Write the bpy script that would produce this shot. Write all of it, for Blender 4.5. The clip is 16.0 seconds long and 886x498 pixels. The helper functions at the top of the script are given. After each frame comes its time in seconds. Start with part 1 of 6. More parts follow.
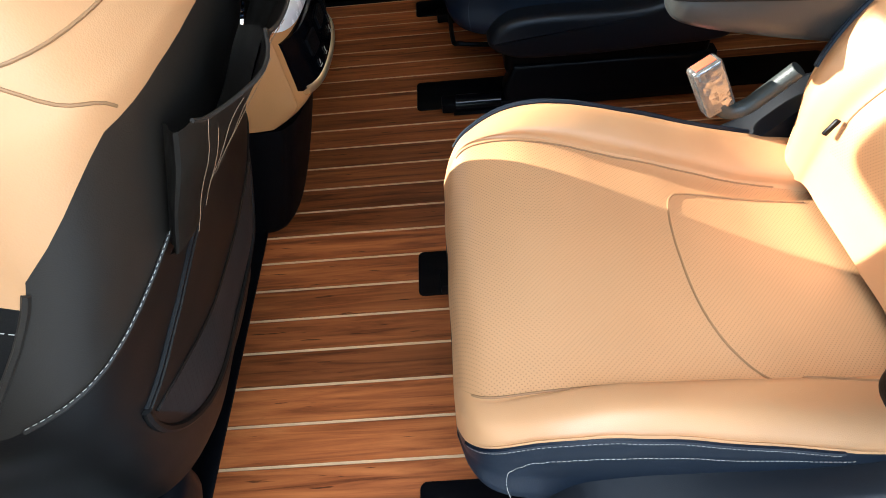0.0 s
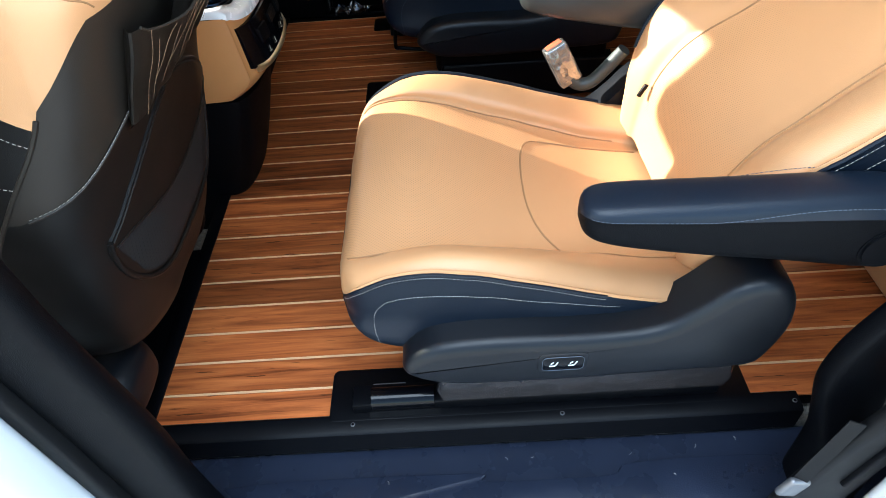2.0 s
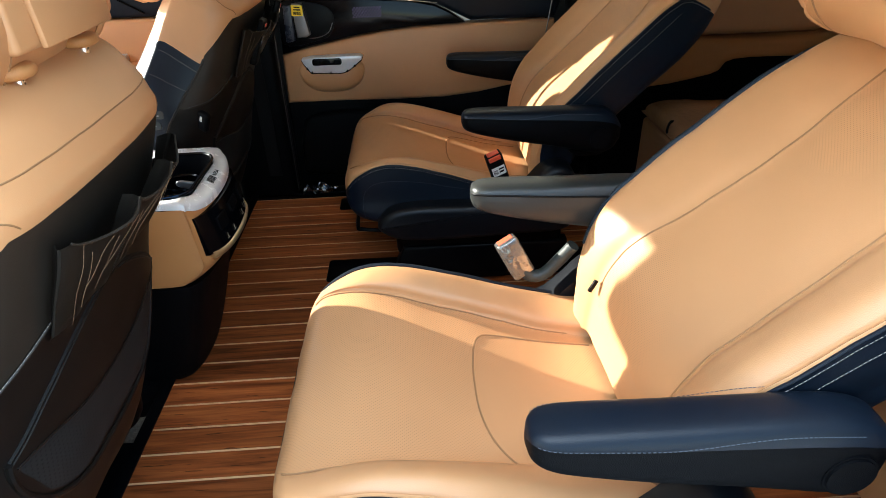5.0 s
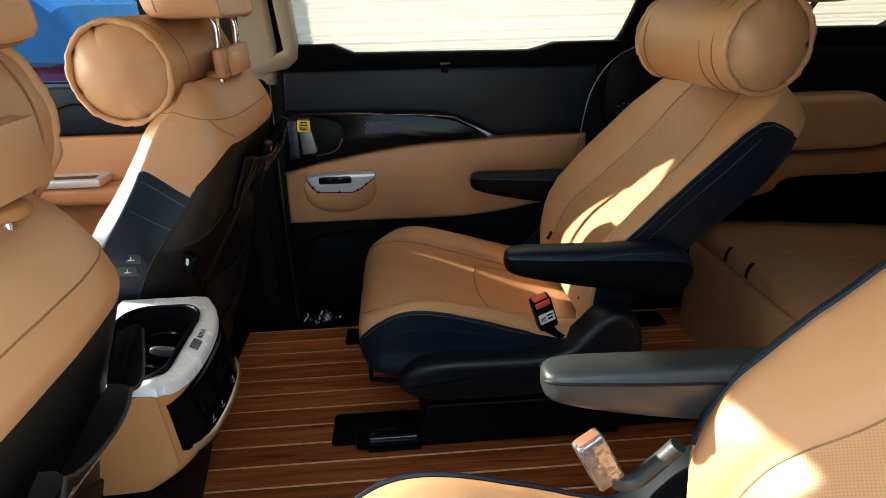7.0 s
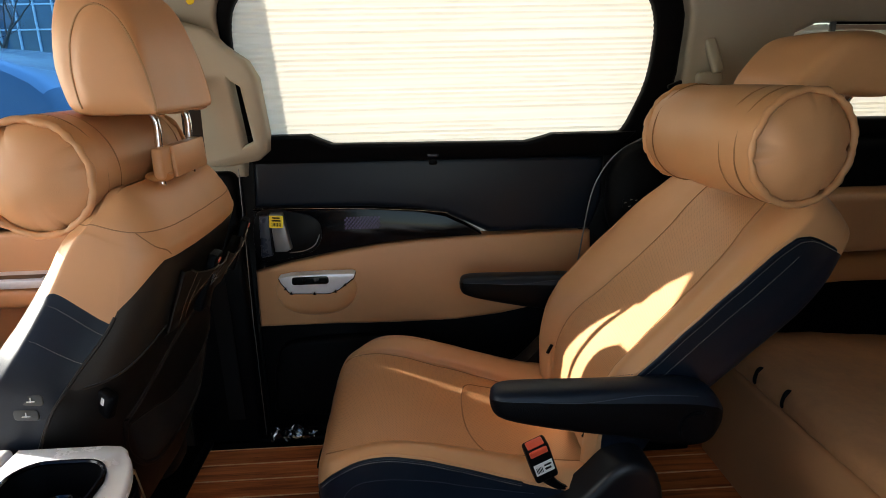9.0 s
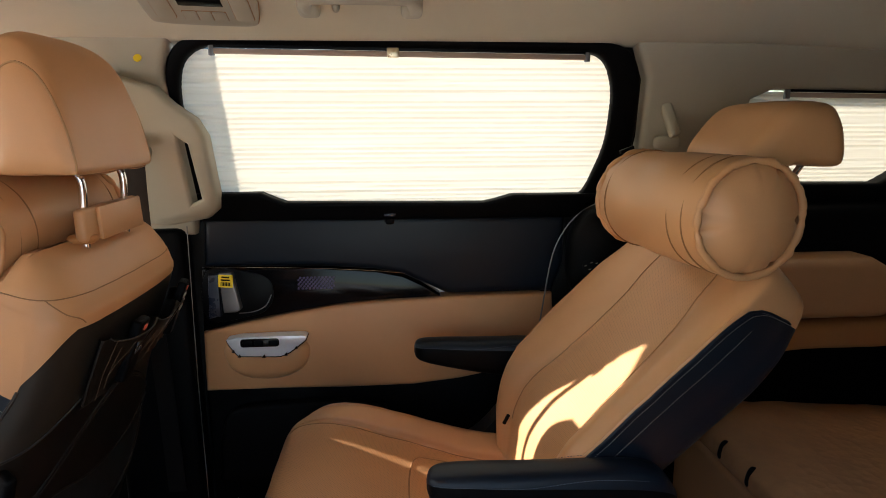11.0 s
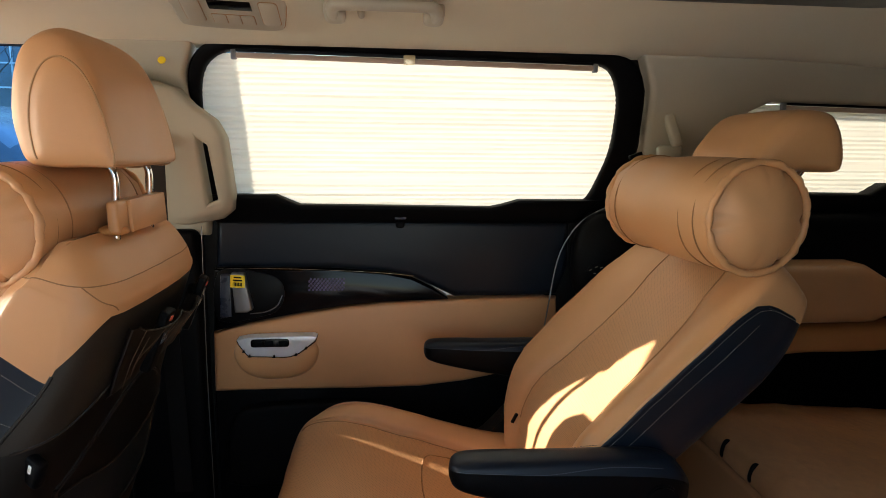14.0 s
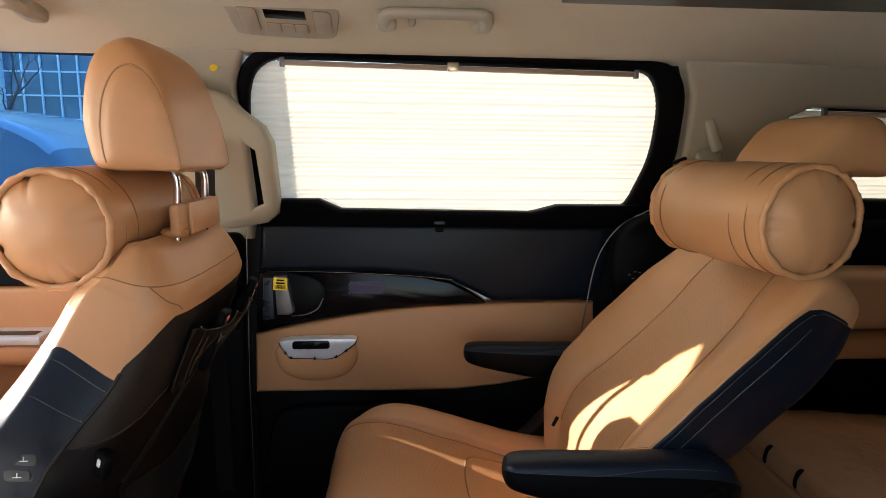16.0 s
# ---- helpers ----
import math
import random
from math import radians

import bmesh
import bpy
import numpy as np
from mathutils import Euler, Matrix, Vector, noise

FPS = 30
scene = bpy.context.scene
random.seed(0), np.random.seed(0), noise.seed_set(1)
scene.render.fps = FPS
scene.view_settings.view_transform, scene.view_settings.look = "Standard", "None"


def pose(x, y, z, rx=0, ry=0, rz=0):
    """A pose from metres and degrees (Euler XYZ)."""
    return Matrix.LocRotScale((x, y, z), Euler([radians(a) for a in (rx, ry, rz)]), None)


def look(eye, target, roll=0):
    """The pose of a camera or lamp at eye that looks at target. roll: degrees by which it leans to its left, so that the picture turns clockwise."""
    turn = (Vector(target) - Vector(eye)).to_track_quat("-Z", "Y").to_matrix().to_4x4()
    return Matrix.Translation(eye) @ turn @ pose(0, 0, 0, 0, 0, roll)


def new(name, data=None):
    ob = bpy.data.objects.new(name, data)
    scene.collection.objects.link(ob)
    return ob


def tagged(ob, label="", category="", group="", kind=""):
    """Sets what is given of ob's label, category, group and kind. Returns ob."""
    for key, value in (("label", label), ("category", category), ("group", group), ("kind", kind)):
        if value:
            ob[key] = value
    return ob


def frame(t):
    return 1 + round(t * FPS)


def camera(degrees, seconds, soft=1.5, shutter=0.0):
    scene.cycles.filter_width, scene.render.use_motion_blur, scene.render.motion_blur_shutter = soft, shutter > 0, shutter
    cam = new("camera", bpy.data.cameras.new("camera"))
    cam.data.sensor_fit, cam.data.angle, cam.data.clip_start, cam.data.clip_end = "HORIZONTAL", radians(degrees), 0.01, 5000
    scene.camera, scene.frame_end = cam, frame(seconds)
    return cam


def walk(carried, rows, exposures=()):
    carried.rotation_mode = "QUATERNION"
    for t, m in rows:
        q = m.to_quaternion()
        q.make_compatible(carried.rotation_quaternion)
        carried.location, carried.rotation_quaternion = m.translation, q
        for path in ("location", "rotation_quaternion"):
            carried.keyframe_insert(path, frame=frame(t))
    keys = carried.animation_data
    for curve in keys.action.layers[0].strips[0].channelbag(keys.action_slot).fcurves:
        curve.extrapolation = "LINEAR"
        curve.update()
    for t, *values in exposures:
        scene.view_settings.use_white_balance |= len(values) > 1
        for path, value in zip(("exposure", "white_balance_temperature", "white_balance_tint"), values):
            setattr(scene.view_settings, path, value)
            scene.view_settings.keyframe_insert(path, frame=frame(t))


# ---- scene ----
cam = camera(73.0, 16.0, soft=0.8)
PATH = [
    (0, (0.049, -0.216, 0.943), (-0.02, 1.084, -0.575), -6.5),
    (0.5, (0.079, -0.283, 0.937), (-0.008, 1.015, -0.582), -6.4),
    (1, (0.115, -0.387, 0.944), (0.025, 0.923, -0.565), -6.2),
    (1.5, (0.161, -0.471, 0.967), (0.084, 0.874, -0.511), -5.8),
    (2, (0.209, -0.53, 0.995), (0.16, 0.86, -0.442), -5.0),
    (2.5, (0.248, -0.555, 1.012), (0.226, 0.892, -0.369), -4.4),
    (3, (0.262, -0.564, 1.031), (0.272, 0.942, -0.285), -3.6),
    (5.5, (0.238, -0.383, 1.027), (0.319, 1.366, 0.059), -1.9),
    (6, (0.205, -0.28, 1.024), (0.296, 1.505, 0.126), -2.0),
    (6.5, (0.181, -0.203, 1.027), (0.292, 1.611, 0.192), -1.6),
    (7, (0.166, -0.144, 1.03), (0.291, 1.696, 0.256), -1.5),
    (7.5, (0.169, -0.1, 1.031), (0.29, 1.762, 0.311), -1.5),
    (8, (0.204, -0.019, 1.031), (0.31, 1.864, 0.364), -1.6),
    (8.5, (0.229, 0.041, 1.044), (0.331, 1.942, 0.433), -1.3),
    (11, (0.33, 0.132, 1.078), (0.485, 2.085, 0.677), -0.3),
    (11.5, (0.368, 0.13, 1.075), (0.572, 2.085, 0.702), -0.0),
    (12, (0.39, 0.135, 1.074), (0.623, 2.09, 0.722), 0.1),
    (12.5, (0.381, 0.134, 1.068), (0.614, 2.092, 0.733), 0.2),
    (13, (0.322, 0.118, 1.065), (0.552, 2.076, 0.73), 0.4),
    (13.5, (0.29, 0.101, 1.055), (0.502, 2.06, 0.715), 0.5),
    (14, (0.264, 0.092, 1.047), (0.466, 2.052, 0.704), 0.6),
    (14.5, (0.249, 0.081, 1.05), (0.435, 2.042, 0.706), 0.7),
    (15, (0.227, 0.078, 1.046), (0.398, 2.041, 0.707), 0.6),
    (15.5, (0.207, 0.079, 1.046), (0.364, 2.045, 0.715), 0.6),
    (16, (0.198, 0.078, 1.043), (0.348, 2.046, 0.721), 0.6),
]
EXPOSURE = [(0, 2.13, 6150, 6), (0.8, 2.19, 6150, 6), (3, 2.1, 6150, 4), (5.5, 1.86, 6300, 4), (6.5, 1.81, 6250, 2), (8, 1.75, 6250, 0), (8.6, 1.74, 6400, 7), (11, 1.76, 6500, 9), (12.6, 1.79, 6850, 13), (13.3, 1.80, 6850, 13), (14, 1.83, 6650, 8), (16, 1.86, 6450, 11)]
walk(cam, [(t, look(eye, target, roll)) for t, eye, target, roll in PATH], EXPOSURE)

# ---- world, sun and exposure ----
SUN_DIR = Vector((1.0, -0.322, -0.415)).normalized()  # the way the sunlight travels
world = bpy.data.worlds.new("world")
scene.world = world
world.use_nodes = True
wn = world.node_tree
sky = wn.nodes.new("ShaderNodeTexSky")
sky.sky_type = "NISHITA"
sky.sun_disc = False
sky.sun_elevation = math.asin(-SUN_DIR.z)
sky.sun_rotation = math.atan2(-SUN_DIR.x, -SUN_DIR.y)
bg = wn.nodes["Background"]
bg.inputs["Strength"].default_value = 0.18
wn.links.new(sky.outputs["Color"], bg.inputs["Color"])
sun_data = bpy.data.lights.new("sun", "SUN")
sun_data.energy = 5.0
sun_data.angle = radians(0.6)
sun_data.color = (1.0, 0.945, 0.86)
sun = new("sun", sun_data)
sun.matrix_world = look((0, 0, 6), Vector((0, 0, 6)) + SUN_DIR)

# daylight from the open sky and yard outside the open sliding door
sky_light = bpy.data.lights.new("door_daylight", "AREA")
sky_light.shape, sky_light.size, sky_light.size_y = "RECTANGLE", 1.9, 0.9
sky_light.energy = 16.0
sky_light.color = (0.76, 0.87, 1.0)
new("door_daylight", sky_light).matrix_world = look((0.20, -0.64, 2.05), (0.08, 0.02, 0.20))


# daylight of the sky that falls through the windscreen
screen_light = bpy.data.lights.new("windscreen_daylight", "AREA")
screen_light.shape, screen_light.size, screen_light.size_y = "RECTANGLE", 1.4, 0.5
screen_light.energy = 3.6
screen_light.color = (1.0, 0.97, 0.90)
new("windscreen_daylight", screen_light).matrix_world = look((-1.50, 0.79, 1.04), (0.0, 0.95, 1.20))


# ---- materials ----
def material(name, colour, rough=0.5, metal=0.0, vary=0.12, scale=6.0, grain=0.0, grain_scale=400.0, coat=0.0, spec=0.5, sheen=0.0):
    """A surface with broad and fine variation of colour, roughness and relief."""
    m = bpy.data.materials.new(name)
    m.use_nodes = True
    nt = m.node_tree
    b = nt.nodes["Principled BSDF"]
    b.inputs["Metallic"].default_value = metal
    b.inputs["Specular IOR Level"].default_value = spec
    b.inputs["Coat Weight"].default_value = coat
    b.inputs["Coat Roughness"].default_value = 0.12
    b.inputs["Sheen Weight"].default_value = sheen
    co = nt.nodes.new("ShaderNodeTexCoord")
    n1 = nt.nodes.new("ShaderNodeTexNoise")
    n1.inputs["Scale"].default_value = scale
    n1.inputs["Detail"].default_value = 5
    n1.inputs["Roughness"].default_value = 0.6
    nt.links.new(co.outputs["Object"], n1.inputs["Vector"])
    ramp = nt.nodes.new("ShaderNodeMapRange")
    ramp.inputs["From Min"].default_value, ramp.inputs["From Max"].default_value = 0.3, 0.7
    ramp.inputs["To Min"].default_value, ramp.inputs["To Max"].default_value = 1 - vary, 1 + vary
    nt.links.new(n1.outputs["Fac"], ramp.inputs["Value"])
    hsv = nt.nodes.new("ShaderNodeHueSaturation")
    hsv.inputs["Color"].default_value = (*colour, 1)
    nt.links.new(ramp.outputs["Result"], hsv.inputs["Value"])
    nt.links.new(hsv.outputs["Color"], b.inputs["Base Color"])
    rr = nt.nodes.new("ShaderNodeMapRange")
    rr.inputs["To Min"].default_value, rr.inputs["To Max"].default_value = max(rough - 0.1, 0.02), min(rough + 0.1, 1)
    nt.links.new(n1.outputs["Fac"], rr.inputs["Value"])
    nt.links.new(rr.outputs["Result"], b.inputs["Roughness"])
    if grain:
        v = nt.nodes.new("ShaderNodeTexVoronoi")
        v.inputs["Scale"].default_value = grain_scale
        nt.links.new(co.outputs["Object"], v.inputs["Vector"])
        n2 = nt.nodes.new("ShaderNodeTexNoise")
        n2.inputs["Scale"].default_value = 34
        n2.inputs["Detail"].default_value = 3
        nt.links.new(co.outputs["Object"], n2.inputs["Vector"])
        mx = nt.nodes.new("ShaderNodeMath")
        mx.operation = "MULTIPLY_ADD"
        mx.inputs[1].default_value = 0.9
        nt.links.new(n2.outputs["Fac"], mx.inputs[0])
        nt.links.new(v.outputs["Distance"], mx.inputs[2])
        bump = nt.nodes.new("ShaderNodeBump")
        bump.inputs["Strength"].default_value = grain
        bump.inputs["Distance"].default_value = 0.0015
        nt.links.new(mx.outputs[0], bump.inputs["Height"])
        nt.links.new(bump.outputs["Normal"], b.inputs["Normal"])
    return m


def perforated(name, colour, axes, pitch=0.0062, hole_tone=0.74):
    """Leather with rows of small punched holes; axes: the two object axes the rows follow."""
    m = material(name, colour, 0.46, 0, 0.05, 5, 0.08, 800)
    nt = m.node_tree
    b = nt.nodes["Principled BSDF"]
    co = nt.nodes.new("ShaderNodeTexCoord")
    mp = nt.nodes.new("ShaderNodeMapping")
    mp.inputs["Scale"].default_value = (1 / pitch, 1 / pitch, 1 / pitch)
    mp.inputs["Rotation"].default_value = axes
    nt.links.new(co.outputs["Object"], mp.inputs["Vector"])
    sep = nt.nodes.new("ShaderNodeSeparateXYZ")
    nt.links.new(mp.outputs["Vector"], sep.inputs[0])
    parts = []
    for i in (0, 1):
        fr = nt.nodes.new("ShaderNodeMath")
        fr.operation = "PINGPONG"
        fr.inputs[1].default_value = 0.5
        nt.links.new(sep.outputs[i], fr.inputs[0])
        sq = nt.nodes.new("ShaderNodeMath")
        sq.operation = "POWER"
        sq.inputs[1].default_value = 2
        nt.links.new(fr.outputs[0], sq.inputs[0])
        parts.append(sq)
    ad = nt.nodes.new("ShaderNodeMath")
    nt.links.new(parts[0].outputs[0], ad.inputs[0])
    nt.links.new(parts[1].outputs[0], ad.inputs[1])
    hole = nt.nodes.new("ShaderNodeMapRange")
    hole.inputs["From Min"].default_value, hole.inputs["From Max"].default_value = 0.018, 0.05
    hole.inputs["To Min"].default_value = hole_tone
    nt.links.new(ad.outputs[0], hole.inputs["Value"])
    old = b.inputs["Base Color"].links[0].from_socket
    mul = nt.nodes.new("ShaderNodeMix")
    mul.data_type, mul.blend_type = "RGBA", "MULTIPLY"
    mul.inputs["Factor"].default_value = 1
    nt.links.new(old, mul.inputs["A"])
    nt.links.new(hole.outputs["Result"], mul.inputs["B"])
    nt.links.new(mul.outputs["Result"], b.inputs["Base Color"])
    return m


TAN = (0.55, 0.276, 0.122)
M_TAN = material("tan leather", TAN, 0.44, 0, 0.06, 4, 0.07, 800)
M_TANP = perforated("perforated tan leather", TAN, (0, 0, radians(45)), 0.0040, 0.62)
M_TANB = perforated("perforated tan back leather", TAN, (radians(12), radians(49), radians(45)), 0.0040, 0.62)
M_SEAM = material("tan seam", (0.29, 0.145, 0.06), 0.7, 0, 0.1, 30)
M_SEAML = material("light tan seam", (0.40, 0.215, 0.095), 0.6, 0, 0.1, 30)
M_TANPL = material("tan trim plastic", (0.46, 0.205, 0.072), 0.5, 0, 0.05, 5, 0.2, 700, spec=0.3)
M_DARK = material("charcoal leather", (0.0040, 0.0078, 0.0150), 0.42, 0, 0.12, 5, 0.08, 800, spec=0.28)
# Paler copy of the charcoal leather: sunlight put into the colour.
M_DARK_SUNLIT = material("sunlit charcoal leather", (0.020, 0.0215, 0.0205), 0.40, 0, 0.12, 5, 0.08, 800, spec=0.55)
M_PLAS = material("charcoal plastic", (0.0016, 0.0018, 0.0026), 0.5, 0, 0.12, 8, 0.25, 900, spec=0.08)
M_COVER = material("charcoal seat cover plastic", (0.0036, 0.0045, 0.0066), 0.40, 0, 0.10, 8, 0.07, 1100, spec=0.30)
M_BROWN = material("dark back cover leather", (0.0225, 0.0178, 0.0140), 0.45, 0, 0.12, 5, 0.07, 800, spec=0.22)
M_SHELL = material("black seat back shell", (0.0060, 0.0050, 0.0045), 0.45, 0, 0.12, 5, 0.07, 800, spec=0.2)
M_BLACK = material("matt black metal", (0.0015, 0.0017, 0.0026), 0.40, 0.0, 0.15, 9, 0.05, 500, spec=0.11)
M_SILL = material("black door sill plastic", (0.013, 0.0175, 0.032), 0.28, 0, 0.2, 7, 0.2, 800, spec=0.5)
M_GLOSS = material("piano black", (0.002, 0.002, 0.003), 0.16, 0, 0.1, 6, spec=0.22)
M_CHROME = material("chrome", (0.82, 0.82, 0.83), 0.12, 1.0, 0.04, 20)
M_SILVER = material("silver trim", (0.78, 0.80, 0.85), 0.33, 0.35, 0.06, 20)
M_PLATE = material("white silver console trim", (0.82, 0.83, 0.86), 0.26, 0.1, 0.04, 30, 0.3, 45, coat=0.6)
M_QUILT = material("wrinkled tan leather", TAN, 0.5, 0, 0.14, 9, 1.0, 42)
M_LEVER = material("grey metal lever", (0.20, 0.195, 0.20), 0.35, 0.6, 0.1, 20)
# The violet is a reflection on the grille, put into its colour.
M_GRILLE = material("metal grille with violet reflection", (0.075, 0.052, 0.13), 0.4, 0.3, 0.2, 30)
M_GOLD = material("champagne trim", (0.72, 0.62, 0.42), 0.3, 0.9, 0.05, 20)
M_FILM = material("clear film over metal", (0.24, 0.23, 0.215), 0.2, 0.75, 0.3, 60, 0.9, 90, coat=0.5)
M_LINER = material("greige headliner fabric", (0.55, 0.485, 0.345), 0.92, 0, 0.04, 3, 0.35, 900, sheen=0.2)
M_PILLAR = material("greige pillar plastic", (0.38, 0.34, 0.262), 0.6, 0, 0.04, 4, 0.15, 900)
M_STITCH = material("pale stitching", (0.36, 0.325, 0.28), 0.7, 0, 0.1, 60)
M_STITCHB = material("brown stitching", (0.23, 0.135, 0.075), 0.7, 0, 0.1, 60)
M_STITCHD = material("slate stitching", (0.06, 0.075, 0.10), 0.7, 0, 0.1, 60)
M_STALK = material("grey belt sleeve", (0.030, 0.035, 0.032), 0.5, 0, 0.15, 30, 0.2, 300)
M_WRAPCLEAR = material("crumpled dark film", (0.012, 0.013, 0.016), 0.12, 0, 0.3, 40, 0.5, 80, coat=1.0)
M_WRAP = material("film-wrapped dark plastic", (0.035, 0.03, 0.03), 0.18, 0, 0.4, 40, 0.8, 60, coat=0.6)
M_RED = material("red button", (0.66, 0.085, 0.04), 0.35, 0, 0.08, 20)
M_WHITE = material("white print", (0.8, 0.8, 0.78), 0.5, 0, 0.03, 20)
M_YELLOW = material("yellow sticker", (0.85, 0.6, 0.02), 0.5, 0, 0.03, 20)
M_CARPET = material("grey carpet", (0.17, 0.155, 0.135), 0.95, 0, 0.4, 160, 1.0, 260)
M_MESH = perforated("dark net", (0.019, 0.020, 0.021), (0, radians(90), 0), 0.0075, 0.04)
M_MESH.node_tree.nodes["Principled BSDF"].inputs["Specular IOR Level"].default_value = 0.08
M_RUBBER = material("black rubber seal", (0.004, 0.004, 0.0045), 0.55, 0, 0.1, 12, spec=0.2)
M_ROOFBLK = material("black roof panel", (0.004, 0.0035, 0.0035), 0.35, 0, 0.1, 6, spec=0.25)
M_PAINT = material("white car paint", (0.78, 0.79, 0.8), 0.25, 0, 0.03, 4, coat=0.8)
M_GROUND = material("pale concrete paving", (0.55, 0.53, 0.50), 0.85, 0, 0.2, 1.2, 0.6, 40)
M_TAUPE = material("taupe shade rail", (0.36, 0.25, 0.19), 0.5, 0.1, 0.06, 10)


def wood_material():
    m = bpy.data.materials.new("teak floor planks")
    m.use_nodes = True
    nt = m.node_tree
    b = nt.nodes["Principled BSDF"]
    co = nt.nodes.new("ShaderNodeTexCoord")
    oi = nt.nodes.new("ShaderNodeObjectInfo")
    mp = nt.nodes.new("ShaderNodeMapping")
    mp.inputs["Scale"].default_value = (3.6, 62, 62)
    sh = nt.nodes.new("ShaderNodeVectorMath")
    sh.operation = "MULTIPLY_ADD"
    sh.inputs[1].default_value = (1, 1, 1)
    cmb = nt.nodes.new("ShaderNodeCombineXYZ")
    off = nt.nodes.new("ShaderNodeMath")
    off.operation = "MULTIPLY"
    off.inputs[1].default_value = 40
    nt.links.new(oi.outputs["Random"], off.inputs[0])
    for i in range(3):
        nt.links.new(off.outputs[0], cmb.inputs[i])
    nt.links.new(co.outputs["Object"], sh.inputs[0])
    nt.links.new(cmb.outputs[0], sh.inputs[2])
    nt.links.new(sh.outputs[0], mp.inputs["Vector"])
    g = nt.nodes.new("ShaderNodeTexNoise")
    g.inputs["Scale"].default_value = 1.0
    g.inputs["Detail"].default_value = 8
    g.inputs["Roughness"].default_value = 0.62
    g.inputs["Distortion"].default_value = 0.6
    nt.links.new(mp.outputs["Vector"], g.inputs["Vector"])
    r = nt.nodes.new("ShaderNodeValToRGB")
    e = r.color_ramp.elements
    e[0].position, e[0].color = 0.32, (0.150, 0.035, 0.010, 1)
    e[1].position, e[1].color = 0.68, (0.55, 0.165, 0.046, 1)
    mid = r.color_ramp.elements.new(0.5)
    mid.color = (0.385, 0.102, 0.027, 1)
    nt.links.new(g.outputs["Fac"], r.inputs["Fac"])
    # short dark knots and streaks
    mk = nt.nodes.new("ShaderNodeMapping")
    mk.inputs["Scale"].default_value = (5, 55, 5)
    nt.links.new(sh.outputs[0], mk.inputs["Vector"])
    k = nt.nodes.new("ShaderNodeTexNoise")
    k.inputs["Scale"].default_value = 2.4
    k.inputs["Detail"].default_value = 3
    nt.links.new(mk.outputs["Vector"], k.inputs["Vector"])
    kr = nt.nodes.new("ShaderNodeMapRange")
    kr.inputs["From Min"].default_value, kr.inputs["From Max"].default_value = 0.665, 0.71
    kr.inputs["To Min"].default_value, kr.inputs["To Max"].default_value = 1.0, 0.3
    nt.links.new(k.outputs["Fac"], kr.inputs["Value"])
    tone = nt.nodes.new("ShaderNodeMapRange")
    tone.inputs["To Min"].default_value, tone.inputs["To Max"].default_value = 0.6, 1.3
    nt.links.new(oi.outputs["Random"], tone.inputs["Value"])
    mm = nt.nodes.new("ShaderNodeMath")
    mm.operation = "MULTIPLY"
    nt.links.new(kr.outputs["Result"], mm.inputs[0])
    nt.links.new(tone.outputs["Result"], mm.inputs[1])
    hsv = nt.nodes.new("ShaderNodeHueSaturation")
    nt.links.new(r.outputs["Color"], hsv.inputs["Color"])
    nt.links.new(mm.outputs[0], hsv.inputs["Value"])
    nt.links.new(hsv.outputs["Color"], b.inputs["Base Color"])
    b.inputs["Roughness"].default_value = 0.4
    b.inputs["Specular IOR Level"].default_value = 0.3
    bump = nt.nodes.new("ShaderNodeBump")
    bump.inputs["Strength"].default_value = 0.12
    bump.inputs["Distance"].default_value = 0.001
    nt.links.new(g.outputs["Fac"], bump.inputs["Height"])
    nt.links.new(bump.outputs["Normal"], b.inputs["Normal"])
    return m


M_WOOD = wood_material()
M_STRIP = material("pale maple inlay", (0.78, 0.47, 0.25), 0.45, 0, 0.12, 30)


def shade_material():
    """Pleated paper-like fabric that lets daylight through."""
    m = bpy.data.materials.new("cream pleated fabric")
    m.use_nodes = True
    nt = m.node_tree
    b = nt.nodes["Principled BSDF"]
    out = nt.nodes["Material Output"]
    co = nt.nodes.new("ShaderNodeTexCoord")
    mp = nt.nodes.new("ShaderNodeMapping")
    mp.inputs["Scale"].default_value = (2.5, 90, 90)
    nt.links.new(co.outputs["Object"], mp.inputs["Vector"])
    n = nt.nodes.new("ShaderNodeTexNoise")
    n.inputs["Scale"].default_value = 1.0
    n.inputs["Detail"].default_value = 4
    nt.links.new(mp.outputs["Vector"], n.inputs["Vector"])
    r = nt.nodes.new("ShaderNodeValToRGB")
    r.color_ramp.elements[0].position, r.color_ramp.elements[0].color = 0.3, (0.81, 0.735, 0.59, 1)
    r.color_ramp.elements[1].position, r.color_ramp.elements[1].color = 0.65, (0.86, 0.80, 0.67, 1)
    nt.links.new(n.outputs["Fac"], r.inputs["Fac"])
    nt.links.new(r.outputs["Color"], b.inputs["Base Color"])
    b.inputs["Roughness"].default_value = 0.9
    t = nt.nodes.new("ShaderNodeBsdfTranslucent")
    nt.links.new(r.outputs["Color"], t.inputs["Color"])
    mix = nt.nodes.new("ShaderNodeMixShader")
    mix.inputs[0].default_value = 0.345
    nt.links.new(b.outputs[0], mix.inputs[1])
    nt.links.new(t.outputs[0], mix.inputs[2])
    nt.links.new(mix.outputs[0], out.inputs["Surface"])
    return m


M_SHADE = shade_material()


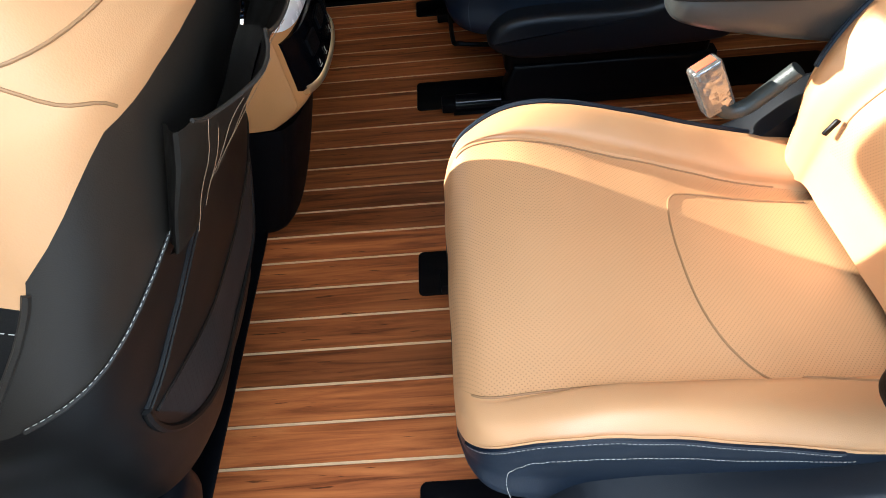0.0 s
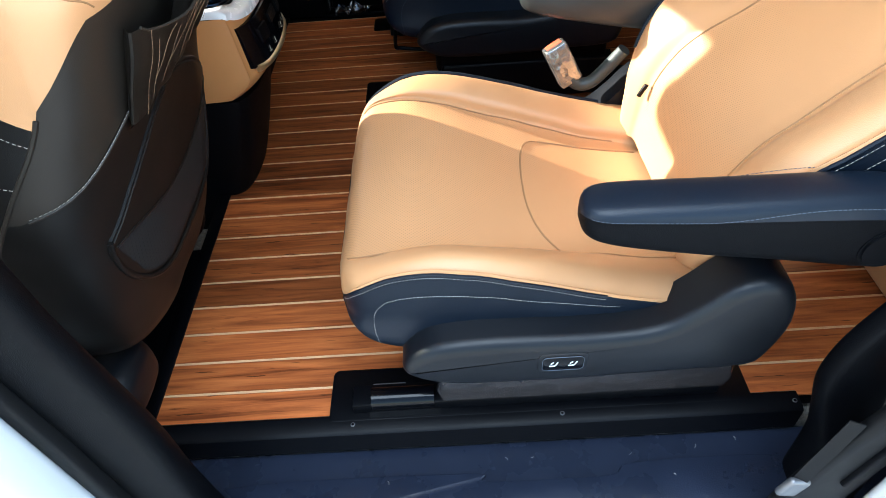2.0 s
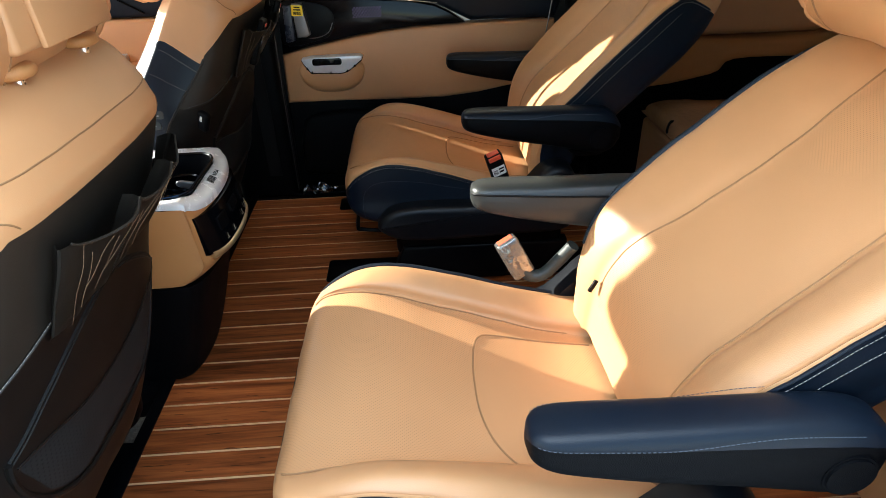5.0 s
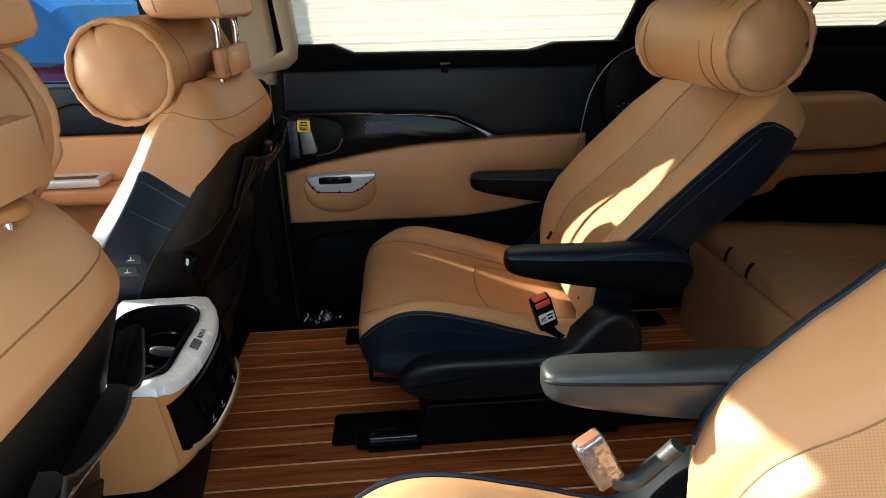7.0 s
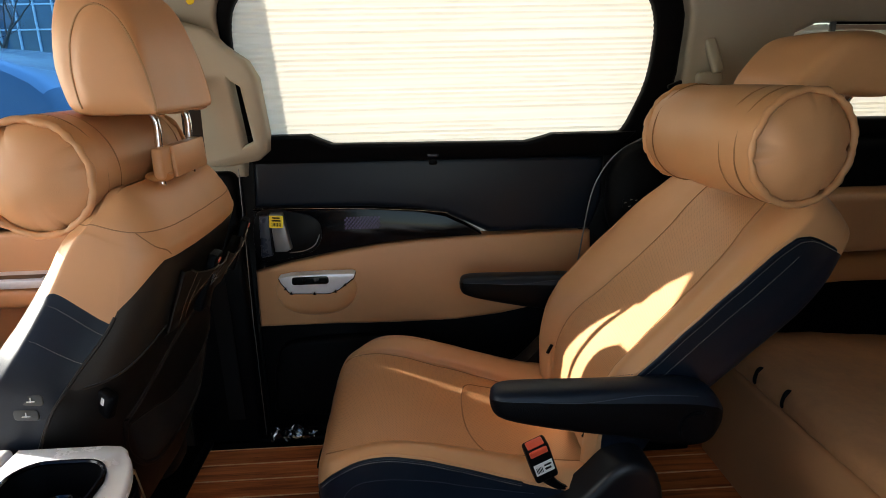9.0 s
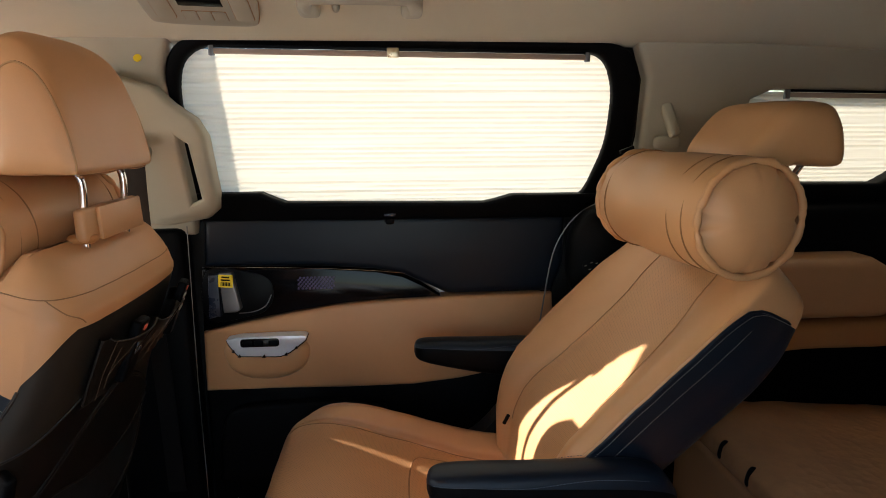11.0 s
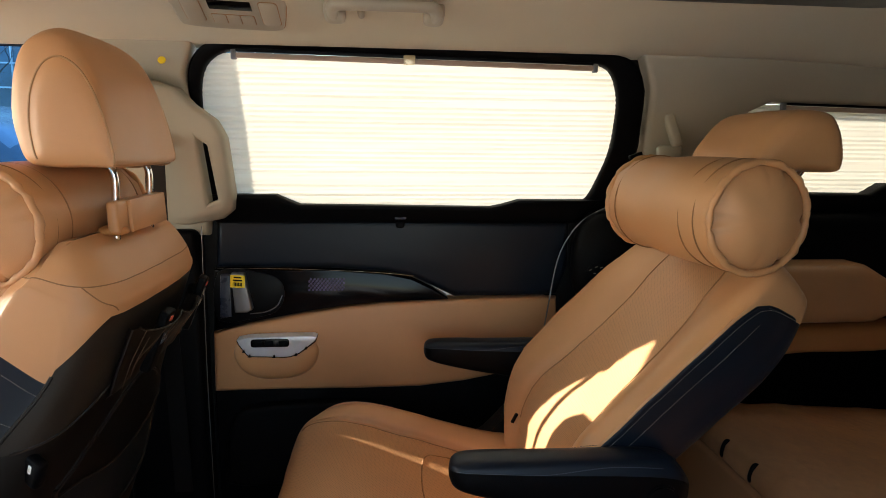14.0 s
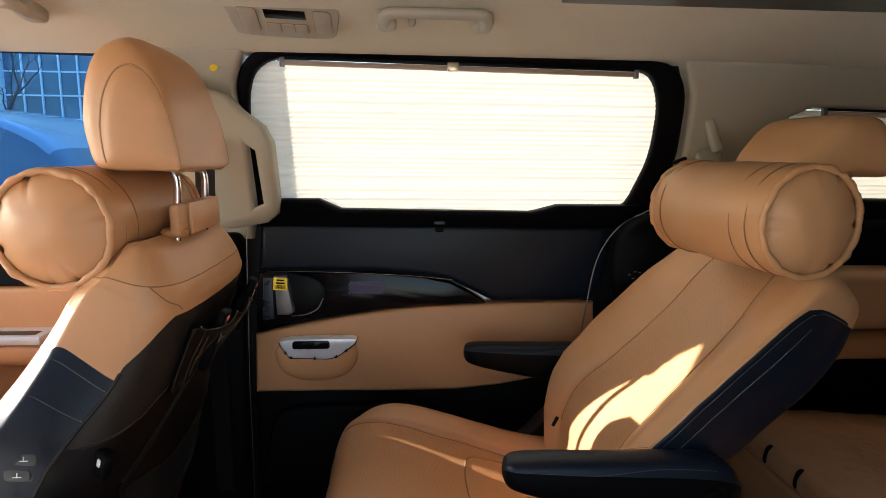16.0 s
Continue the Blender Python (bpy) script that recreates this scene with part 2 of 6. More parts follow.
def glass_material(name, colour):
    m = bpy.data.materials.new(name)
    m.use_nodes = True
    nt = m.node_tree
    out = nt.nodes["Material Output"]
    tr = nt.nodes.new("ShaderNodeBsdfTransparent")
    tr.inputs["Color"].default_value = (*colour, 1)
    gl = nt.nodes.new("ShaderNodeBsdfGlossy")
    gl.inputs["Roughness"].default_value = 0.02
    fr = nt.nodes.new("ShaderNodeFresnel")
    fr.inputs["IOR"].default_value = 1.45
    mix = nt.nodes.new("ShaderNodeMixShader")
    nt.links.new(fr.outputs[0], mix.inputs[0])
    nt.links.new(tr.outputs[0], mix.inputs[1])
    nt.links.new(gl.outputs[0], mix.inputs[2])
    nt.links.new(mix.outputs[0], out.inputs["Surface"])
    return m


M_GLASS = glass_material("tinted side glass", (0.17, 0.42, 0.74))
# For the unseen near quarter pane, darkened to keep light off the third row.
M_DIMGLASS = glass_material("glass darkened to dim the rear", (0.04, 0.05, 0.055))
M_CLEAR = glass_material("clear windscreen glass", (0.85, 0.9, 0.9))


# ---- building helpers ----
def mesh_of(bm, name, mats, smooth=True):
    bmesh.ops.recalc_face_normals(bm, faces=bm.faces)
    me = bpy.data.meshes.new(name)
    bm.to_mesh(me)
    bm.free()
    for m in mats if isinstance(mats, (list, tuple)) else [mats]:
        me.materials.append(m)
    if smooth:
        me.polygons.foreach_set("use_smooth", [True] * len(me.polygons))
        me.set_sharp_from_angle(angle=radians(42))
    return me


def part(name, bm, mat, parent=None, label=""):
    """Links a bmesh as one mesh object, under a thing or a part when a parent is given."""
    ob = new(name, mesh_of(bm, name, mat))
    if parent is not None:
        ob.parent = parent
    if label:
        ob["label"] = label
    return ob


def thing(name, label, category, at=(0, 0, 0), group="", kind=""):
    ob = new(name)
    ob.location = at
    ob.empty_display_size = 0.05
    return tagged(ob, label, category, group, kind)


def solid(name, bm, mat, label, category="", group="", kind=""):
    return tagged(part(name, bm, mat), label, category, group, kind)


def catmull(pts, sub, closed=False):
    """Smooth curve through the points; sub: steps of each span (a number or a list)."""
    n = len(pts)
    spans = n if closed else n - 1
    subs = sub if isinstance(sub, (list, tuple)) else [sub] * spans
    out, owner = [], []
    for i in range(spans):
        if closed:
            a, b, c, d = (pts[(i + k) % n] for k in (-1, 0, 1, 2))
        else:
            a, b, c, d = pts[max(i - 1, 0)], pts[i], pts[i + 1], pts[min(i + 2, n - 1)]
        for k in range(subs[i]):
            t = k / subs[i]
            out.append(0.5 * ((2 * b) + (c - a) * t + (2 * a - 5 * b + 4 * c - d) * t * t + (3 * b - 3 * c + d - a) * t ** 3))
            owner.append(i)
    if not closed:
        out.append(pts[-1].copy())
    return out, owner


class Loft:
    """A smooth skin over rings of control points. zone(seg, k) names the piece that a face belongs to."""

    def __init__(self, rings, ring_sub, along_sub, zone, cap0=None, cap1=None, wobble=0.0, adjust=None):
        cols = list(zip(*rings))
        lines = [catmull([Vector(p) for p in col], along_sub)[0] for col in cols]
        self.rows = len(lines[0])
        self.grid, owner = [], []
        for r in range(self.rows):
            ring, owner = catmull([line[r] for line in lines], ring_sub, True)
            self.grid.append(ring)
        if wobble:
            for ring in self.grid:
                for p in ring:
                    d = noise.noise_vector(p * 16) * wobble + noise.noise_vector(p * 45) * wobble * 0.3
                    p += d
        if adjust:
            adjust(self.grid, owner)
        self.owner = owner
        self.pieces = {}
        n = len(owner)
        sub = along_sub
        for r in range(self.rows - 1):
            for j in range(n):
                z = zone(owner[j], r / sub)
                if z is None:
                    continue
                self._face(z, [(r, j), (r + 1, j), (r + 1, (j + 1) % n), (r, (j + 1) % n)])
        for cap, r in ((cap0, 0), (cap1, self.rows - 1)):
            if cap:
                self._face(cap, [(r, j) for j in range(n)])

    def _face(self, z, keys):
        bm, verts = self.pieces.setdefault(z, (bmesh.new(), {}))
        vs = []
        for k in keys:
            if k not in verts:
                verts[k] = bm.verts.new(self.grid[k[0]][k[1]])
            vs.append(verts[k])
        try:
            bm.faces.new(vs)
        except ValueError:
            pass

    def bm(self, z):
        return self.pieces[z][0]

    def column(self, seg, r0=0, r1=None):
        j = self.owner.index(seg)
        return [self.grid[r][j].copy() for r in range(r0, self.rows if r1 is None else r1)]

    def tree(self):
        from mathutils.bvhtree import BVHTree
        n = len(self.owner)
        vs = [p for ring in self.grid for p in ring]
        fs = [(r * n + j, (r + 1) * n + j, (r + 1) * n + (j + 1) % n, r * n + (j + 1) % n) for r in range(self.rows - 1) for j in range(n)]
        return BVHTree.FromPolygons(vs, fs)


def mirrored(half):
    """A ring from the front middle over +y to the rear middle and back over -y; half holds (y, a, b)."""
    return half + [(-p[0], *p[1:]) for p in reversed(half[1:-1])]


def tube_bm(pts, radius, sides=8, closed=False, bm=None, flat=1.0, ends=True):
    bm = bm or bmesh.new()
    pts = [Vector(p) for p in pts]
    n = len(pts)
    rings, up = [], Vector((0.13, 0.21, 0.97))
    for i, p in enumerate(pts):
        a, b = (pts[i - 1], pts[(i + 1) % n]) if closed else (pts[max(i - 1, 0)], pts[min(i + 1, n - 1)])
        t = (b - a).normalized()
        s = t.cross(up)
        if s.length < 1e-4:
            s = t.cross(Vector((1, 0, 0)))
        s.normalize()
        u = s.cross(t).normalized()
        up = u
        rad = radius[i] if isinstance(radius, (list, tuple)) else radius
        rings.append([bm.verts.new(p + (s * math.cos(2 * math.pi * k / sides) + u * flat * math.sin(2 * math.pi * k / sides)) * rad) for k in range(sides)])
    for i in range(n if closed else n - 1):
        a, b = rings[i], rings[(i + 1) % n]
        for k in range(sides):
            bm.faces.new((a[k], a[(k + 1) % sides], b[(k + 1) % sides], b[k]))
    if not closed and ends:
        bm.faces.new(rings[0])
        bm.faces.new(list(reversed(rings[-1])))
    return bm


def smooth_line(pts, sub=8, closed=False):
    return catmull([Vector(p) for p in pts], sub, closed)[0]


def box_bm(lo, hi, bevel=0.0, seg=2, bm=None):
    own = bmesh.new()
    bmesh.ops.create_cube(own, size=1)
    lo, hi = Vector(lo), Vector(hi)
    for v in own.verts:
        v.co = Vector((lo[i] + (hi[i] - lo[i]) * (v.co[i] + 0.5) for i in range(3)))
    if bevel:
        bmesh.ops.bevel(own, geom=own.edges[:], offset=bevel, segments=seg, affect="EDGES", profile=0.5)
    if bm is None:
        return own
    me = bpy.data.meshes.new("tmp")
    own.to_mesh(me)
    own.free()
    bm.from_mesh(me)
    bpy.data.meshes.remove(me)
    return bm


def turned(bm, m):
    bmesh.ops.transform(bm, matrix=m, verts=bm.verts)
    return bm


def slab_bm(outline, depth, to3, bevel=0.004, seg=2, holes=()):
    """A plate with the outline (a, b) pushed out to depth; to3(a, b, d) places it."""
    bm = bmesh.new()
    vs = [bm.verts.new((a, b, 0)) for a, b in outline]
    edges = [bm.edges.new((vs[i], vs[(i + 1) % len(vs)])) for i in range(len(vs))]
    for h in holes:
        hv = [bm.verts.new((a, b, 0)) for a, b in h]
        edges += [bm.edges.new((hv[i], hv[(i + 1) % len(hv)])) for i in range(len(hv))]
    if holes:
        bmesh.ops.triangle_fill(bm, edges=edges, use_beauty=True)
    else:
        bm.faces.new(vs)
    base = bm.faces[:]
    ext = bmesh.ops.extrude_face_region(bm, geom=base)
    top = [g for g in ext["geom"] if isinstance(g, bmesh.types.BMVert)]
    for v in top:
        v.co.z = 1
    if bevel:
        rim = [e for e in bm.edges if all(abs(v.co.z - 1) < 1e-6 for v in e.verts) and len(e.link_faces) == 2 and any(abs(f.normal.z) < 0.5 or any(abs(v.co.z) < 1e-6 for v in f.verts) for f in e.link_faces)]
        for v in bm.verts:
            v.co.z *= depth
        bm.normal_update()
        bmesh.ops.bevel(bm, geom=rim, offset=bevel, segments=seg, affect="EDGES", profile=0.5)
    else:
        for v in bm.verts:
            v.co.z *= depth
    for v in bm.verts:
        v.co = Vector(to3(*v.co))
    return bm


def curve2(pts, sub=8):
    """A closed smooth outline in the plane."""
    return [(p.x, p.y) for p in catmull([Vector((a, b, 0)) for a, b in pts], sub, True)[0]]


def rounded(a0, b0, a1, b1, r, n=5):
    out = []
    for ca, cb, s in ((a1 - r, b1 - r, 0), (a0 + r, b1 - r, 1), (a0 + r, b0 + r, 2), (a1 - r, b0 + r, 3)):
        for k in range(n + 1):
            w = (s + k / n) * math.pi / 2
            out.append((ca + r * math.cos(w), cb + r * math.sin(w)))
    return out


def stitches(line, name, parent, mat=None, length=0.0032, gap=0.0022, radius=0.0004, lift=Vector((0, 0, 0))):
    """A row of thread stitches along the line, as one part."""
    bm = bmesh.new()
    pts = [Vector(p) + lift for p in line]
    run, total = [0.0], 0.0
    for a, b in zip(pts, pts[1:]):
        total += (b - a).length
        run.append(total)

    def at(d):
        i = max(k for k in range(len(run)) if run[k] <= d + 1e-9)
        if i >= len(pts) - 1:
            return pts[-1]
        return pts[i].lerp(pts[i + 1], (d - run[i]) / max(run[i + 1] - run[i], 1e-9))

    d = 0.0
    while d + length < total:
        tube_bm([at(d), at(d + length)], radius, 5, bm=bm)
        d += length + gap
    return tagged(part(name, bm, mat or M_STITCH, parent), kind="stuff")


def puff_bm(size, power=(0.5, 0.5), nu=36, nv=22, shape=None):
    """A rounded block (superellipsoid) with half sizes; shape(v) bends it."""
    bm = bmesh.new()

    def f(c, e):
        return math.copysign(abs(c) ** e, c)

    rows = []
    for i in range(1, nv):
        a = -math.pi / 2 + math.pi * i / nv
        row = []
        for j in range(nu):
            w = 2 * math.pi * j / nu
            v = Vector((size[0] * f(math.cos(a), power[0]) * f(math.cos(w), power[1]), size[1] * f(math.cos(a), power[0]) * f(math.sin(w), power[1]), size[2] * f(math.sin(a), power[0])))
            row.append(bm.verts.new(shape(v) if shape else v))
        rows.append(row)
    ends = [bm.verts.new(shape(Vector((0, 0, s))) if shape else Vector((0, 0, s))) for s in (-size[2], size[2])]
    for r0, r1 in zip(rows, rows[1:]):
        for j in range(nu):
            bm.faces.new((r0[j], r0[(j + 1) % nu], r1[(j + 1) % nu], r1[j]))
    for j in range(nu):
        bm.faces.new((ends[0], rows[0][(j + 1) % nu], rows[0][j]))
        bm.faces.new((ends[1], rows[-1][j], rows[-1][(j + 1) % nu]))
    return bm


def disc_bm(centre, normal, radius, depth, bevel=0.002, n=32):
    bm = bmesh.new()
    bmesh.ops.create_cone(bm, cap_ends=True, segments=n, radius1=radius, radius2=radius, depth=depth)
    rim = [e for e in bm.edges if all(v.co.z > 0 for v in e.verts)]
    bmesh.ops.bevel(bm, geom=rim, offset=bevel, segments=2, affect="EDGES")
    q = Vector(normal).to_track_quat("Z", "Y").to_matrix().to_4x4()
    return turned(bm, Matrix.Translation(centre) @ q)


def words(text, size, m, mat, parent, name="lettering"):
    """Flat raised lettering in the built-in font."""
    cu = bpy.data.curves.new(name, "FONT")
    cu.body, cu.size, cu.extrude, cu.align_x, cu.align_y = text, size, 0.0003, "CENTER", "CENTER"
    ob = bpy.data.objects.new("tmp_text", cu)
    scene.collection.objects.link(ob)
    dg = bpy.context.evaluated_depsgraph_get()
    me = bpy.data.meshes.new_from_object(ob.evaluated_get(dg))
    bpy.data.objects.remove(ob)
    me.transform(m)
    me.materials.clear()
    me.materials.append(mat)
    t = new(name, me)
    t.parent = parent
    return t


# ---- the van's shell ----
def far_y(z):
    """Inner face of the far side: upright below the belt line, leaning in above it."""
    return 1.755 if z < 0.86 else 1.735 - (z - 0.86) * 0.42


def near_y(z):
    return -0.10 if z < 0.86 else -0.10 + (z - 0.86) * 0.42


bm = bmesh.new()
bmesh.ops.create_grid(bm, x_segments=8, y_segments=8, size=400)
turned(bm, pose(0, 0, -0.46))
solid("ground", bm, M_GROUND, "pale sunlit concrete paving round the parked van", "paving", kind="structure")

# under-floor and carpet
solid("underfloor", box_bm((-1.95, 0.0, -0.16), (2.6, 1.74, -0.045), 0.01), M_CARPET, "grey carpeted van floor pan under the planks", "floor", kind="structure")

# headliner, a deep shell with soft shoulders
bm = bmesh.new()
prof = [(1.60, 1.262), (1.53, 1.272), (1.45, 1.288), (1.33, 1.312), (1.18, 1.333), (1.0, 1.345), (0.79, 1.35)]
prof = prof + [(1.58 - y, z) for y, z in reversed(prof[:-1])]
top = [(-0.06, 1.42), (0.8, 1.46), (1.64, 1.42)]
ring = [Vector((0, y, z)) for y, z in prof + top]
xs = (-1.395, -0.6, 0.0, 0.6, 1.2, 1.8, 2.62)
loops = [[bm.verts.new((x, p.y, p.z - max(0, x - 1.2) * 0.045)) for p in ring] for x in xs]
for a, b in zip(loops, loops[1:]):
    for k in range(len(ring)):
        bm.faces.new((a[k], b[k], b[(k + 1) % len(ring)], a[(k + 1) % len(ring)]))
bm.faces.new(loops[0])
bm.faces.new(loops[-1])
solid("ceiling", bm, M_LINER, "greige fabric headliner with soft rounded shoulders", "ceiling", kind="structure")
solid("roof_skin", box_bm((-1.395, -0.04, 1.462), (2.66, 1.62, 1.49), 0.012, 3), M_PAINT, "white painted van roof", "roof", kind="structure")
solid("roof_window", box_bm((0.50, 0.32, 1.322), (2.3, 1.262, 1.36), 0.012, 3), M_ROOFBLK, "black glossy roof panel set in the headliner", "roof panel", kind="structure")


def side_wall(name, yf, s, outline, holes, depth, mat, label, bevel=0.0):
    bm = slab_bm(outline, depth, lambda a, b, d: (a, yf(b) + s * d, b), bevel, 2, holes)
    return solid(name, bm, mat, label, "wall", kind="structure")


# far side: outer skin below the belt and window band above it
solid("wall_far_lower", box_bm((-0.36, 1.80, -0.25), (2.62, 1.86, 0.88), 0.01), M_PAINT, "white painted van side below the windows", "wall", kind="structure")
solid("wall_far_front", box_bm((-1.95, 1.80, -0.25), (-0.363, 1.86, 0.805), 0.01), M_PAINT, "white painted front door skin below the window", "wall", kind="structure")


def round_poly(pts, r, n=5):
    """The outline with its corners rounded."""
    out, m = [], len(pts)
    for i, p in enumerate(pts):
        p0, p1, p2 = Vector(pts[i - 1]), Vector(p), Vector(pts[(i + 1) % m])
        a, b = p0 - p1, p2 - p1
        ra, rb = min(r, a.length * 0.45), min(r, b.length * 0.45)
        q0, q2 = p1 + a.normalized() * ra, p1 + b.normalized() * rb
        for k in range(n + 1):
            u = k / n
            v = q0 * (1 - u) ** 2 + p1 * 2 * u * (1 - u) + q2 * u * u
            out.append((v.x, v.y))
    return out


WIN = round_poly([(-0.16, 0.90), (-0.013, 0.902), (0.035, 0.876), (0.575, 0.868), (0.63, 0.886), (0.832, 0.882), (0.876, 1.03), (0.868, 1.17), (0.825, 1.247), (-0.085, 1.262), (-0.146, 1.228), (-0.168, 1.15)], 0.05)
OUTER_WIN = [(-0.172, 0.89), (0.86, 0.875), (0.90, 1.05), (0.87, 1.22), (0.80, 1.30), (-0.172, 1.31)]
FRONT_WIN = [(-1.45, 0.838), (-0.57, 0.818), (-0.50, 1.26), (-1.10, 1.268), (-1.22, 1.22)]
NEAR_FRONT_WIN = [(-1.45, 0.92), (-0.42, 0.925), (-0.35, 1.26), (-1.10, 1.268), (-1.22, 1.22)]
QWIN = [(1.22, 0.945), (1.26, 0.92), (1.66, 0.915), (1.70, 0.945), (2.25, 0.945), (2.25, 1.15), (1.28, 1.166), (1.225, 1.14)]
side_wall("wall_far_upper", lambda z: far_y(z) + 0.035, 1, [(-1.95, 0.785), (-0.36, 0.785), (-0.36, 0.86), (2.62, 0.86), (2.62, 1.36), (-1.37, 1.36), (-1.95, 0.90)], [OUTER_WIN, FRONT_WIN, QWIN], 0.03, M_RUBBER, "black window band of the van's far side")
# near side: front door and rear quarter, the sliding door stands open between
solid("wall_near_front", box_bm((-1.95, -0.26, -0.25), (-0.315, -0.175, 0.88), 0.02, 3), M_PAINT, "white painted front door skin in the sun", "wall", kind="structure")
solid("wall_near_rear", box_bm((0.785, -0.26, -0.25), (2.62, -0.186, 0.88), 0.02, 3), M_PAINT, "white painted rear quarter skin in the sun", "wall", kind="structure")
side_wall("wall_near_upper_front", near_y, -1, [(-1.95, 0.86), (-0.22, 0.86), (-0.20, 1.36), (-1.37, 1.36), (-1.95, 0.90)], [NEAR_FRONT_WIN], 0.05, M_RUBBER, "black window band over the front door")
side_wall("wall_near_upper_rear", near_y, -1, [(0.92, 0.86), (2.62, 0.86), (2.62, 1.36), (0.98, 1.36)], [QWIN], 0.05, M_RUBBER, "black window band over the rear quarter")
solid("door_header", slab_bm([(-0.25, 1.30), (1.05, 1.30), (1.05, 1.40), (-0.25, 1.40)], 0.07, lambda a, b, d: (a, 0.04 - d, b), 0.01), M_RUBBER, "black rail above the open sliding door", "door frame", kind="structure")
solid("wall_rear", box_bm((2.62, -0.26, -0.25), (2.68, 1.86, 1.40), 0.01), M_PLAS, "dark plastic tailgate trim", "wall", kind="structure")
solid("quarter_trim_near", box_bm((0.98, -0.13, -0.05), (2.6, -0.03, 0.87), 0.03, 3), M_PLAS, "dark plastic rear quarter trim", "trim", kind="structure")
# front: bulkhead and dashboard, windscreen above
solid("wall_front", box_bm((-2.0, -0.26, -0.25), (-1.93, 1.86, 0.80), 0.01), M_PLAS, "dark bulkhead behind the dashboard", "wall", kind="structure")
# Unseen bonnet, added as a reflector that throws sun up at the headliner.
bm = slab_bm([(-2.95, 0.50), (-2.05, 0.62), (-1.96, 0.78), (-2.2, 0.765), (-2.75, 0.66), (-2.98, 0.56)], 1.9, lambda a, b, d: (a, -0.15 + d, b), 0.02, 3)
solid("bonnet", bm, M_PAINT, "unseen white bonnet added to bounce sunlight onto the headliner", "bonnet", kind="structure")
dash = thing("dashboard", "dark soft dashboard under the windscreen", "dashboard", kind="structure")
part("dash_top", box_bm((-1.92, -0.10, 0.52), (-1.22, 1.72, 0.80), 0.08, 4), M_CARPET, dash)
part("dash_trim", box_bm((-1.225, -0.05, 0.60), (-1.205, 1.68, 0.66), 0.008, 2), M_SILVER, dash)
bm = bmesh.new()
vs = [bm.verts.new(p) for p in ((-1.395, -0.02, 1.35), (-1.395, 1.60, 1.35), (-1.93, 1.76, 0.80), (-1.93, -0.18, 0.80))]
bm.faces.new(vs)
ws = solid("windscreen", bm, M_CLEAR, "clear sloping windscreen glass", "windscreen", kind="structure")
ws.visible_shadow = False


# Unseen mirror and housing, sized to shade part of the near chair's back.
mirror = thing("rear_view_mirror", "unseen black rear-view mirror and sensor housing, added to shade the near chair's back", "mirror", (-1.30, 0.828, 1.34))
part("housing", turned(puff_bm((0.05, 0.125, 0.075), (0.45, 0.45), 24, 14), pose(-0.02, 0.03, -0.065)), M_PLAS, mirror)
glass_case = part("mirror_case", turned(puff_bm((0.022, 0.135, 0.045), (0.4, 0.4), 28, 14), pose(0.03, 0.02, -0.165, 0, 10, 0)), M_PLAS, mirror)
part("mirror_glass", turned(box_bm((0.020, -0.122, -0.034), (0.0235, 0.122, 0.034), 0.0012, 1), pose(0.03, 0.02, -0.165, 0, 10, 0)), M_CHROME, glass_case)
part("stem", tube_bm([(-0.02, 0.02, -0.11), (0.025, 0.02, -0.15)], 0.014, 10), M_PLAS, mirror)


def pane(name, outline, yf, off, mat, label):
    bm = bmesh.new()
    bm.faces.new([bm.verts.new((a, yf(b) + off, b)) for a, b in outline])
    g = solid(name, bm, mat, label, "window", kind="structure")
    g.visible_shadow = False
    return g


def grown(outline, d):
    cx = sum(p[0] for p in outline) / len(outline)
    cz = sum(p[1] for p in outline) / len(outline)
    return [(a + math.copysign(d, a - cx), b + math.copysign(d, b - cz)) for a, b in outline]


pane("window_front_far", grown(FRONT_WIN, 0.006), far_y, 0.05, M_GLASS, "blue-tinted front passenger window glass")
pane("window_door_far", grown(WIN, 0.006), far_y, 0.05, M_CLEAR, "sliding door window glass behind the shade")
pane("window_quarter_far", grown(QWIN, 0.006), far_y, 0.05, M_CLEAR, "rear quarter window glass behind the shade")
pane("window_front_near", grown(NEAR_FRONT_WIN, 0.006), near_y, -0.025, M_GLASS, "tinted driver's window glass")
pane("window_quarter_near", grown(QWIN, 0.006), near_y, -0.025, M_DIMGLASS, "unseen rear quarter glass, darkened to dim the third row")


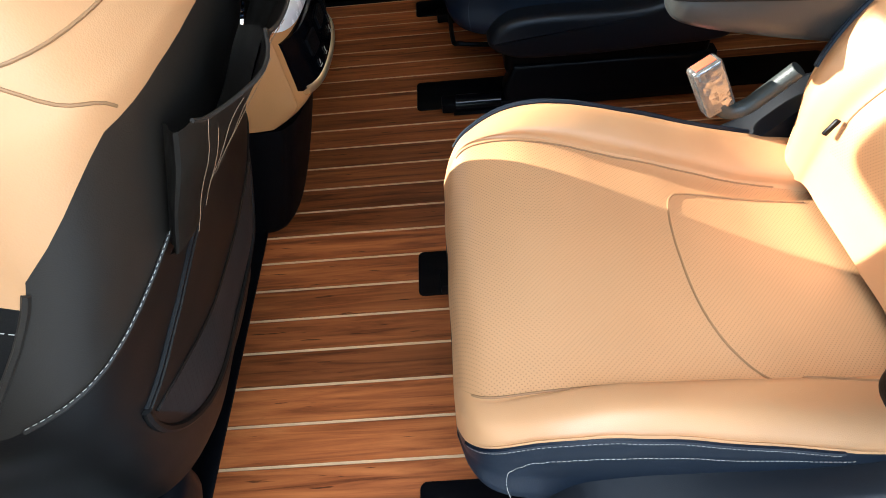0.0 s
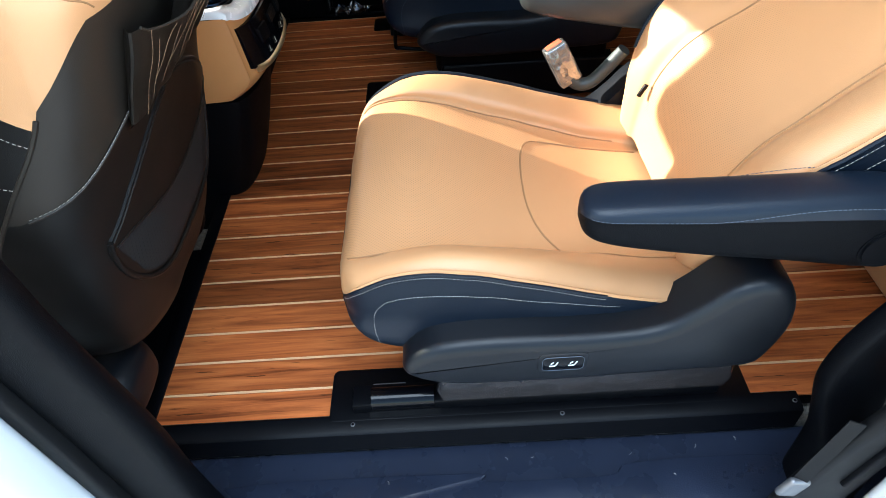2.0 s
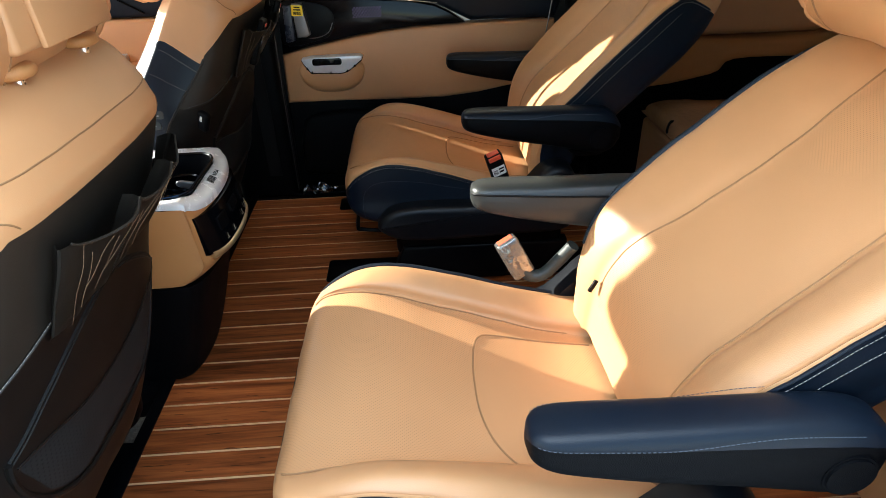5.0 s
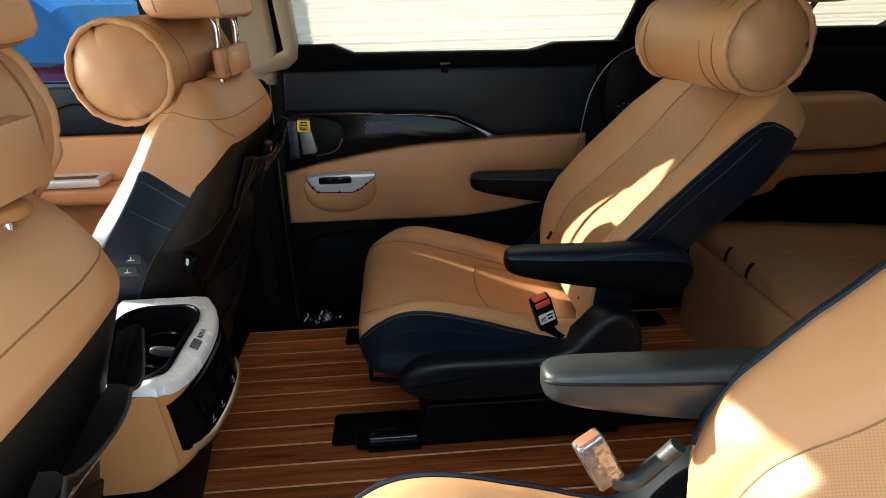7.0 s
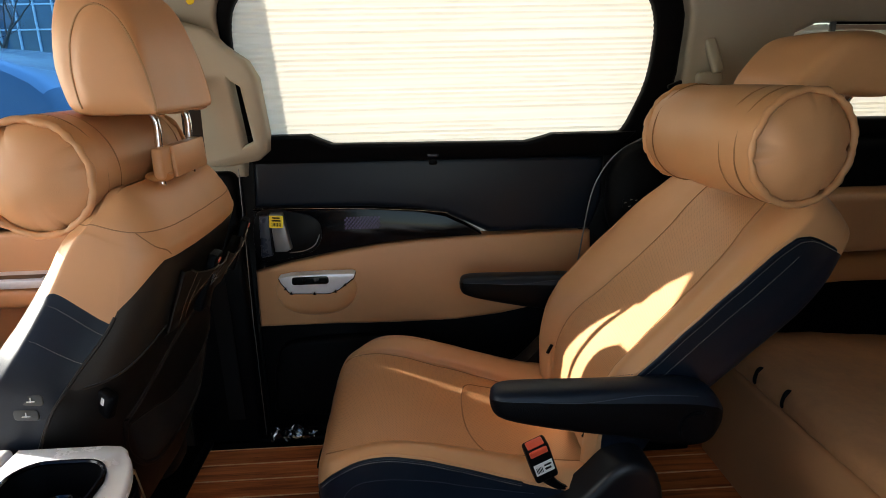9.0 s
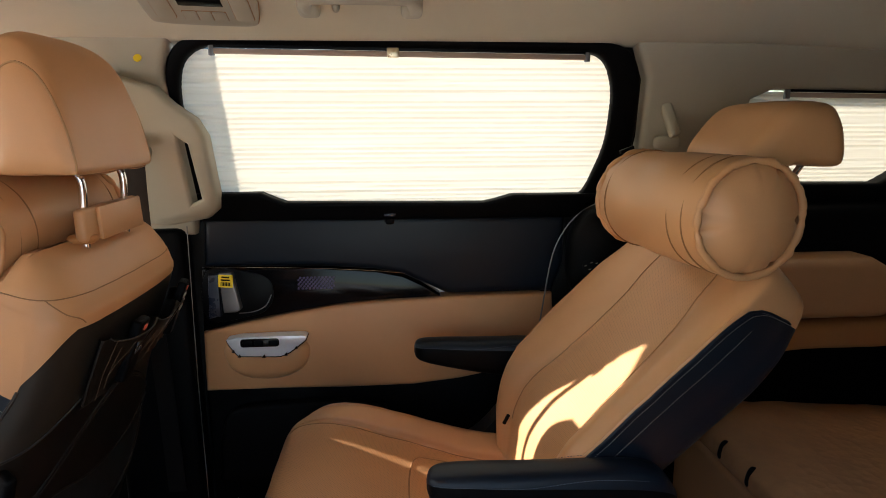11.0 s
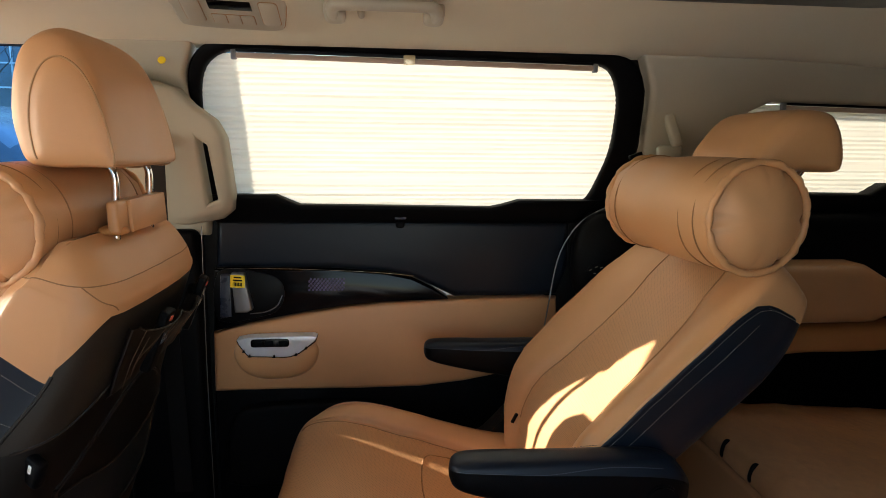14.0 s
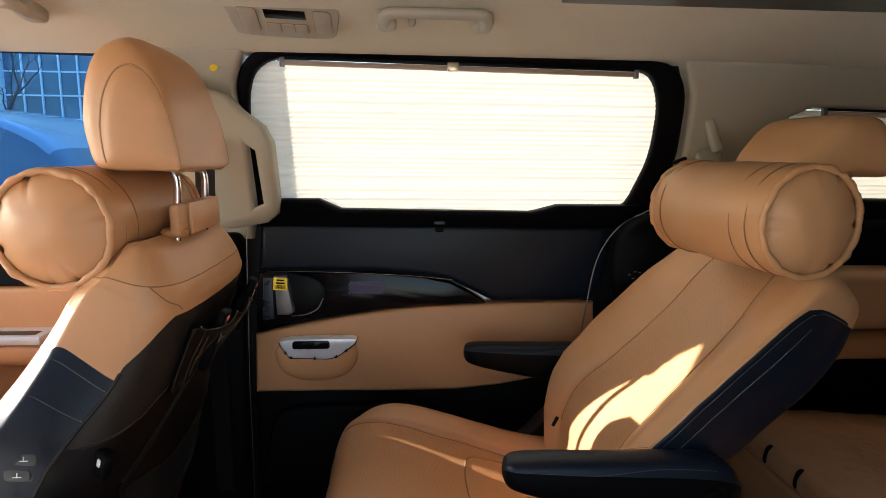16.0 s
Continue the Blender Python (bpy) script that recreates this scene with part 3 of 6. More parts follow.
# pleated shades hung in the two far windows
def shade(name, outline, off, label, rail, pitch=0.0125):
    """A pleated sheet clipped to the window's outline, with a head rail and clips."""
    root = thing(name, label, "sunshade", group="pleated shades")
    zs = [p[1] for p in outline]
    lo, hi = min(zs), max(zs)

    def span(z):
        hits = []
        for (a0, b0), (a1, b1) in zip(outline, outline[1:] + outline[:1]):
            if (b0 - z) * (b1 - z) <= 0 and b0 != b1:
                hits.append(a0 + (a1 - a0) * (z - b0) / (b1 - b0))
        return (min(hits), max(hits)) if len(hits) > 1 else None

    bm = bmesh.new()
    rows, k = [], 0
    z = lo + 0.002
    while z < hi - 0.004:
        s = span(z)
        if s:
            n = 24
            wob = 0.0012 * noise.noise(Vector((k * 3.1, 0, 0)))
            fold = 0.0015 if k % 2 else -0.0015
            rows.append([bm.verts.new((s[0] + (s[1] - s[0]) * i / n, far_y(z) + off + fold + wob, z + 0.0015 * noise.noise(Vector((i * 0.7, k * 0.9, 2))))) for i in range(n + 1)])
        z += pitch / 2
        k += 1
    for r0, r1 in zip(rows, rows[1:]):
        for i in range(len(r0) - 1):
            bm.faces.new((r0[i], r0[i + 1], r1[i + 1], r1[i]))
    ob = new("fabric", mesh_of(bm, "fabric", M_SHADE))
    ob.parent = root
    (x0, z0), (x1, z1) = rail
    y0, y1 = far_y(z0) + off - 0.012, far_y(z1) + off - 0.012
    d = Vector((x1 - x0, y1 - y0, z1 - z0))
    for nm, dz, mat, h in (("rail", 0.0, M_TAUPE, 0.0058), ("rail_edge", 0.013, M_BLACK, 0.0055)):
        b = box_bm((0, -0.006, -h), (d.length, 0.006, h), 0.0025, 2)
        part(nm, turned(b, Matrix.Translation((x0, y0, z0 + dz)) @ d.to_track_quat("X", "Z").to_matrix().to_4x4()), mat, root)
    mid = Vector((x0, y0, z0)) + d * 0.47
    part("clip", box_bm(mid + Vector((-0.014, -0.012, -0.008)), mid + Vector((0.014, 0.004, 0.014)), 0.003, 2), M_GOLD, root, "small brass-coloured clip")
    for e in (Vector((x0, y0, z0)), Vector((x1, y1, z1))):
        part("rail_end", box_bm(e + Vector((-0.006, -0.007, -0.010)), e + Vector((0.006, 0.005, 0.014)), 0.002, 2), M_LEVER, root)
    return root


shade("window_shade", WIN, 0.016, "cream pleated shade drawn over the sunlit sliding door window", ((-0.075, 1.247), (0.79, 1.236)))
shade("window_shade", QWIN, 0.016, "cream pleated shade drawn over the rear quarter window", ((1.32, 1.152), (2.2, 1.138)))

# ---- floor of teak strips with maple inlays ----
SEAMS = [0.083 + 0.0717 * k for k in range(-1, 23)]
floor = thing("floor", "glossy teak plank floor with pale maple inlay lines", "floor", kind="structure")
part("floor_board", box_bm((-0.38, 0.012, -0.03), (2.55, 1.70, -0.004), 0), M_BLACK, floor)


def floor_pieces():
    """Planks and inlays, each an object of its own on a shared mesh."""
    x0, x1 = -0.376, 2.5
    plank = mesh_of(box_bm((x0, -0.0333, -0.010), (x1, 0.0333, 0.0), 0.0009, 1), "plank", M_WOOD)
    strip = mesh_of(box_bm((x0, -0.0023, -0.010), (x1, 0.0023, -0.0004)), "inlay_strip", M_STRIP)
    for i, (a, b) in enumerate(zip(SEAMS, SEAMS[1:])):
        o = new("plank", plank)
        o.parent, o.location = floor, (0, (a + b) / 2, 0)
        s = new("inlay_strip", strip)
        s.parent, s.location = floor, (0, b, 0)


# black metal edging round the plank floor
edge = thing("floor_edging", "black metal edging screwed round the plank floor", "floor edging", kind="structure")
bm = bmesh.new()
sec = [(0.022, 0.001), (0.018, 0.006), (-0.012, 0.006), (-0.019, 0.001), (-0.022, -0.05), (-0.014, -0.05), (0.0, -0.004), (0.022, -0.004)]
la = [bm.verts.new((-0.40, y, z)) for y, z in sec]
lb = [bm.verts.new((0.80, y, z)) for y, z in sec]
for k in range(len(sec)):
    bm.faces.new((la[k], lb[k], lb[(k + 1) % len(sec)], la[(k + 1) % len(sec)]))
bm.faces.new(la)
bm.faces.new(lb)
part("side_rail", bm, M_BLACK, edge)
part("front_rail", box_bm((-0.402, 0.0, -0.05), (-0.374, 1.70, 0.005), 0.002, 2), M_BLACK, edge)
for y0, y1 in ((0.0, 0.485), (0.60, 1.70)):
    part("front_tray", box_bm((-0.62, y0, -0.05), (-0.403, y1, -0.004), 0.003, 2), M_BLACK, edge)
for x in (-0.372, 0.0, 0.378, 0.79):
    part("screw", disc_bm((x, -0.001, 0.0065), (0, 0, 1), 0.0042, 0.002, 0.0008, 14), M_LEVER, edge)
    part("screw_slot", disc_bm((x, -0.001, 0.0078), (0, 0, 1), 0.0024, 0.001, 0.0002, 10), M_GLOSS, edge)

part("far_rail", box_bm((-0.40, 1.70, -0.05), (0.95, 1.765, 0.006), 0.003, 2), M_BLACK, edge)

# door sill and step below the edging
sill = thing("door_sill", "black plastic step of the open sliding door", "door sill", kind="structure")
part("step", slab_bm(rounded(-0.42, -0.225, 1.0, -0.012, 0.02), 0.05, lambda a, b, d: (a, b, -0.118 + d), 0.006, 3), M_SILL, sill)
part("tread", slab_bm(curve2([(-0.22, -0.075), (0.2, -0.072), (0.24, -0.088), (0.45, -0.088), (0.5, -0.068), (0.74, -0.066), (0.78, -0.10), (0.75, -0.185), (-0.2, -0.19), (-0.25, -0.12)], 6), 0.008, lambda a, b, d: (a, b, -0.068 + d), 0.003, 2), M_SILL, sill)
part("outer_lip", box_bm((-0.45, -0.245, -0.2), (1.05, -0.22, -0.075), 0.01, 3), M_PAINT, sill)

bm = bmesh.new()
rng = random.Random(12)
for x, y in ((0.695, -0.03), (0.566, -0.094), (0.322, -0.047), (0.62, -0.042), (0.275, -0.046), (0.06, -0.083), (0.50, -0.05), (0.16, -0.12)):
    w = rng.uniform(0, 3)
    c, l = Vector((x, y, -0.0595 if y < -0.075 else -0.0672)), rng.uniform(0.002, 0.005)
    tube_bm([c - Vector((math.cos(w) * l, math.sin(w) * l, 0)), c + Vector((0.0004, 0.0004, 0.0006)), c + Vector((math.cos(w + 0.5) * l, math.sin(w + 0.5) * l, 0))], 0.0006, 5, bm=bm)
solid("lint", bm, M_STITCH, "pale lint flecks scattered on the black door step", "lint", kind="stuff")


# ---- near door frame ----
def post(name, stations, mat, label):
    """An upright frame post; stations: (z, x0, x1, y0, y1)."""
    rings = []
    for z, x0, x1, y0, y1 in stations:
        cx, cy, rx, ry = (x0 + x1) / 2, (y0 + y1) / 2, (x1 - x0) / 2, (y1 - y0) / 2
        rings.append([(cx + rx * math.copysign(abs(math.cos(w)) ** 0.55, math.cos(w)), cy + ry * math.copysign(abs(math.sin(w)) ** 0.55, math.sin(w)), z) for w in [2 * math.pi * k / 12 for k in range(12)]])
    l = Loft(rings, 2, 4, lambda s, k: "a", "a", "a")
    return solid(name, l.bm("a"), mat, label, "door frame", kind="structure")


post("door_frame_front", [(-0.2, -0.31, -0.215, -0.165, -0.09), (0.1, -0.31, -0.212, -0.165, -0.11), (0.3, -0.31, -0.205, -0.165, -0.118), (0.6, -0.32, -0.225, -0.16, -0.12), (0.9, -0.36, -0.26, -0.12, -0.04), (1.35, -0.36, -0.27, 0.02, 0.09)], M_PLAS, "dark front post of the sliding door opening")
post("door_seal_front", [(-0.2, -0.33, -0.305, -0.185, -0.15), (0.3, -0.325, -0.30, -0.182, -0.15), (0.9, -0.36, -0.335, -0.15, -0.11), (1.33, -0.36, -0.34, -0.01, 0.03)], M_RUBBER, "black rubber seal along the front post")
post("door_frame_rear", [(-0.2, 0.76, 0.86, -0.155, -0.07), (0.05, 0.745, 0.845, -0.155, -0.07), (0.135, 0.73, 0.82, -0.125, -0.07), (0.23, 0.705, 0.80, -0.112, -0.07), (0.31, 0.712, 0.775, -0.108, -0.07), (0.40, 0.744, 0.775, -0.106, -0.07), (0.49, 0.793, 0.81, -0.106, -0.065), (0.7, 0.87, 0.93, -0.13, -0.05), (0.9, 0.93, 1.0, -0.11, -0.02), (1.35, 0.98, 1.06, 0.02, 0.09)], M_PLAS, "dark rear post of the sliding door opening")
post("door_seal_rear", [(-0.2, 0.67, 0.775, -0.185, -0.155), (0.0, 0.68, 0.785, -0.185, -0.155), (0.17, 0.705, 0.80, -0.184, -0.155), (0.30, 0.742, 0.82, -0.182, -0.155), (0.47, 0.766, 0.845, -0.18, -0.15), (0.6, 0.80, 0.87, -0.175, -0.145), (0.9, 0.89, 0.95, -0.15, -0.11), (1.33, 1.0, 1.05, -0.01, 0.03)], M_RUBBER, "black rubber seal along the rear post")
post("door_seal_lip", [(0.10, 0.742, 0.752, -0.192, -0.180), (0.30, 0.772, 0.782, -0.190, -0.178), (0.47, 0.797, 0.807, -0.188, -0.174), (0.60, 0.83, 0.84, -0.182, -0.168)], M_PLAS, "thin lip of the rubber door seal")
solid("pillar_trim_near", slab_bm(curve2([(0.76, 0.34), (0.785, 0.27), (0.83, 0.20), (0.93, 0.22), (0.97, 0.50), (0.90, 0.62), (0.80, 0.50)], 4), 0.02, lambda a, b, d: (a, -0.10 - d, b), 0.008, 3), M_TANPL, "tan moulded trim beside the rear door post", "trim", kind="structure")

# ---- far sliding door trim ----
door = thing("sliding_door", "closed sliding door with black upper trim and tan leather panel", "door", kind="structure")


def on_door(y, s=-1):
    return lambda a, b, d: (a, y + s * d, b)


part("lower_panel", slab_bm([(-0.215, -0.03), (0.92, -0.03), (0.92, 0.36), (0.60, 0.39), (0.36, 0.356), (0.0, 0.36), (-0.215, 0.358)], 0.045, on_door(1.80), 0.012, 3), M_PLAS, door)
part("map_pocket", slab_bm(curve2([(-0.15, 0.07), (0.25, 0.06), (0.32, 0.14), (0.30, 0.26), (0.24, 0.31), (-0.10, 0.31), (-0.17, 0.24), (-0.18, 0.13)], 5), 0.035, on_door(1.757), 0.014, 3), M_PLAS, door)
part("tan_panel", slab_bm([(-0.205, 0.525), (-0.10, 0.550), (0.05, 0.578), (0.16, 0.594), (0.27, 0.603), (0.45, 0.609), (0.77, 0.612), (0.78, 0.41), (0.61, 0.382), (0.50, 0.362), (0.37, 0.349), (0.18, 0.348), (0.0, 0.352), (-0.21, 0.352)], 0.055, on_door(1.80), 0.012, 4), M_TAN, door, "tan leather door panel")
part("gloss_panel", slab_bm([(-0.20, 0.532), (-0.10, 0.556), (0.05, 0.584), (0.16, 0.60), (0.27, 0.609), (0.45, 0.614), (0.40, 0.645), (0.345, 0.672), (0.27, 0.688), (0.12, 0.70), (-0.19, 0.705)], 0.06, on_door(1.80), 0.0015, 2), M_GLOSS, door, "piano black strip")
part("upper_trim", slab_bm([(-0.19, 0.709), (0.12, 0.704), (0.27, 0.692), (0.345, 0.677), (0.41, 0.647), (0.47, 0.617), (0.77, 0.617), (0.80, 0.70), (0.80, 0.838), (-0.18, 0.845)], 0.065, on_door(1.81), 0.02, 4), M_DARK, door, "charcoal soft upper trim")
part("chrome_line", tube_bm(smooth_line([(-0.19, 1.736, 0.711), (0.0, 1.736, 0.707), (0.14, 1.736, 0.701), (0.26, 1.736, 0.693), (0.352, 1.736, 0.683)], 8), 0.0008, 6), M_CHROME, door)
part("belt_trim", slab_bm([(-0.18, 0.835), (0.81, 0.83), (0.87, 0.90), (0.64, 0.900), (0.60, 0.888), (0.565, 0.880), (0.045, 0.887), (0.015, 0.90), (-0.013, 0.914), (-0.18, 0.914)], 0.06, lambda a, b, d: (a, far_y(b) + 0.035 - d, b), 0.012, 3), M_PLAS, door, "black belt moulding with raised ends")
part("window_frame", slab_bm(round_poly([(-0.19, 0.86), (0.93, 0.86), (0.948, 1.04), (0.932, 1.20), (0.88, 1.268), (-0.13, 1.282), (-0.19, 1.22)], 0.06), 0.028, lambda a, b, d: (a, far_y(b) + 0.022 - d, b), 0.010, 3, [WIN]), M_PLAS, door, "black window surround")
part("lock_tab", box_bm((0.298, 1.722, 0.842), (0.33, 1.742, 0.852), 0.003), M_SILL, door, "small bluish metal tab")
part("lock_knob", box_bm((0.302, 1.735, 0.818), (0.326, 1.752, 0.840), 0.006), M_PLAS, door)
for x0, x1 in ((-0.27, -0.17), (0.74, 1.02)):
    part("door_seal", box_bm((x0, 1.772, -0.03), (x1, 1.799, 0.885), 0.003), M_RUBBER, door)
# inner release handle in its recess, with a yellow sticker
part("handle_recess", slab_bm(curve2([(-0.185, 0.565), (-0.06, 0.575), (-0.02, 0.597), (-0.006, 0.635), (-0.018, 0.675), (-0.07, 0.697), (-0.18, 0.70)], 5), 0.004, on_door(1.740), 0.002), M_BLACK, door)
part("recess_rim", tube_bm(smooth_line([(-0.10, 1.735, 0.582), (-0.06, 1.735, 0.586), (-0.028, 1.735, 0.602), (-0.012, 1.735, 0.632)], 6), 0.0016, 6), M_LEVER, door)
part("latch_panel", slab_bm([(-0.178, 0.572), (-0.146, 0.578), (-0.146, 0.694), (-0.172, 0.694)], 0.016, on_door(1.738), 0.004, 2), M_SILL, door, "bluish black latch panel")
hb = slab_bm([(-0.142, 0.700), (-0.108, 0.700), (-0.090, 0.598), (-0.104, 0.590), (-0.136, 0.590)], 0.022, on_door(1.736), 0.005, 3)
lever = part("release_lever", hb, M_LEVER, door, "grey metal release lever")
part("sticker", turned(box_bm((-0.025, -0.0225, 0.018), (0.013, -0.0205, 0.052)), pose(-0.121, 1.7355, 0.643, 0, 4, 0)), M_YELLOW, lever, "yellow sticker with dark bars")
bm = bmesh.new()
for i, (w, z0) in enumerate(((0.020, 0.044), (0.024, 0.036))):
    box_bm((-0.006 - w / 2, -0.0232, z0), (-0.006 + w / 2, -0.0226, z0 + 0.004), 0, 1, bm)
for i in range(9):
    box_bm((-0.018 + i * 0.0027, -0.0232, 0.022), (-0.018 + i * 0.0027 + 0.0012 + 0.0005 * (i % 3), -0.0226, 0.032), 0, 1, bm)
part("printed_bars", turned(bm, pose(-0.121, 1.7355, 0.643, 0, 4, 0)), M_BLACK, lever)
# pull cup with its switch plate
cup = part("pull_cup", turned(puff_bm((0.116, 0.047, 0.064), (0.8, 0.85), 36, 18, lambda v: Vector((v.x * (1 + 2.2 * v.z), v.y, v.z))), pose(-0.034, 1.752, 0.452)), M_TAN, door, "tan pull cup")
PLATE = [(-0.132, 0.517), (-0.126, 0.502), (-0.106, 0.474), (-0.098, 0.470), (-0.004, 0.466), (0.010, 0.467), (0.035, 0.477), (0.078, 0.510), (0.082, 0.520), (0.074, 0.524), (0.0, 0.525), (-0.10, 0.523)]
part("plate_gap", slab_bm([(a * 1.015, b - 0.0035) for a, b in PLATE], 0.034, on_door(1.738), 0.003, 2), M_GLOSS, cup, "black edge under the plate")
part("switch_plate", slab_bm(PLATE, 0.037, on_door(1.738), 0.003, 2), M_SILVER, cup, "silver switch plate")
part("switch_bezel", slab_bm(rounded(-0.095, 0.496, 0.008, 0.519, 0.008), 0.003, on_door(1.702), 0.0012), M_GLOSS, cup)
for x in (-0.076, -0.045, -0.008):
    part("switch", slab_bm(rounded(x - 0.012, 0.500, x + 0.012, 0.515, 0.004), 0.003, on_door(1.6995), 0.001), M_PLAS, cup)
bm = bmesh.new()
for x, z in ((-0.115, 0.487), (-0.10, 0.473), (-0.035, 0.470), (0.024, 0.474), (0.052, 0.492)):
    tube_bm([(x, 1.7005, z - 0.005), (x + 0.002, 1.7005, z + 0.004)], [0.005, 0.0008], 4, bm=bm, flat=0.3)
part("torn_film", bm, M_GLOSS, cup, "torn notches of protective film")
bm = bmesh.new()
for i in range(6):
    for j in range(10):
        disc = (0.062 + j * 0.010 + 0.005 * (i % 2), 1.7385, 0.646 + i * 0.006)
        tube_bm([(disc[0], 1.742, disc[2]), disc], 0.0034, 6, bm=bm)
part("speaker_grille", bm, M_GRILLE, door, "fine metal speaker grille")

# rear edge of the door and dark quarter trim behind
part("door_edge", tube_bm(smooth_line([(0.712, 1.722, 0.42), (0.733, 1.722, 0.56), (0.758, 1.722, 0.72), (0.79, 1.715, 0.80), (0.83, 1.70, 0.85), (0.90, 1.69, 0.89)], 8), 0.0022, 8), M_LEVER, door, "thin bright metal edge strip")
quarter = thing("quarter_trim", "dark rear quarter trim with tan armrest ledge", "trim", kind="structure")
part("lower_trim", box_bm((0.93, 1.66, -0.03), (2.6, 1.79, 0.87), 0.04, 4), M_PLAS, quarter)
part("arch", turned(puff_bm((0.16, 0.06, 0.15), (0.7, 0.7)), pose(0.95, 1.69, 0.73)), M_PLAS, quarter)
sw = part("switch_cluster", disc_bm((0.842, 1.640, 0.712), (-0.25, -1, 0.1), 0.026, 0.010, 0.004, 28), M_PLAS, quarter, "round black switch cluster")
for a, b2 in ((-0.018, 0.004), (-0.002, 0.012), (0.012, 0.010), (-0.006, -0.006)):
    part("printed_symbol", tube_bm([(0.840 + a, 1.632, 0.712 + b2), (0.846 + a, 1.631, 0.714 + b2)], 0.001, 5), M_PILLAR, sw)
part("upper_trim", slab_bm([(0.955, 0.86), (2.55, 0.86), (2.55, 1.25), (0.90, 1.275), (0.945, 1.19), (0.962, 1.05)], 0.045, lambda a, b, d: (a, far_y(b) + 0.034 - d, b), 0.015, 3, [QWIN]), M_PILLAR, quarter, "greige upper pillar trim")
part("belt_trim", slab_bm([(0.98, 0.84), (2.55, 0.84), (2.55, 0.95), (1.70, 0.95), (1.66, 0.92), (1.22, 0.925), (1.17, 0.95), (1.05, 0.99), (1.0, 0.98)], 0.06, lambda a, b, d: (a, far_y(b) + 0.02 - d, b), 0.02, 3), M_PLAS, quarter)
part("tan_ledge", slab_bm([(1.0, 0.735), (1.58, 0.735), (1.66, 0.69), (1.68, 0.60), (1.62, 0.572), (1.0, 0.572)], 0.12, on_door(1.67), 0.03, 4), M_TAN, quarter, "tan leather ledge")
part("tan_armrest", slab_bm(curve2([(1.0, 0.565), (1.4, 0.565), (1.66, 0.572), (1.715, 0.555), (1.70, 0.515), (1.60, 0.50), (1.34, 0.497), (1.27, 0.45), (1.0, 0.42)], 4), 0.15, on_door(1.67), 0.025, 3), M_TANPL, quarter, "tan moulded armrest")

# far B-pillar trim with its grab handle
pil = thing("pillar_trim", "greige pillar trim with a moulded grab handle", "pillar trim", kind="structure")
part("trim", slab_bm([(-0.47, 0.80), (-0.20, 0.80), (-0.185, 0.9), (-0.19, 1.20), (-0.16, 1.27), (-0.10, 1.30), (-0.46, 1.30)], 0.05, lambda a, b, d: (a, far_y(b) + 0.03 - d, b), 0.012, 3), M_PILLAR, pil)
HAND = [(-0.30, 1.20), (-0.20, 1.17), (-0.17, 1.135), (-0.125, 1.10), (-0.108, 1.06), (-0.108, 0.92), (-0.118, 0.875), (-0.15, 0.850), (-0.24, 0.835), (-0.30, 0.84)]
part("grab_handle", slab_bm(HAND, 0.05, lambda a, b, d: (a, far_y(b) - 0.022 - d, b), 0.014, 4, [[(-0.172, 1.055), (-0.152, 1.04), (-0.148, 0.905), (-0.172, 0.895)]]), M_PILLAR, pil, "moulded grab handle with a slot")
part("yellow_dot", disc_bm((-0.228, far_y(1.229) - 0.0275, 1.229), (0, -1, 0.42), 0.0088, 0.002, 0.0006, 20), M_YELLOW, pil, "round yellow sticker")
part("lower_trim", box_bm((-0.44, 1.70, -0.03), (-0.222, 1.79, 0.82), 0.02, 3), M_PLAS, pil)
part("edge_strip", tube_bm([(-0.214, 1.70, 0.02), (-0.214, 1.70, 0.4), (-0.206, 1.70, 0.83)], 0.0012, 6), M_LEVER, pil, "bright door seal strip")

belt = thing("seat_belt", "black seat belt webbing hanging from a greige loop on the pillar", "seat belt", (-0.262, 1.562, 1.02))
bm = bmesh.new()
line = smooth_line([(0.0, 0.0, 0.0), (-0.006, 0.012, -0.12), (-0.012, 0.035, -0.30), (-0.016, 0.075, -0.60), (-0.02, 0.10, -0.92)], 6)
rows = [[bm.verts.new(p + Vector((dx, dy, 0))) for dx, dy in ((-0.023, 0.0008), (0.023, 0.0008), (0.023, -0.0008), (-0.023, -0.0008))] for p in line]
for r0, r1 in zip(rows, rows[1:]):
    for k in range(4):
        bm.faces.new((r0[k], r0[(k + 1) % 4], r1[(k + 1) % 4], r1[k]))
part("webbing", bm, M_RUBBER, belt)
part("loop", tube_bm([(0.036 * math.cos(w), -0.004, 0.004 + 0.022 * math.sin(w)) for w in [2 * math.pi * k / 28 for k in range(28)]], 0.0075, 8, True), M_PILLAR, belt, "greige plastic belt loop")
part("bolt", disc_bm((0.0, 0.0, 0.030), (0, -1, 0), 0.014, 0.05, 0.004, 20), M_PILLAR, belt)

near_belt = thing("seat_belt", "black seat belt webbing and grey tongue beside the rear door post", "seat belt", (0.69, -0.185, 0.10))
bm = bmesh.new()
line = smooth_line([(-0.012, 0.0, 0.0), (-0.006, 0.002, 0.05), (0.004, 0.006, 0.10), (0.022, 0.016, 0.15)], 6)
rows = [[bm.verts.new(p + Vector((dx, dy, 0))) for dx, dy in ((-0.009, 0.004), (0.009, -0.004), (0.010, -0.0025), (-0.008, 0.0055))] for p in line]
for r0, r1 in zip(rows, rows[1:]):
    for k in range(4):
        bm.faces.new((r0[k], r0[(k + 1) % 4], r1[(k + 1) % 4], r1[k]))
part("webbing", bm, M_RUBBER, near_belt)
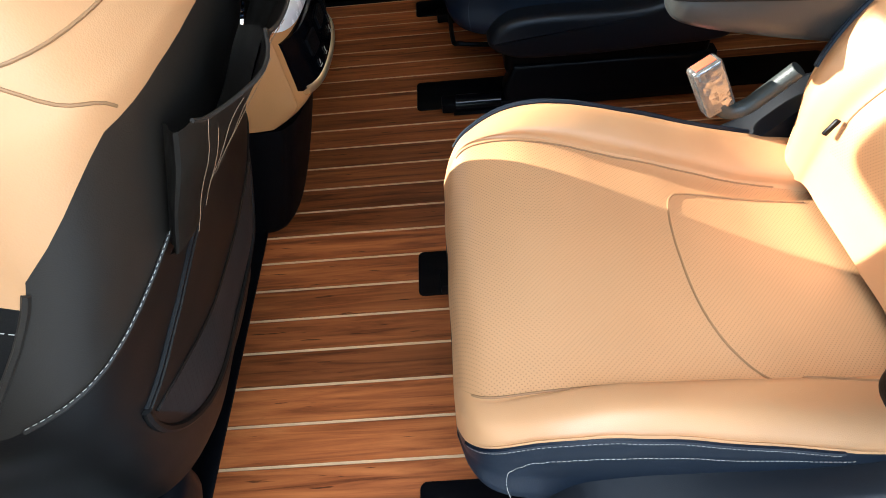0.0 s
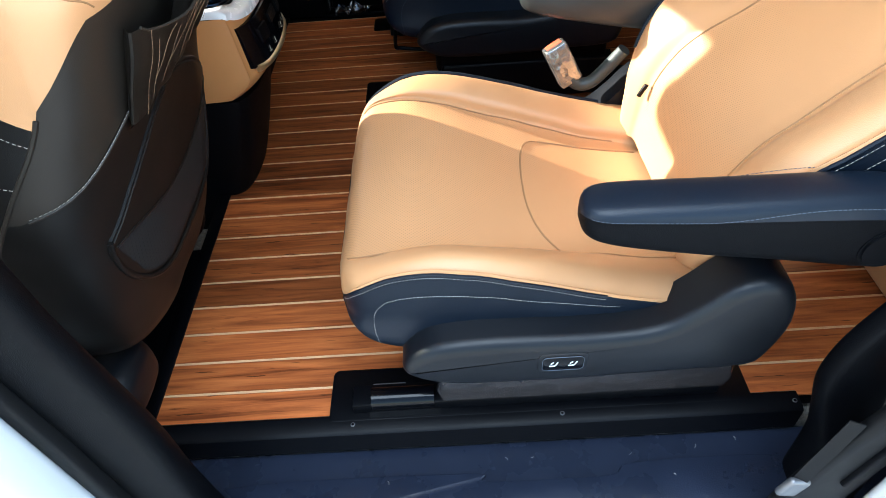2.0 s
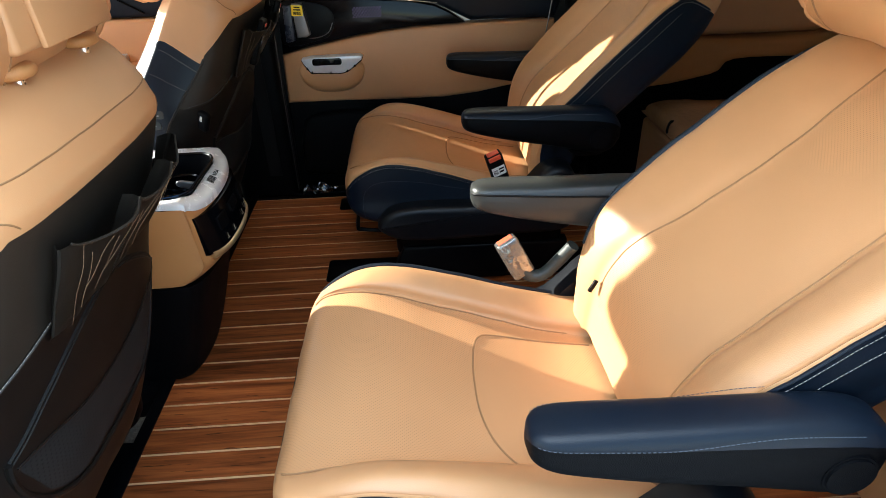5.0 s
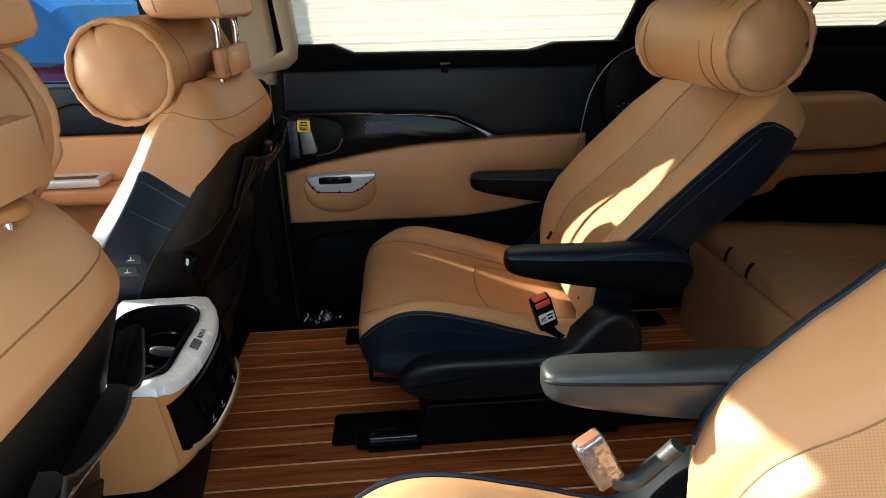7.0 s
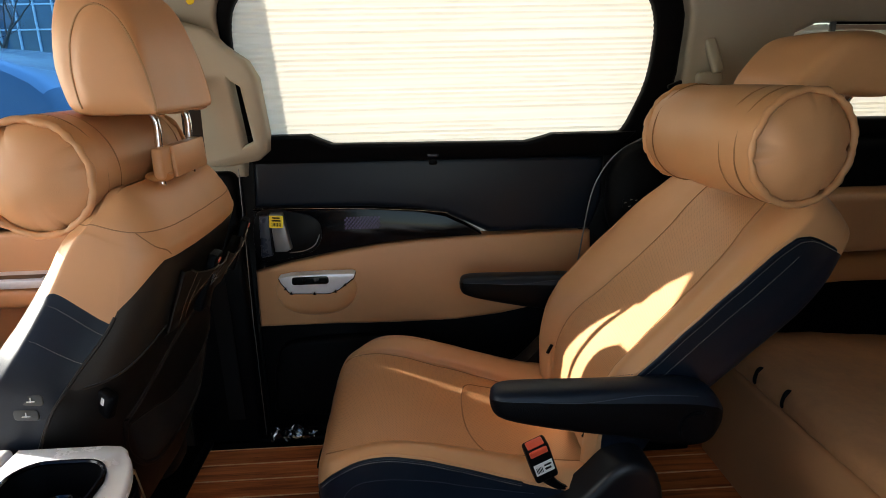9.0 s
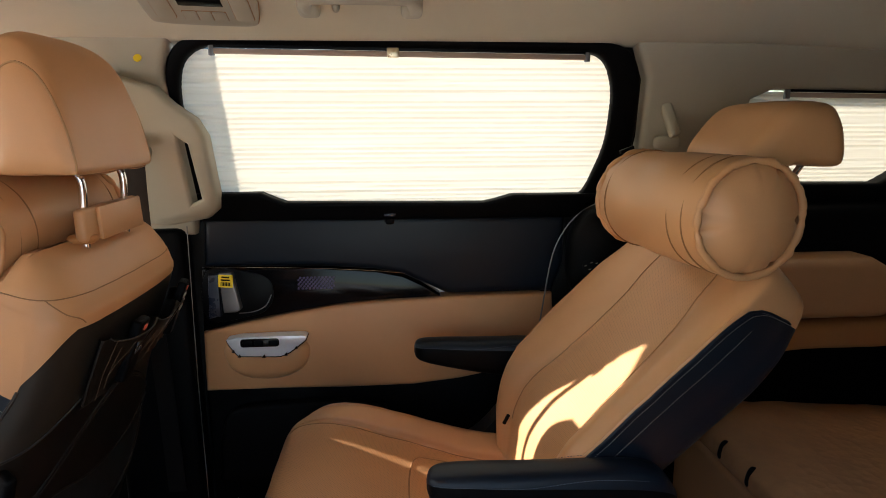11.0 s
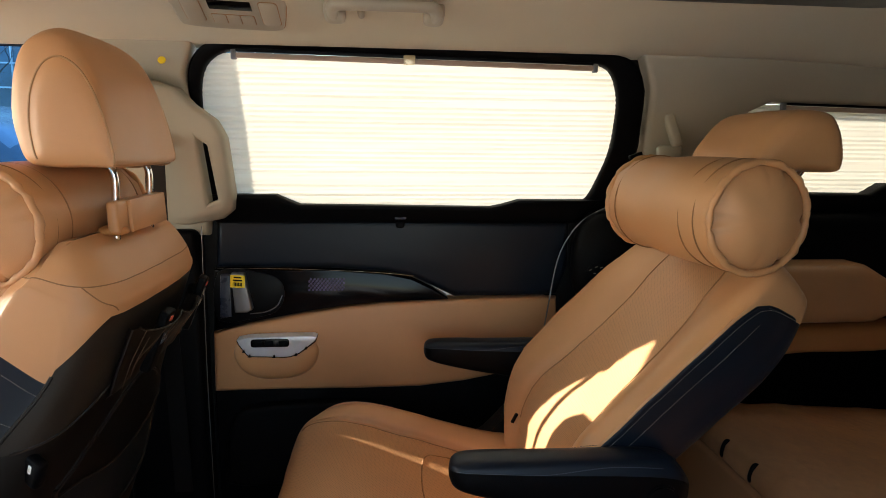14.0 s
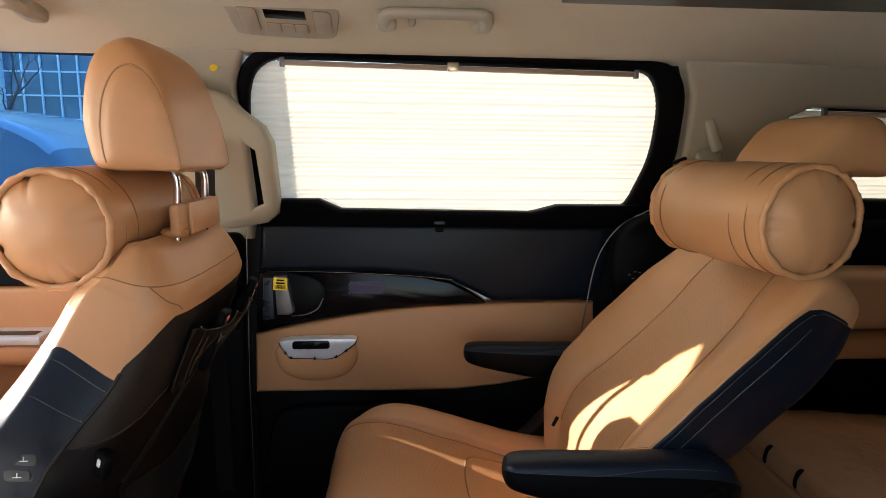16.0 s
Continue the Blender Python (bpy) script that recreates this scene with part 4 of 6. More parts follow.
part("tongue", turned(box_bm((-0.016, -0.006, -0.030), (0.016, 0.006, 0.016), 0.005, 3), pose(-0.012, 0.0, 0.0, 0, 14, 0)), M_LEVER, near_belt, "grey metal belt tongue")

# crumpled protective film left on the floor rail
wrap = bmesh.new()
bmesh.ops.create_grid(wrap, x_segments=16, y_segments=10, size=0.5)
for v in wrap.verts:
    n = noise.noise_vector(v.co * 5.0)
    v.co = Vector((v.co.x * 0.13 + n.x * 0.02, v.co.y * 0.05 + n.y * 0.015, 0.035 + n.z * 0.035))
low = min(v.co.z for v in wrap.verts)
turned(wrap, pose(-0.13, 1.685, 0.007 - low))
solid("plastic_wrap", wrap, M_WRAPCLEAR, "crumpled clear protective film lying on the floor edging", "plastic film")

# front passenger door
fd = thing("front_door", "front passenger door with black top, tan panel and chrome strip", "door", kind="structure")
part("upper_trim", slab_bm([(-1.55, 0.67), (-0.46, 0.67), (-0.46, 0.812), (-1.55, 0.832)], 0.05, on_door(1.80), 0.015, 3), M_DARK, fd)
part("tan_panel", slab_bm([(-1.55, 0.30), (-0.46, 0.30), (-0.46, 0.665), (-0.9, 0.665), (-1.55, 0.68)], 0.06, on_door(1.80), 0.012, 3), M_TAN, fd)
part("armrest", box_bm((-1.4, 1.66, 0.47), (-0.55, 1.75, 0.53), 0.02, 3), M_TAN, fd)
part("chrome_strip", box_bm((-1.35, 1.650, 0.533), (-0.732, 1.745, 0.556), 0.004, 2), M_SILVER, fd)
part("switch_slot", box_bm((-1.30, 1.668, 0.5562), (-0.752, 1.700, 0.5575), 0.0004, 1), M_GLOSS, fd)
part("handle_bezel", tube_bm(smooth_line([(-0.95, 1.742, 0.70), (-0.80, 1.742, 0.765), (-0.70, 1.742, 0.72), (-0.64, 1.742, 0.685)], 8), 0.003, 8), M_GLOSS, fd)
part("door_handle", turned(box_bm((-0.05, -0.012, -0.016), (0.05, 0.008, 0.016), 0.007, 3), pose(-0.93, 1.742, 0.735, 0, 24, 0)), M_CHROME, fd, "chrome inner door handle")
part("sill_panel", box_bm((-1.5, 1.772, -0.06), (-0.40, 1.799, 0.46), 0.004), M_PLAS, fd)
part("map_pocket", box_bm((-1.4, 1.70, 0.06), (-0.5, 1.78, 0.28), 0.02, 3), M_PLAS, fd)


# ---- fittings on the headliner ----
def ceil_z(y):
    y = max(y, 1.58 - y)
    for (y0, z0), (y1, z1) in zip(prof[:7], prof[1:7]):
        if y1 <= y <= y0:
            return z0 + (z1 - z0) * (y - y0) / (y1 - y0)
    return 1.35


ac = thing("climate_panel", "greige overhead climate panel with a small black display", "control panel", (-0.024, 1.375, 1.290))
TILT_AC = pose(0, 0, 0, -24, 0, 0)


def ac_place(a, b, d):
    return TILT_AC @ Vector((a, b + 0.06 * a, -d))


def ac_part(nm, x0, y0, x1, y1, r, d0, d, mat, par, label=""):
    return part(nm, slab_bm(rounded(x0, y0, x1, y1, r), d, lambda a, b, dd: ac_place(a, b, d0 + dd), min(0.002, d * 0.4), 2), mat, par, label)


AC_LINE = [(-0.110, -0.085), (-0.110, -0.030), (-0.108, 0.018), (-0.098, 0.031), (-0.05, 0.036), (0.05, 0.036), (0.082, 0.032), (0.094, 0.018), (0.106, -0.050), (0.104, -0.068), (0.088, -0.076), (0.0, -0.085)]
part("gap", slab_bm([(a * 1.018, b * 1.04 + 0.0006) for a, b in curve2(AC_LINE, 5)], 0.026, lambda a, b, dd: ac_place(a, b, dd - 0.03), 0.001), M_SEAM, ac, "thin shadow gap")
part("body", slab_bm(curve2(AC_LINE, 5), 0.032, lambda a, b, dd: ac_place(a, b, dd - 0.03), 0.004, 3), M_PILLAR, ac)
ac_part("display", -0.040, -0.056, 0.040, -0.029, 0.001, 0.001, 0.002, M_GLOSS, ac, "small black display")
for x, y0, y1 in ((-0.072, -0.058, 0.012), (0.072, -0.058, 0.012)):
    ac_part("button_outline", x - 0.0185, y0 - 0.002, x + 0.0185, y1 + 0.002, 0.009, 0.001, 0.0016, M_SEAM, ac)
    ac_part("rocker", x - 0.017, y0, x + 0.017, y1, 0.008, 0.0015, 0.003, M_PILLAR, ac)
for x in (-0.027, 0.0, 0.027):
    ac_part("button_outline", x - 0.0138, -0.0145, x + 0.0138, 0.0155, 0.003, 0.001, 0.0016, M_SEAM, ac)
    ac_part("button", x - 0.0126, -0.013, x + 0.0126, 0.014, 0.003, 0.0015, 0.003, M_PILLAR, ac)


def grip(x, yaw=0):
    g = thing("ceiling_grip", "greige folded grab grip on the headliner", "grab handle", (x, 1.30, ceil_z(1.30) - 0.004), "ceiling grips")
    g.rotation_euler = (radians(-9), 0, radians(yaw))
    bm = tube_bm(smooth_line([(-0.098, 0.05, -0.010), (-0.10, 0.02, -0.014), (-0.094, -0.012, -0.014), (-0.07, -0.022, -0.014), (0.07, -0.022, -0.014), (0.094, -0.012, -0.014), (0.10, 0.02, -0.014), (0.098, 0.05, -0.010)], 8), 0.013, 12, flat=0.8)
    part("bar", bm, M_PILLAR, g)
    for sx in (-1, 1):
        part("foot", turned(puff_bm((0.021, 0.034, 0.017), (0.5, 0.5), 24, 14), pose(sx * 0.097, 0.04, -0.004)), M_PILLAR, g)
    part("hook", turned(puff_bm((0.008, 0.008, 0.013), (0.9, 0.9), 12, 8), pose(-0.045, 0.03, -0.008)), M_PILLAR, g)


grip(0.272)
grip(-0.60)
bolt = thing("belt_guide", "greige plastic seat belt guide on the pillar", "belt guide", (1.02, far_y(1.09) - 0.012, 1.09))
part("guide", turned(box_bm((-0.014, -0.025, -0.045), (0.014, 0.0, 0.045), 0.008, 3), pose(0, 0, 0, -10, -18, 0)), M_PILLAR, bolt)
part("foot", turned(puff_bm((0.035, 0.012, 0.018), (0.6, 0.6), 20, 12), pose(0.0, 0.0, -0.055)), M_PILLAR, bolt)


# ---- neck pillow, used on front and rear seats ----
def neck_pillow(at, length, radius, label, yaw=0.0, strap_x=None):
    """A stuffed leather roll across the seat with gathered ends and piping."""
    p = thing("neck_pillow", label, "neck pillow", at, "neck pillows")
    p.rotation_euler = (0, 0, radians(yaw))
    h = length / 2
    bm = bmesh.new()
    ns, nr = 96, 30
    rows = []
    for i in range(nr + 1):
        y = -h + length * i / nr
        e = min(1.0, (h - abs(y)) / 0.03)
        r0 = radius * (0.965 + 0.035 * e) * (1 + 0.02 * math.cos(y / h * 1.5))
        row = []
        for k in range(ns):
            w = 2 * math.pi * k / ns
            q = Vector((math.cos(w), y * 9, math.sin(w)))
            pucker = 0.0016 * math.sin(w * 13 + 2.0 * noise.noise(Vector((w, 1.0 if y > 0 else 5.0, 0)))) * max(0, 1 - (h - abs(y)) / 0.045) ** 2
            r = r0 + 0.004 * noise.noise(q * 1.3) + pucker
            row.append(bm.verts.new((r * math.cos(w), y, r * math.sin(w) * 0.98)))
        rows.append(row)
    for a, b in zip(rows, rows[1:]):
        for k in range(ns):
            bm.faces.new((a[k], a[(k + 1) % ns], b[(k + 1) % ns], b[k]))
    part("roll", bm, M_TAN, p)
    for s in (-1, 1):
        gathers = [2 * math.pi * (k + 0.32 * math.sin(k * 2.7 + at[0] * 30 + s)) / 7 for k in range(7)]

        def pinch(w, wide):
            return sum(math.exp(-(math.sin((w - g) / 2) * 2 / wide) ** 2) * (0.5 + 0.5 * math.sin(g * 3 + at[1] * 9) ** 2) for g in gathers)

        bm = bmesh.new()
        prev = None
        for j in range(15):
            f = j / 14
            r = radius * 0.955 * (1 - f)
            row = []
            for k in range(ns):
                w = 2 * math.pi * k / ns
                fold = -0.016 * pinch(w, 0.055) * (1 - f) ** 7 + 0.003 * noise.noise(Vector((math.cos(w) * (1 - f) * 2, math.sin(w) * (1 - f) * 2, s * 3)))
                row.append(bm.verts.new((r * math.cos(w), s * (h - 0.006 + 0.034 * (1 - (1 - f) ** 2) ** 0.75 + fold), r * math.sin(w) * 0.98)) if f < 1 or k == 0 else row[0])
            if prev:
                for k in range(ns):
                    q = [prev[k], prev[(k + 1) % ns], row[(k + 1) % ns], row[k]]
                    if f == 1:
                        q = q[:3]
                    bm.faces.new(q)
            prev = row
        cap = part("end_cap", bm, M_TAN, p)
        pts = []
        for k in range(96):
            w = 2 * math.pi * k / 96
            r = radius * 0.965 + 0.0022 * noise.noise(Vector((math.cos(w) * 6, math.sin(w) * 6, s * 2 + at[0])))
            pts.append((r * math.cos(w), s * (h + 0.0015 + 0.0035 * noise.noise(Vector((math.cos(w) * 5, math.sin(w) * 5, 9 + s)))), r * math.sin(w) * 0.98))
        rad = [0.0064 + 0.0020 * noise.noise(Vector((k * 0.55, s * 3.0, at[1]))) - 0.0026 * min(1, pinch(2 * math.pi * k / 96, 0.07)) for k in range(96)]
        part("piping", tube_bm(pts, rad, 10, True), M_TAN, cap)
        for off in (0.035, 0.075):
            if s > 0 and off > 0.05:
                continue
            ring = [(radius * 1.012 * math.cos(w), s * (h - off), radius * 0.992 * math.sin(w)) for w in [2 * math.pi * k / 64 for k in range(64)]]
            part("seam", tube_bm(ring, 0.0013, 5, True), M_SEAM, p)
    return p


# ---- second-row captain's chair ----
def second_row_seat(xc, yc, out, upright, label):
    """A reclined captain's chair; out: the sign of y towards the nearest side door; upright: degrees by which the back stands up more."""
    s = thing("captain_chair", label, "car seat", (xc, yc, 0), "second row chairs")
    # cushion
    st = [  # x, bottom, seam, bolster, middle, half width
        (0.026, 0.272, 0.296, 0.318, 0.322, 0.195), (0.040, 0.246, 0.320, 0.348, 0.350, 0.228), (0.068, 0.222, 0.356, 0.372, 0.369, 0.250),
        (0.13, 0.205, 0.388, 0.398, 0.376, 0.259), (0.20, 0.195, 0.388, 0.402, 0.364, 0.261), (0.30, 0.188, 0.362, 0.380, 0.336, 0.261),
        (0.40, 0.186, 0.327, 0.350, 0.306, 0.261), (0.50, 0.188, 0.298, 0.322, 0.280, 0.260), (0.64, 0.20, 0.262, 0.308, 0.258, 0.256)]
    rings = []
    for x, zb, zs, zt, zc, w in st:
        e = min(w * 0.80, 0.205 - max(0, x - 0.08) * 0.10)
        half = [(0, zc), (w * 0.45, zc), (e, zc), (e + 0.008, zc + (zt - zc) * 0.5 + 0.002), (e * 0.40 + w * 0.60, zt), (w * 0.985, zs + (zt - zs) * 0.35), (w, zs), (w * 0.99, (zs + zb) / 2), (w * 0.93, zb + 0.004), (0, zb)]
        rings.append([(x, y, z) for y, z in mirrored(half)])
    top = {0, 1, 16, 17}
    beige = {2, 3, 4, 5, 12, 13, 14, 15}
    c = Loft(rings, 5, 6, lambda g, k: "insert" if g in top else "bolster" if g in beige else "side", "side", "side", 0.0016)
    cushion = part("cushion", c.bm("insert"), M_TANP, s, "perforated tan leather cushion")
    part("bolster", c.bm("bolster"), M_TAN, cushion)
    part("side_panel", c.bm("side"), M_DARK, cushion, "charcoal leather skirt with pale stitching")
    tree = c.tree()

    def drape(pts, lift=0.0):
        out_pts = []
        for x, y in smooth_line_2d(pts):
            hit = tree.ray_cast(Vector((x, y, 0.7)), Vector((0, 0, -1)))
            if hit[0] is not None:
                out_pts.append(hit[0] + Vector((0, 0, lift)))
        return out_pts

    for sg in (2, 16):
        part("seam", tube_bm([q + Vector((0, 0, 0.0006)) for q in c.column(sg, 8, 44)], 0.0014, 6), M_SEAM, cushion)
    part("seam", tube_bm(drape([(x, y) for x, y in ((0.56, 0.132), (0.46, 0.130), (0.375, 0.126), (0.345, 0.112), (0.332, 0.07), (0.326, 0.0), (0.328, -0.07), (0.342, -0.125), (0.368, -0.160), (0.40, -0.175), (0.46, -0.178), (0.56, -0.180))]), 0.0018, 6), M_SEAM, cushion)
    for sg in (6, 12):
        line = c.column(sg, 5, 38)
        off = Vector((0, 0.0035 if sg == 6 else -0.0035, 0))
        part("piping", tube_bm([q + off * 0.3 for q in line], 0.0026, 6), M_DARK, cushion)
        stitches([q + off * 0.55 + Vector((0, 0, -0.006)) for q in line], "stitching", cushion)
        j0, sgn = c.owner.index(sg), (1 if sg == 6 else -1)
        low = []
        for x, z in smooth_line_2d([(0.082, 0.235), (0.077, 0.275), (0.086, 0.313), (0.113, 0.338), (0.163, 0.346), (0.245, 0.338), (0.328, 0.320), (0.443, 0.297)], 6):
            r = min(range(c.rows), key=lambda k: abs(c.grid[k][j0].x - x))
            q = min((c.grid[r][j0 + sgn * m] for m in range(16)), key=lambda v: abs(v.z - z))
            low.append(Vector((x, q.y + sgn * 0.002, z)))
        # Far chair's lower thread is a darker copy, shade put into its colour.
        stitches(low, "stitching", cushion, M_STITCHD if out > 0 else None)
    if out < 0:
        part("piping", tube_bm([q + Vector((0, 0.002, 0.001)) for q in c.column(5, 8, 44)], 0.0048, 8), M_DARK, cushion, "charcoal piping")
    # seat frame, rails and side covers
    for sd in (-1, 1):
        o = [(0.116, 0.232), (0.14, 0.262), (0.18, 0.279), (0.26, 0.284), (0.40, 0.281), (0.485, 0.291), (0.53, 0.325), (0.57, 0.368), (0.61, 0.383), (0.65, 0.364), (0.672, 0.30), (0.662, 0.225), (0.632, 0.188), (0.50, 0.182), (0.36, 0.176), (0.21, 0.178), (0.155, 0.190), (0.122, 0.212)]
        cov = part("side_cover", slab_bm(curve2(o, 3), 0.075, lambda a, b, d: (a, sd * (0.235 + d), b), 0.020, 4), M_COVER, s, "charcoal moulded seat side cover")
        if sd == out:
            part("switch_recess", slab_bm(rounded(0.316, 0.214, 0.390, 0.258, 0.010), 0.003, lambda a, b, d: (a, sd * (0.3085 + d), b), 0.0015), M_COVER, cov)
            part("switch_bezel", slab_bm(rounded(0.322, 0.219, 0.384, 0.253, 0.008), 0.004, lambda a, b, d: (a, sd * (0.309 + d), b), 0.0015), M_GLOSS, cov)
            part("bezel_edge", tube_bm([(x, sd * 0.313, z) for x, z in rounded(0.3225, 0.2195, 0.3835, 0.2525, 0.008)], 0.0005, 5, True), M_STITCHD, cov)
            bm = bmesh.new()
            for xx in (0.339, 0.367):
                tube_bm([(xx - 0.006, sd * 0.3135, 0.232), (xx + 0.002, sd * 0.3135, 0.232)], 0.0009, 6, bm=bm)
                tube_bm([(xx + 0.003, sd * 0.3135, 0.233), (xx + 0.006, sd * 0.3135, 0.241)], 0.0008, 6, bm=bm)
                tube_bm([(xx - 0.004, sd * 0.3135, 0.237), (xx + 0.000, sd * 0.3135, 0.241)], 0.0007, 6, bm=bm)
            part("seat_symbols", bm, M_WHITE, cov)
        part("rail_cover", slab_bm([(0.165, 0.012), (0.665, 0.012), (0.678, 0.05), (0.665, 0.12), (0.18, 0.125), (0.155, 0.06)], 0.040, lambda a, b, d: (a, sd * (0.205 + d), b), 0.010, 3), M_WRAP if sd == out else M_BLACK, s, "film-wrapped dark rail cover")
        part("rail", box_bm((0.0, sd * 0.225 - 0.022, 0.006), (0.66, sd * 0.225 + 0.022, 0.032), 0.004, 2), M_BLACK, s)
        part("rail_slot", box_bm((0.030, sd * 0.228 - 0.030, 0.0068), (0.16, sd * 0.228 + 0.030, 0.0078), 0), M_RUBBER, s)
        cap = part("rail_cap", tube_bm([(0.036, sd * 0.228, 0.022), (0.150, sd * 0.228, 0.022)], 0.021, 18), M_GLOSS, s, "glossy black rail end")
        part("rail_latch", box_bm((0.036, sd * 0.228 + 0.018, 0.012), (0.098, sd * 0.228 + 0.028, 0.030), 0.003, 2), M_LEVER, cap, "bright metal latch")
    part("pan", box_bm((0.16, -0.236, 0.09), (0.65, 0.236, 0.21), 0.02, 3), M_BLACK, s, "dark under-seat frame")
    for x in (0.20, 0.58):
        part("cross_bar", tube_bm([(x, -0.22, 0.06), (x, 0.22, 0.06)], 0.014, 10), M_BLACK, s)
    part("bail", tube_bm(smooth_line([(0.14, -0.13, 0.12), (0.06, -0.13, 0.13), (0.04, -0.11, 0.135), (0.04, 0.11, 0.135), (0.06, 0.13, 0.13), (0.14, 0.13, 0.12)], 6), 0.006, 8), M_BLACK, s)
    # backrest
    F = [(0.540, 0.29), (0.552, 0.415), (0.593, 0.510), (0.661, 0.580), (0.738, 0.648), (0.814, 0.712), (0.868, 0.756), (0.925, 0.798), (0.965, 0.822), (0.985, 0.826)]
    ca, sa = math.cos(radians(upright)), math.sin(radians(upright))

    def lean(x, z):
        """Turns the back about its hinge."""
        return 0.58 + (x - 0.58) * ca - (z - 0.40) * sa, 0.40 + (x - 0.58) * sa + (z - 0.40) * ca

    F = [lean(x, z) for x, z in F]
    TH = [0.10, 0.128, 0.142, 0.146, 0.148, 0.150, 0.146, 0.130, 0.100, 0.05]
    NS = [0.035, 0.018, 0.014, 0.013, 0.013, 0.014, 0.018, 0.030, 0.040, 0.03]
    HW = [0.21, 0.246, 0.262, 0.268, 0.270, 0.270, 0.266, 0.252, 0.232, 0.19]
    rings = []
    for i, (fx, fz) in enumerate(F):
        a, b = F[max(i - 1, 0)], F[min(i + 1, len(F) - 1)]
        t = Vector((b[0] - a[0], 0, b[1] - a[1])).normalized()
        if i >= 8:
            t = Vector((F[7][0] - F[5][0], 0, F[7][1] - F[5][1])).normalized()
        nrm = Vector((t.z, 0, -t.x))
        w, th, ns = HW[i], TH[i], NS[i]
        rec = (0.024, 0.034, 0.038, 0.036, 0.032, 0.028, 0.020, 0.012, 0.008, 0.004)[i]
        ea = (0.145, 0.155, 0.138, 0.108, 0.092, 0.088, 0.090, 0.092, 0.088, 0.08)[i]
        eb = (0.140, 0.150, 0.156, 0.158, 0.156, 0.150, 0.138, 0.122, 0.10, 0.08)[i]
        pos, neg = ([(e * 0.6, rec - 0.001), (e, rec * 0.9), (e + (w - e) * 0.25, rec * 0.45), (w * 0.86, 0.0), (w * 0.97, 0.010), (w, ns), (w * 0.99, ns + (th - ns) * 0.6), (w * 0.88, th)] for e in (ea, eb))
        ring = [(0, rec)] + pos + [(0, th)] + [(-y, n) for y, n in reversed(neg)]
        rings.append([(fx + nrm.x * n, y, fz + nrm.z * n) for y, n in ring])

    def lay_wing(grid, owner):
        """Slides the skin's rows so that the charcoal side ends in a rounded top."""
        for j in range(len(owner)):
            g, m = owner[j], (j - owner.index(owner[j])) / 5
            f = {6: 0.7 * m, 7: 0.7 + 0.3 * m, 8: 1.0, 9: 1.0, 10: 1.0 - 0.3 * m, 11: 0.7 * (1 - m)}.get(g, 0.0 if g == 12 and m == 0 else None)
            if f is None:
                continue
            shift = 6.0 * f ** 0.6 - 4.0
            line = [ring[j].copy() for ring in grid]
            for r in range(36, len(grid) - 1):
                q = r + shift * max(0.0, 1 - abs(r - 49) / 13)
                q = min(q, len(grid) - 1.001)
                grid[r][j] = line[int(q)].lerp(line[int(q) + 1], q - int(q))

    b = Loft(rings, 5, 7, lambda g, k: ("insert" if k > 0.5 else "bolster") if g in top else "bolster" if g in beige or k >= 7 else "rear", "rear", "bolster", 0.0018, lay_wing)
    back = part("backrest", b.bm("insert"), M_TANB, s, "perforated tan leather backrest")
    part("bolster", b.bm("bolster"), M_TAN, back)
    part("rear_shell", b.bm("rear"), M_DARK, back, "charcoal leather side and rear of the backrest")
    for sg in (2, 16):
        part("seam", tube_bm(b.column(sg, 6, 58), 0.0017, 6), M_SEAM, back)
    for sg in (6, 12):
        sgn = 1 if sg == 6 else -1
        j0 = b.owner.index(sg)
        rim = [b.grid[49][j0 + sgn * m].copy() for m in range(1, 7)]
        line = [q + Vector((0, sgn * 0.001, 0)) for q in b.column(sg, 9, 50) + rim]
        part("piping", tube_bm(line, 0.0026, 6), M_DARK, back)
        stitches([q + Vector((0.005, sgn * 0.0022, -0.006)) for q in line], "stitching", back)
        low = b.column(sg + (1 if sg == 6 else -1), 9, 46)
        stitches([q.lerp(p2, 0.42) + Vector((0.0, sgn * 0.0022, 0)) for q, p2 in zip(line, low)], "stitching", back)
    if out < 0:
        mid_line = [p.lerp(q, 0.45) + Vector((0, 0.002, 0)) for p, q in zip(b.column(5, 8, 56), b.column(6, 8, 56))]
        part("piping", tube_bm(mid_line, 0.0065, 8), M_DARK, back, "charcoal piping")
        stitches([q + Vector((-0.0045, -0.001, 0.0045)) for q in mid_line], "stitching", back, M_STITCHD)
    # label sewn into the backrest seam
    for sd, x, z in ((1, 0.566, 0.386), (-1, 0.566, 0.352)):
        x, z = lean(x, z)
        part("sewn_tag", turned(box_bm((-0.013, -0.0025, -0.004), (0.013, 0.0025, 0.004), 0.001), pose(x - 0.003, sd * 0.158, z + 0.003, 0, -62, sd * 8)), M_BLACK, back, "small black sewn tag")
    # folding armrests
    for sd in (-1, 1):
        ars = [(0.350, 0.522, 0.006, 0.008), (0.356, 0.521, 0.022, 0.020), (0.375, 0.519, 0.033, 0.027), (0.42, 0.513, 0.036, 0.034), (0.50, 0.503, 0.037, 0.042), (0.58, 0.495, 0.037, 0.049), (0.65, 0.487, 0.037, 0.056), (0.70, 0.480, 0.036, 0.059), (0.735, 0.477, 0.032, 0.048), (0.757, 0.475, 0.016, 0.02)]
        rings = []
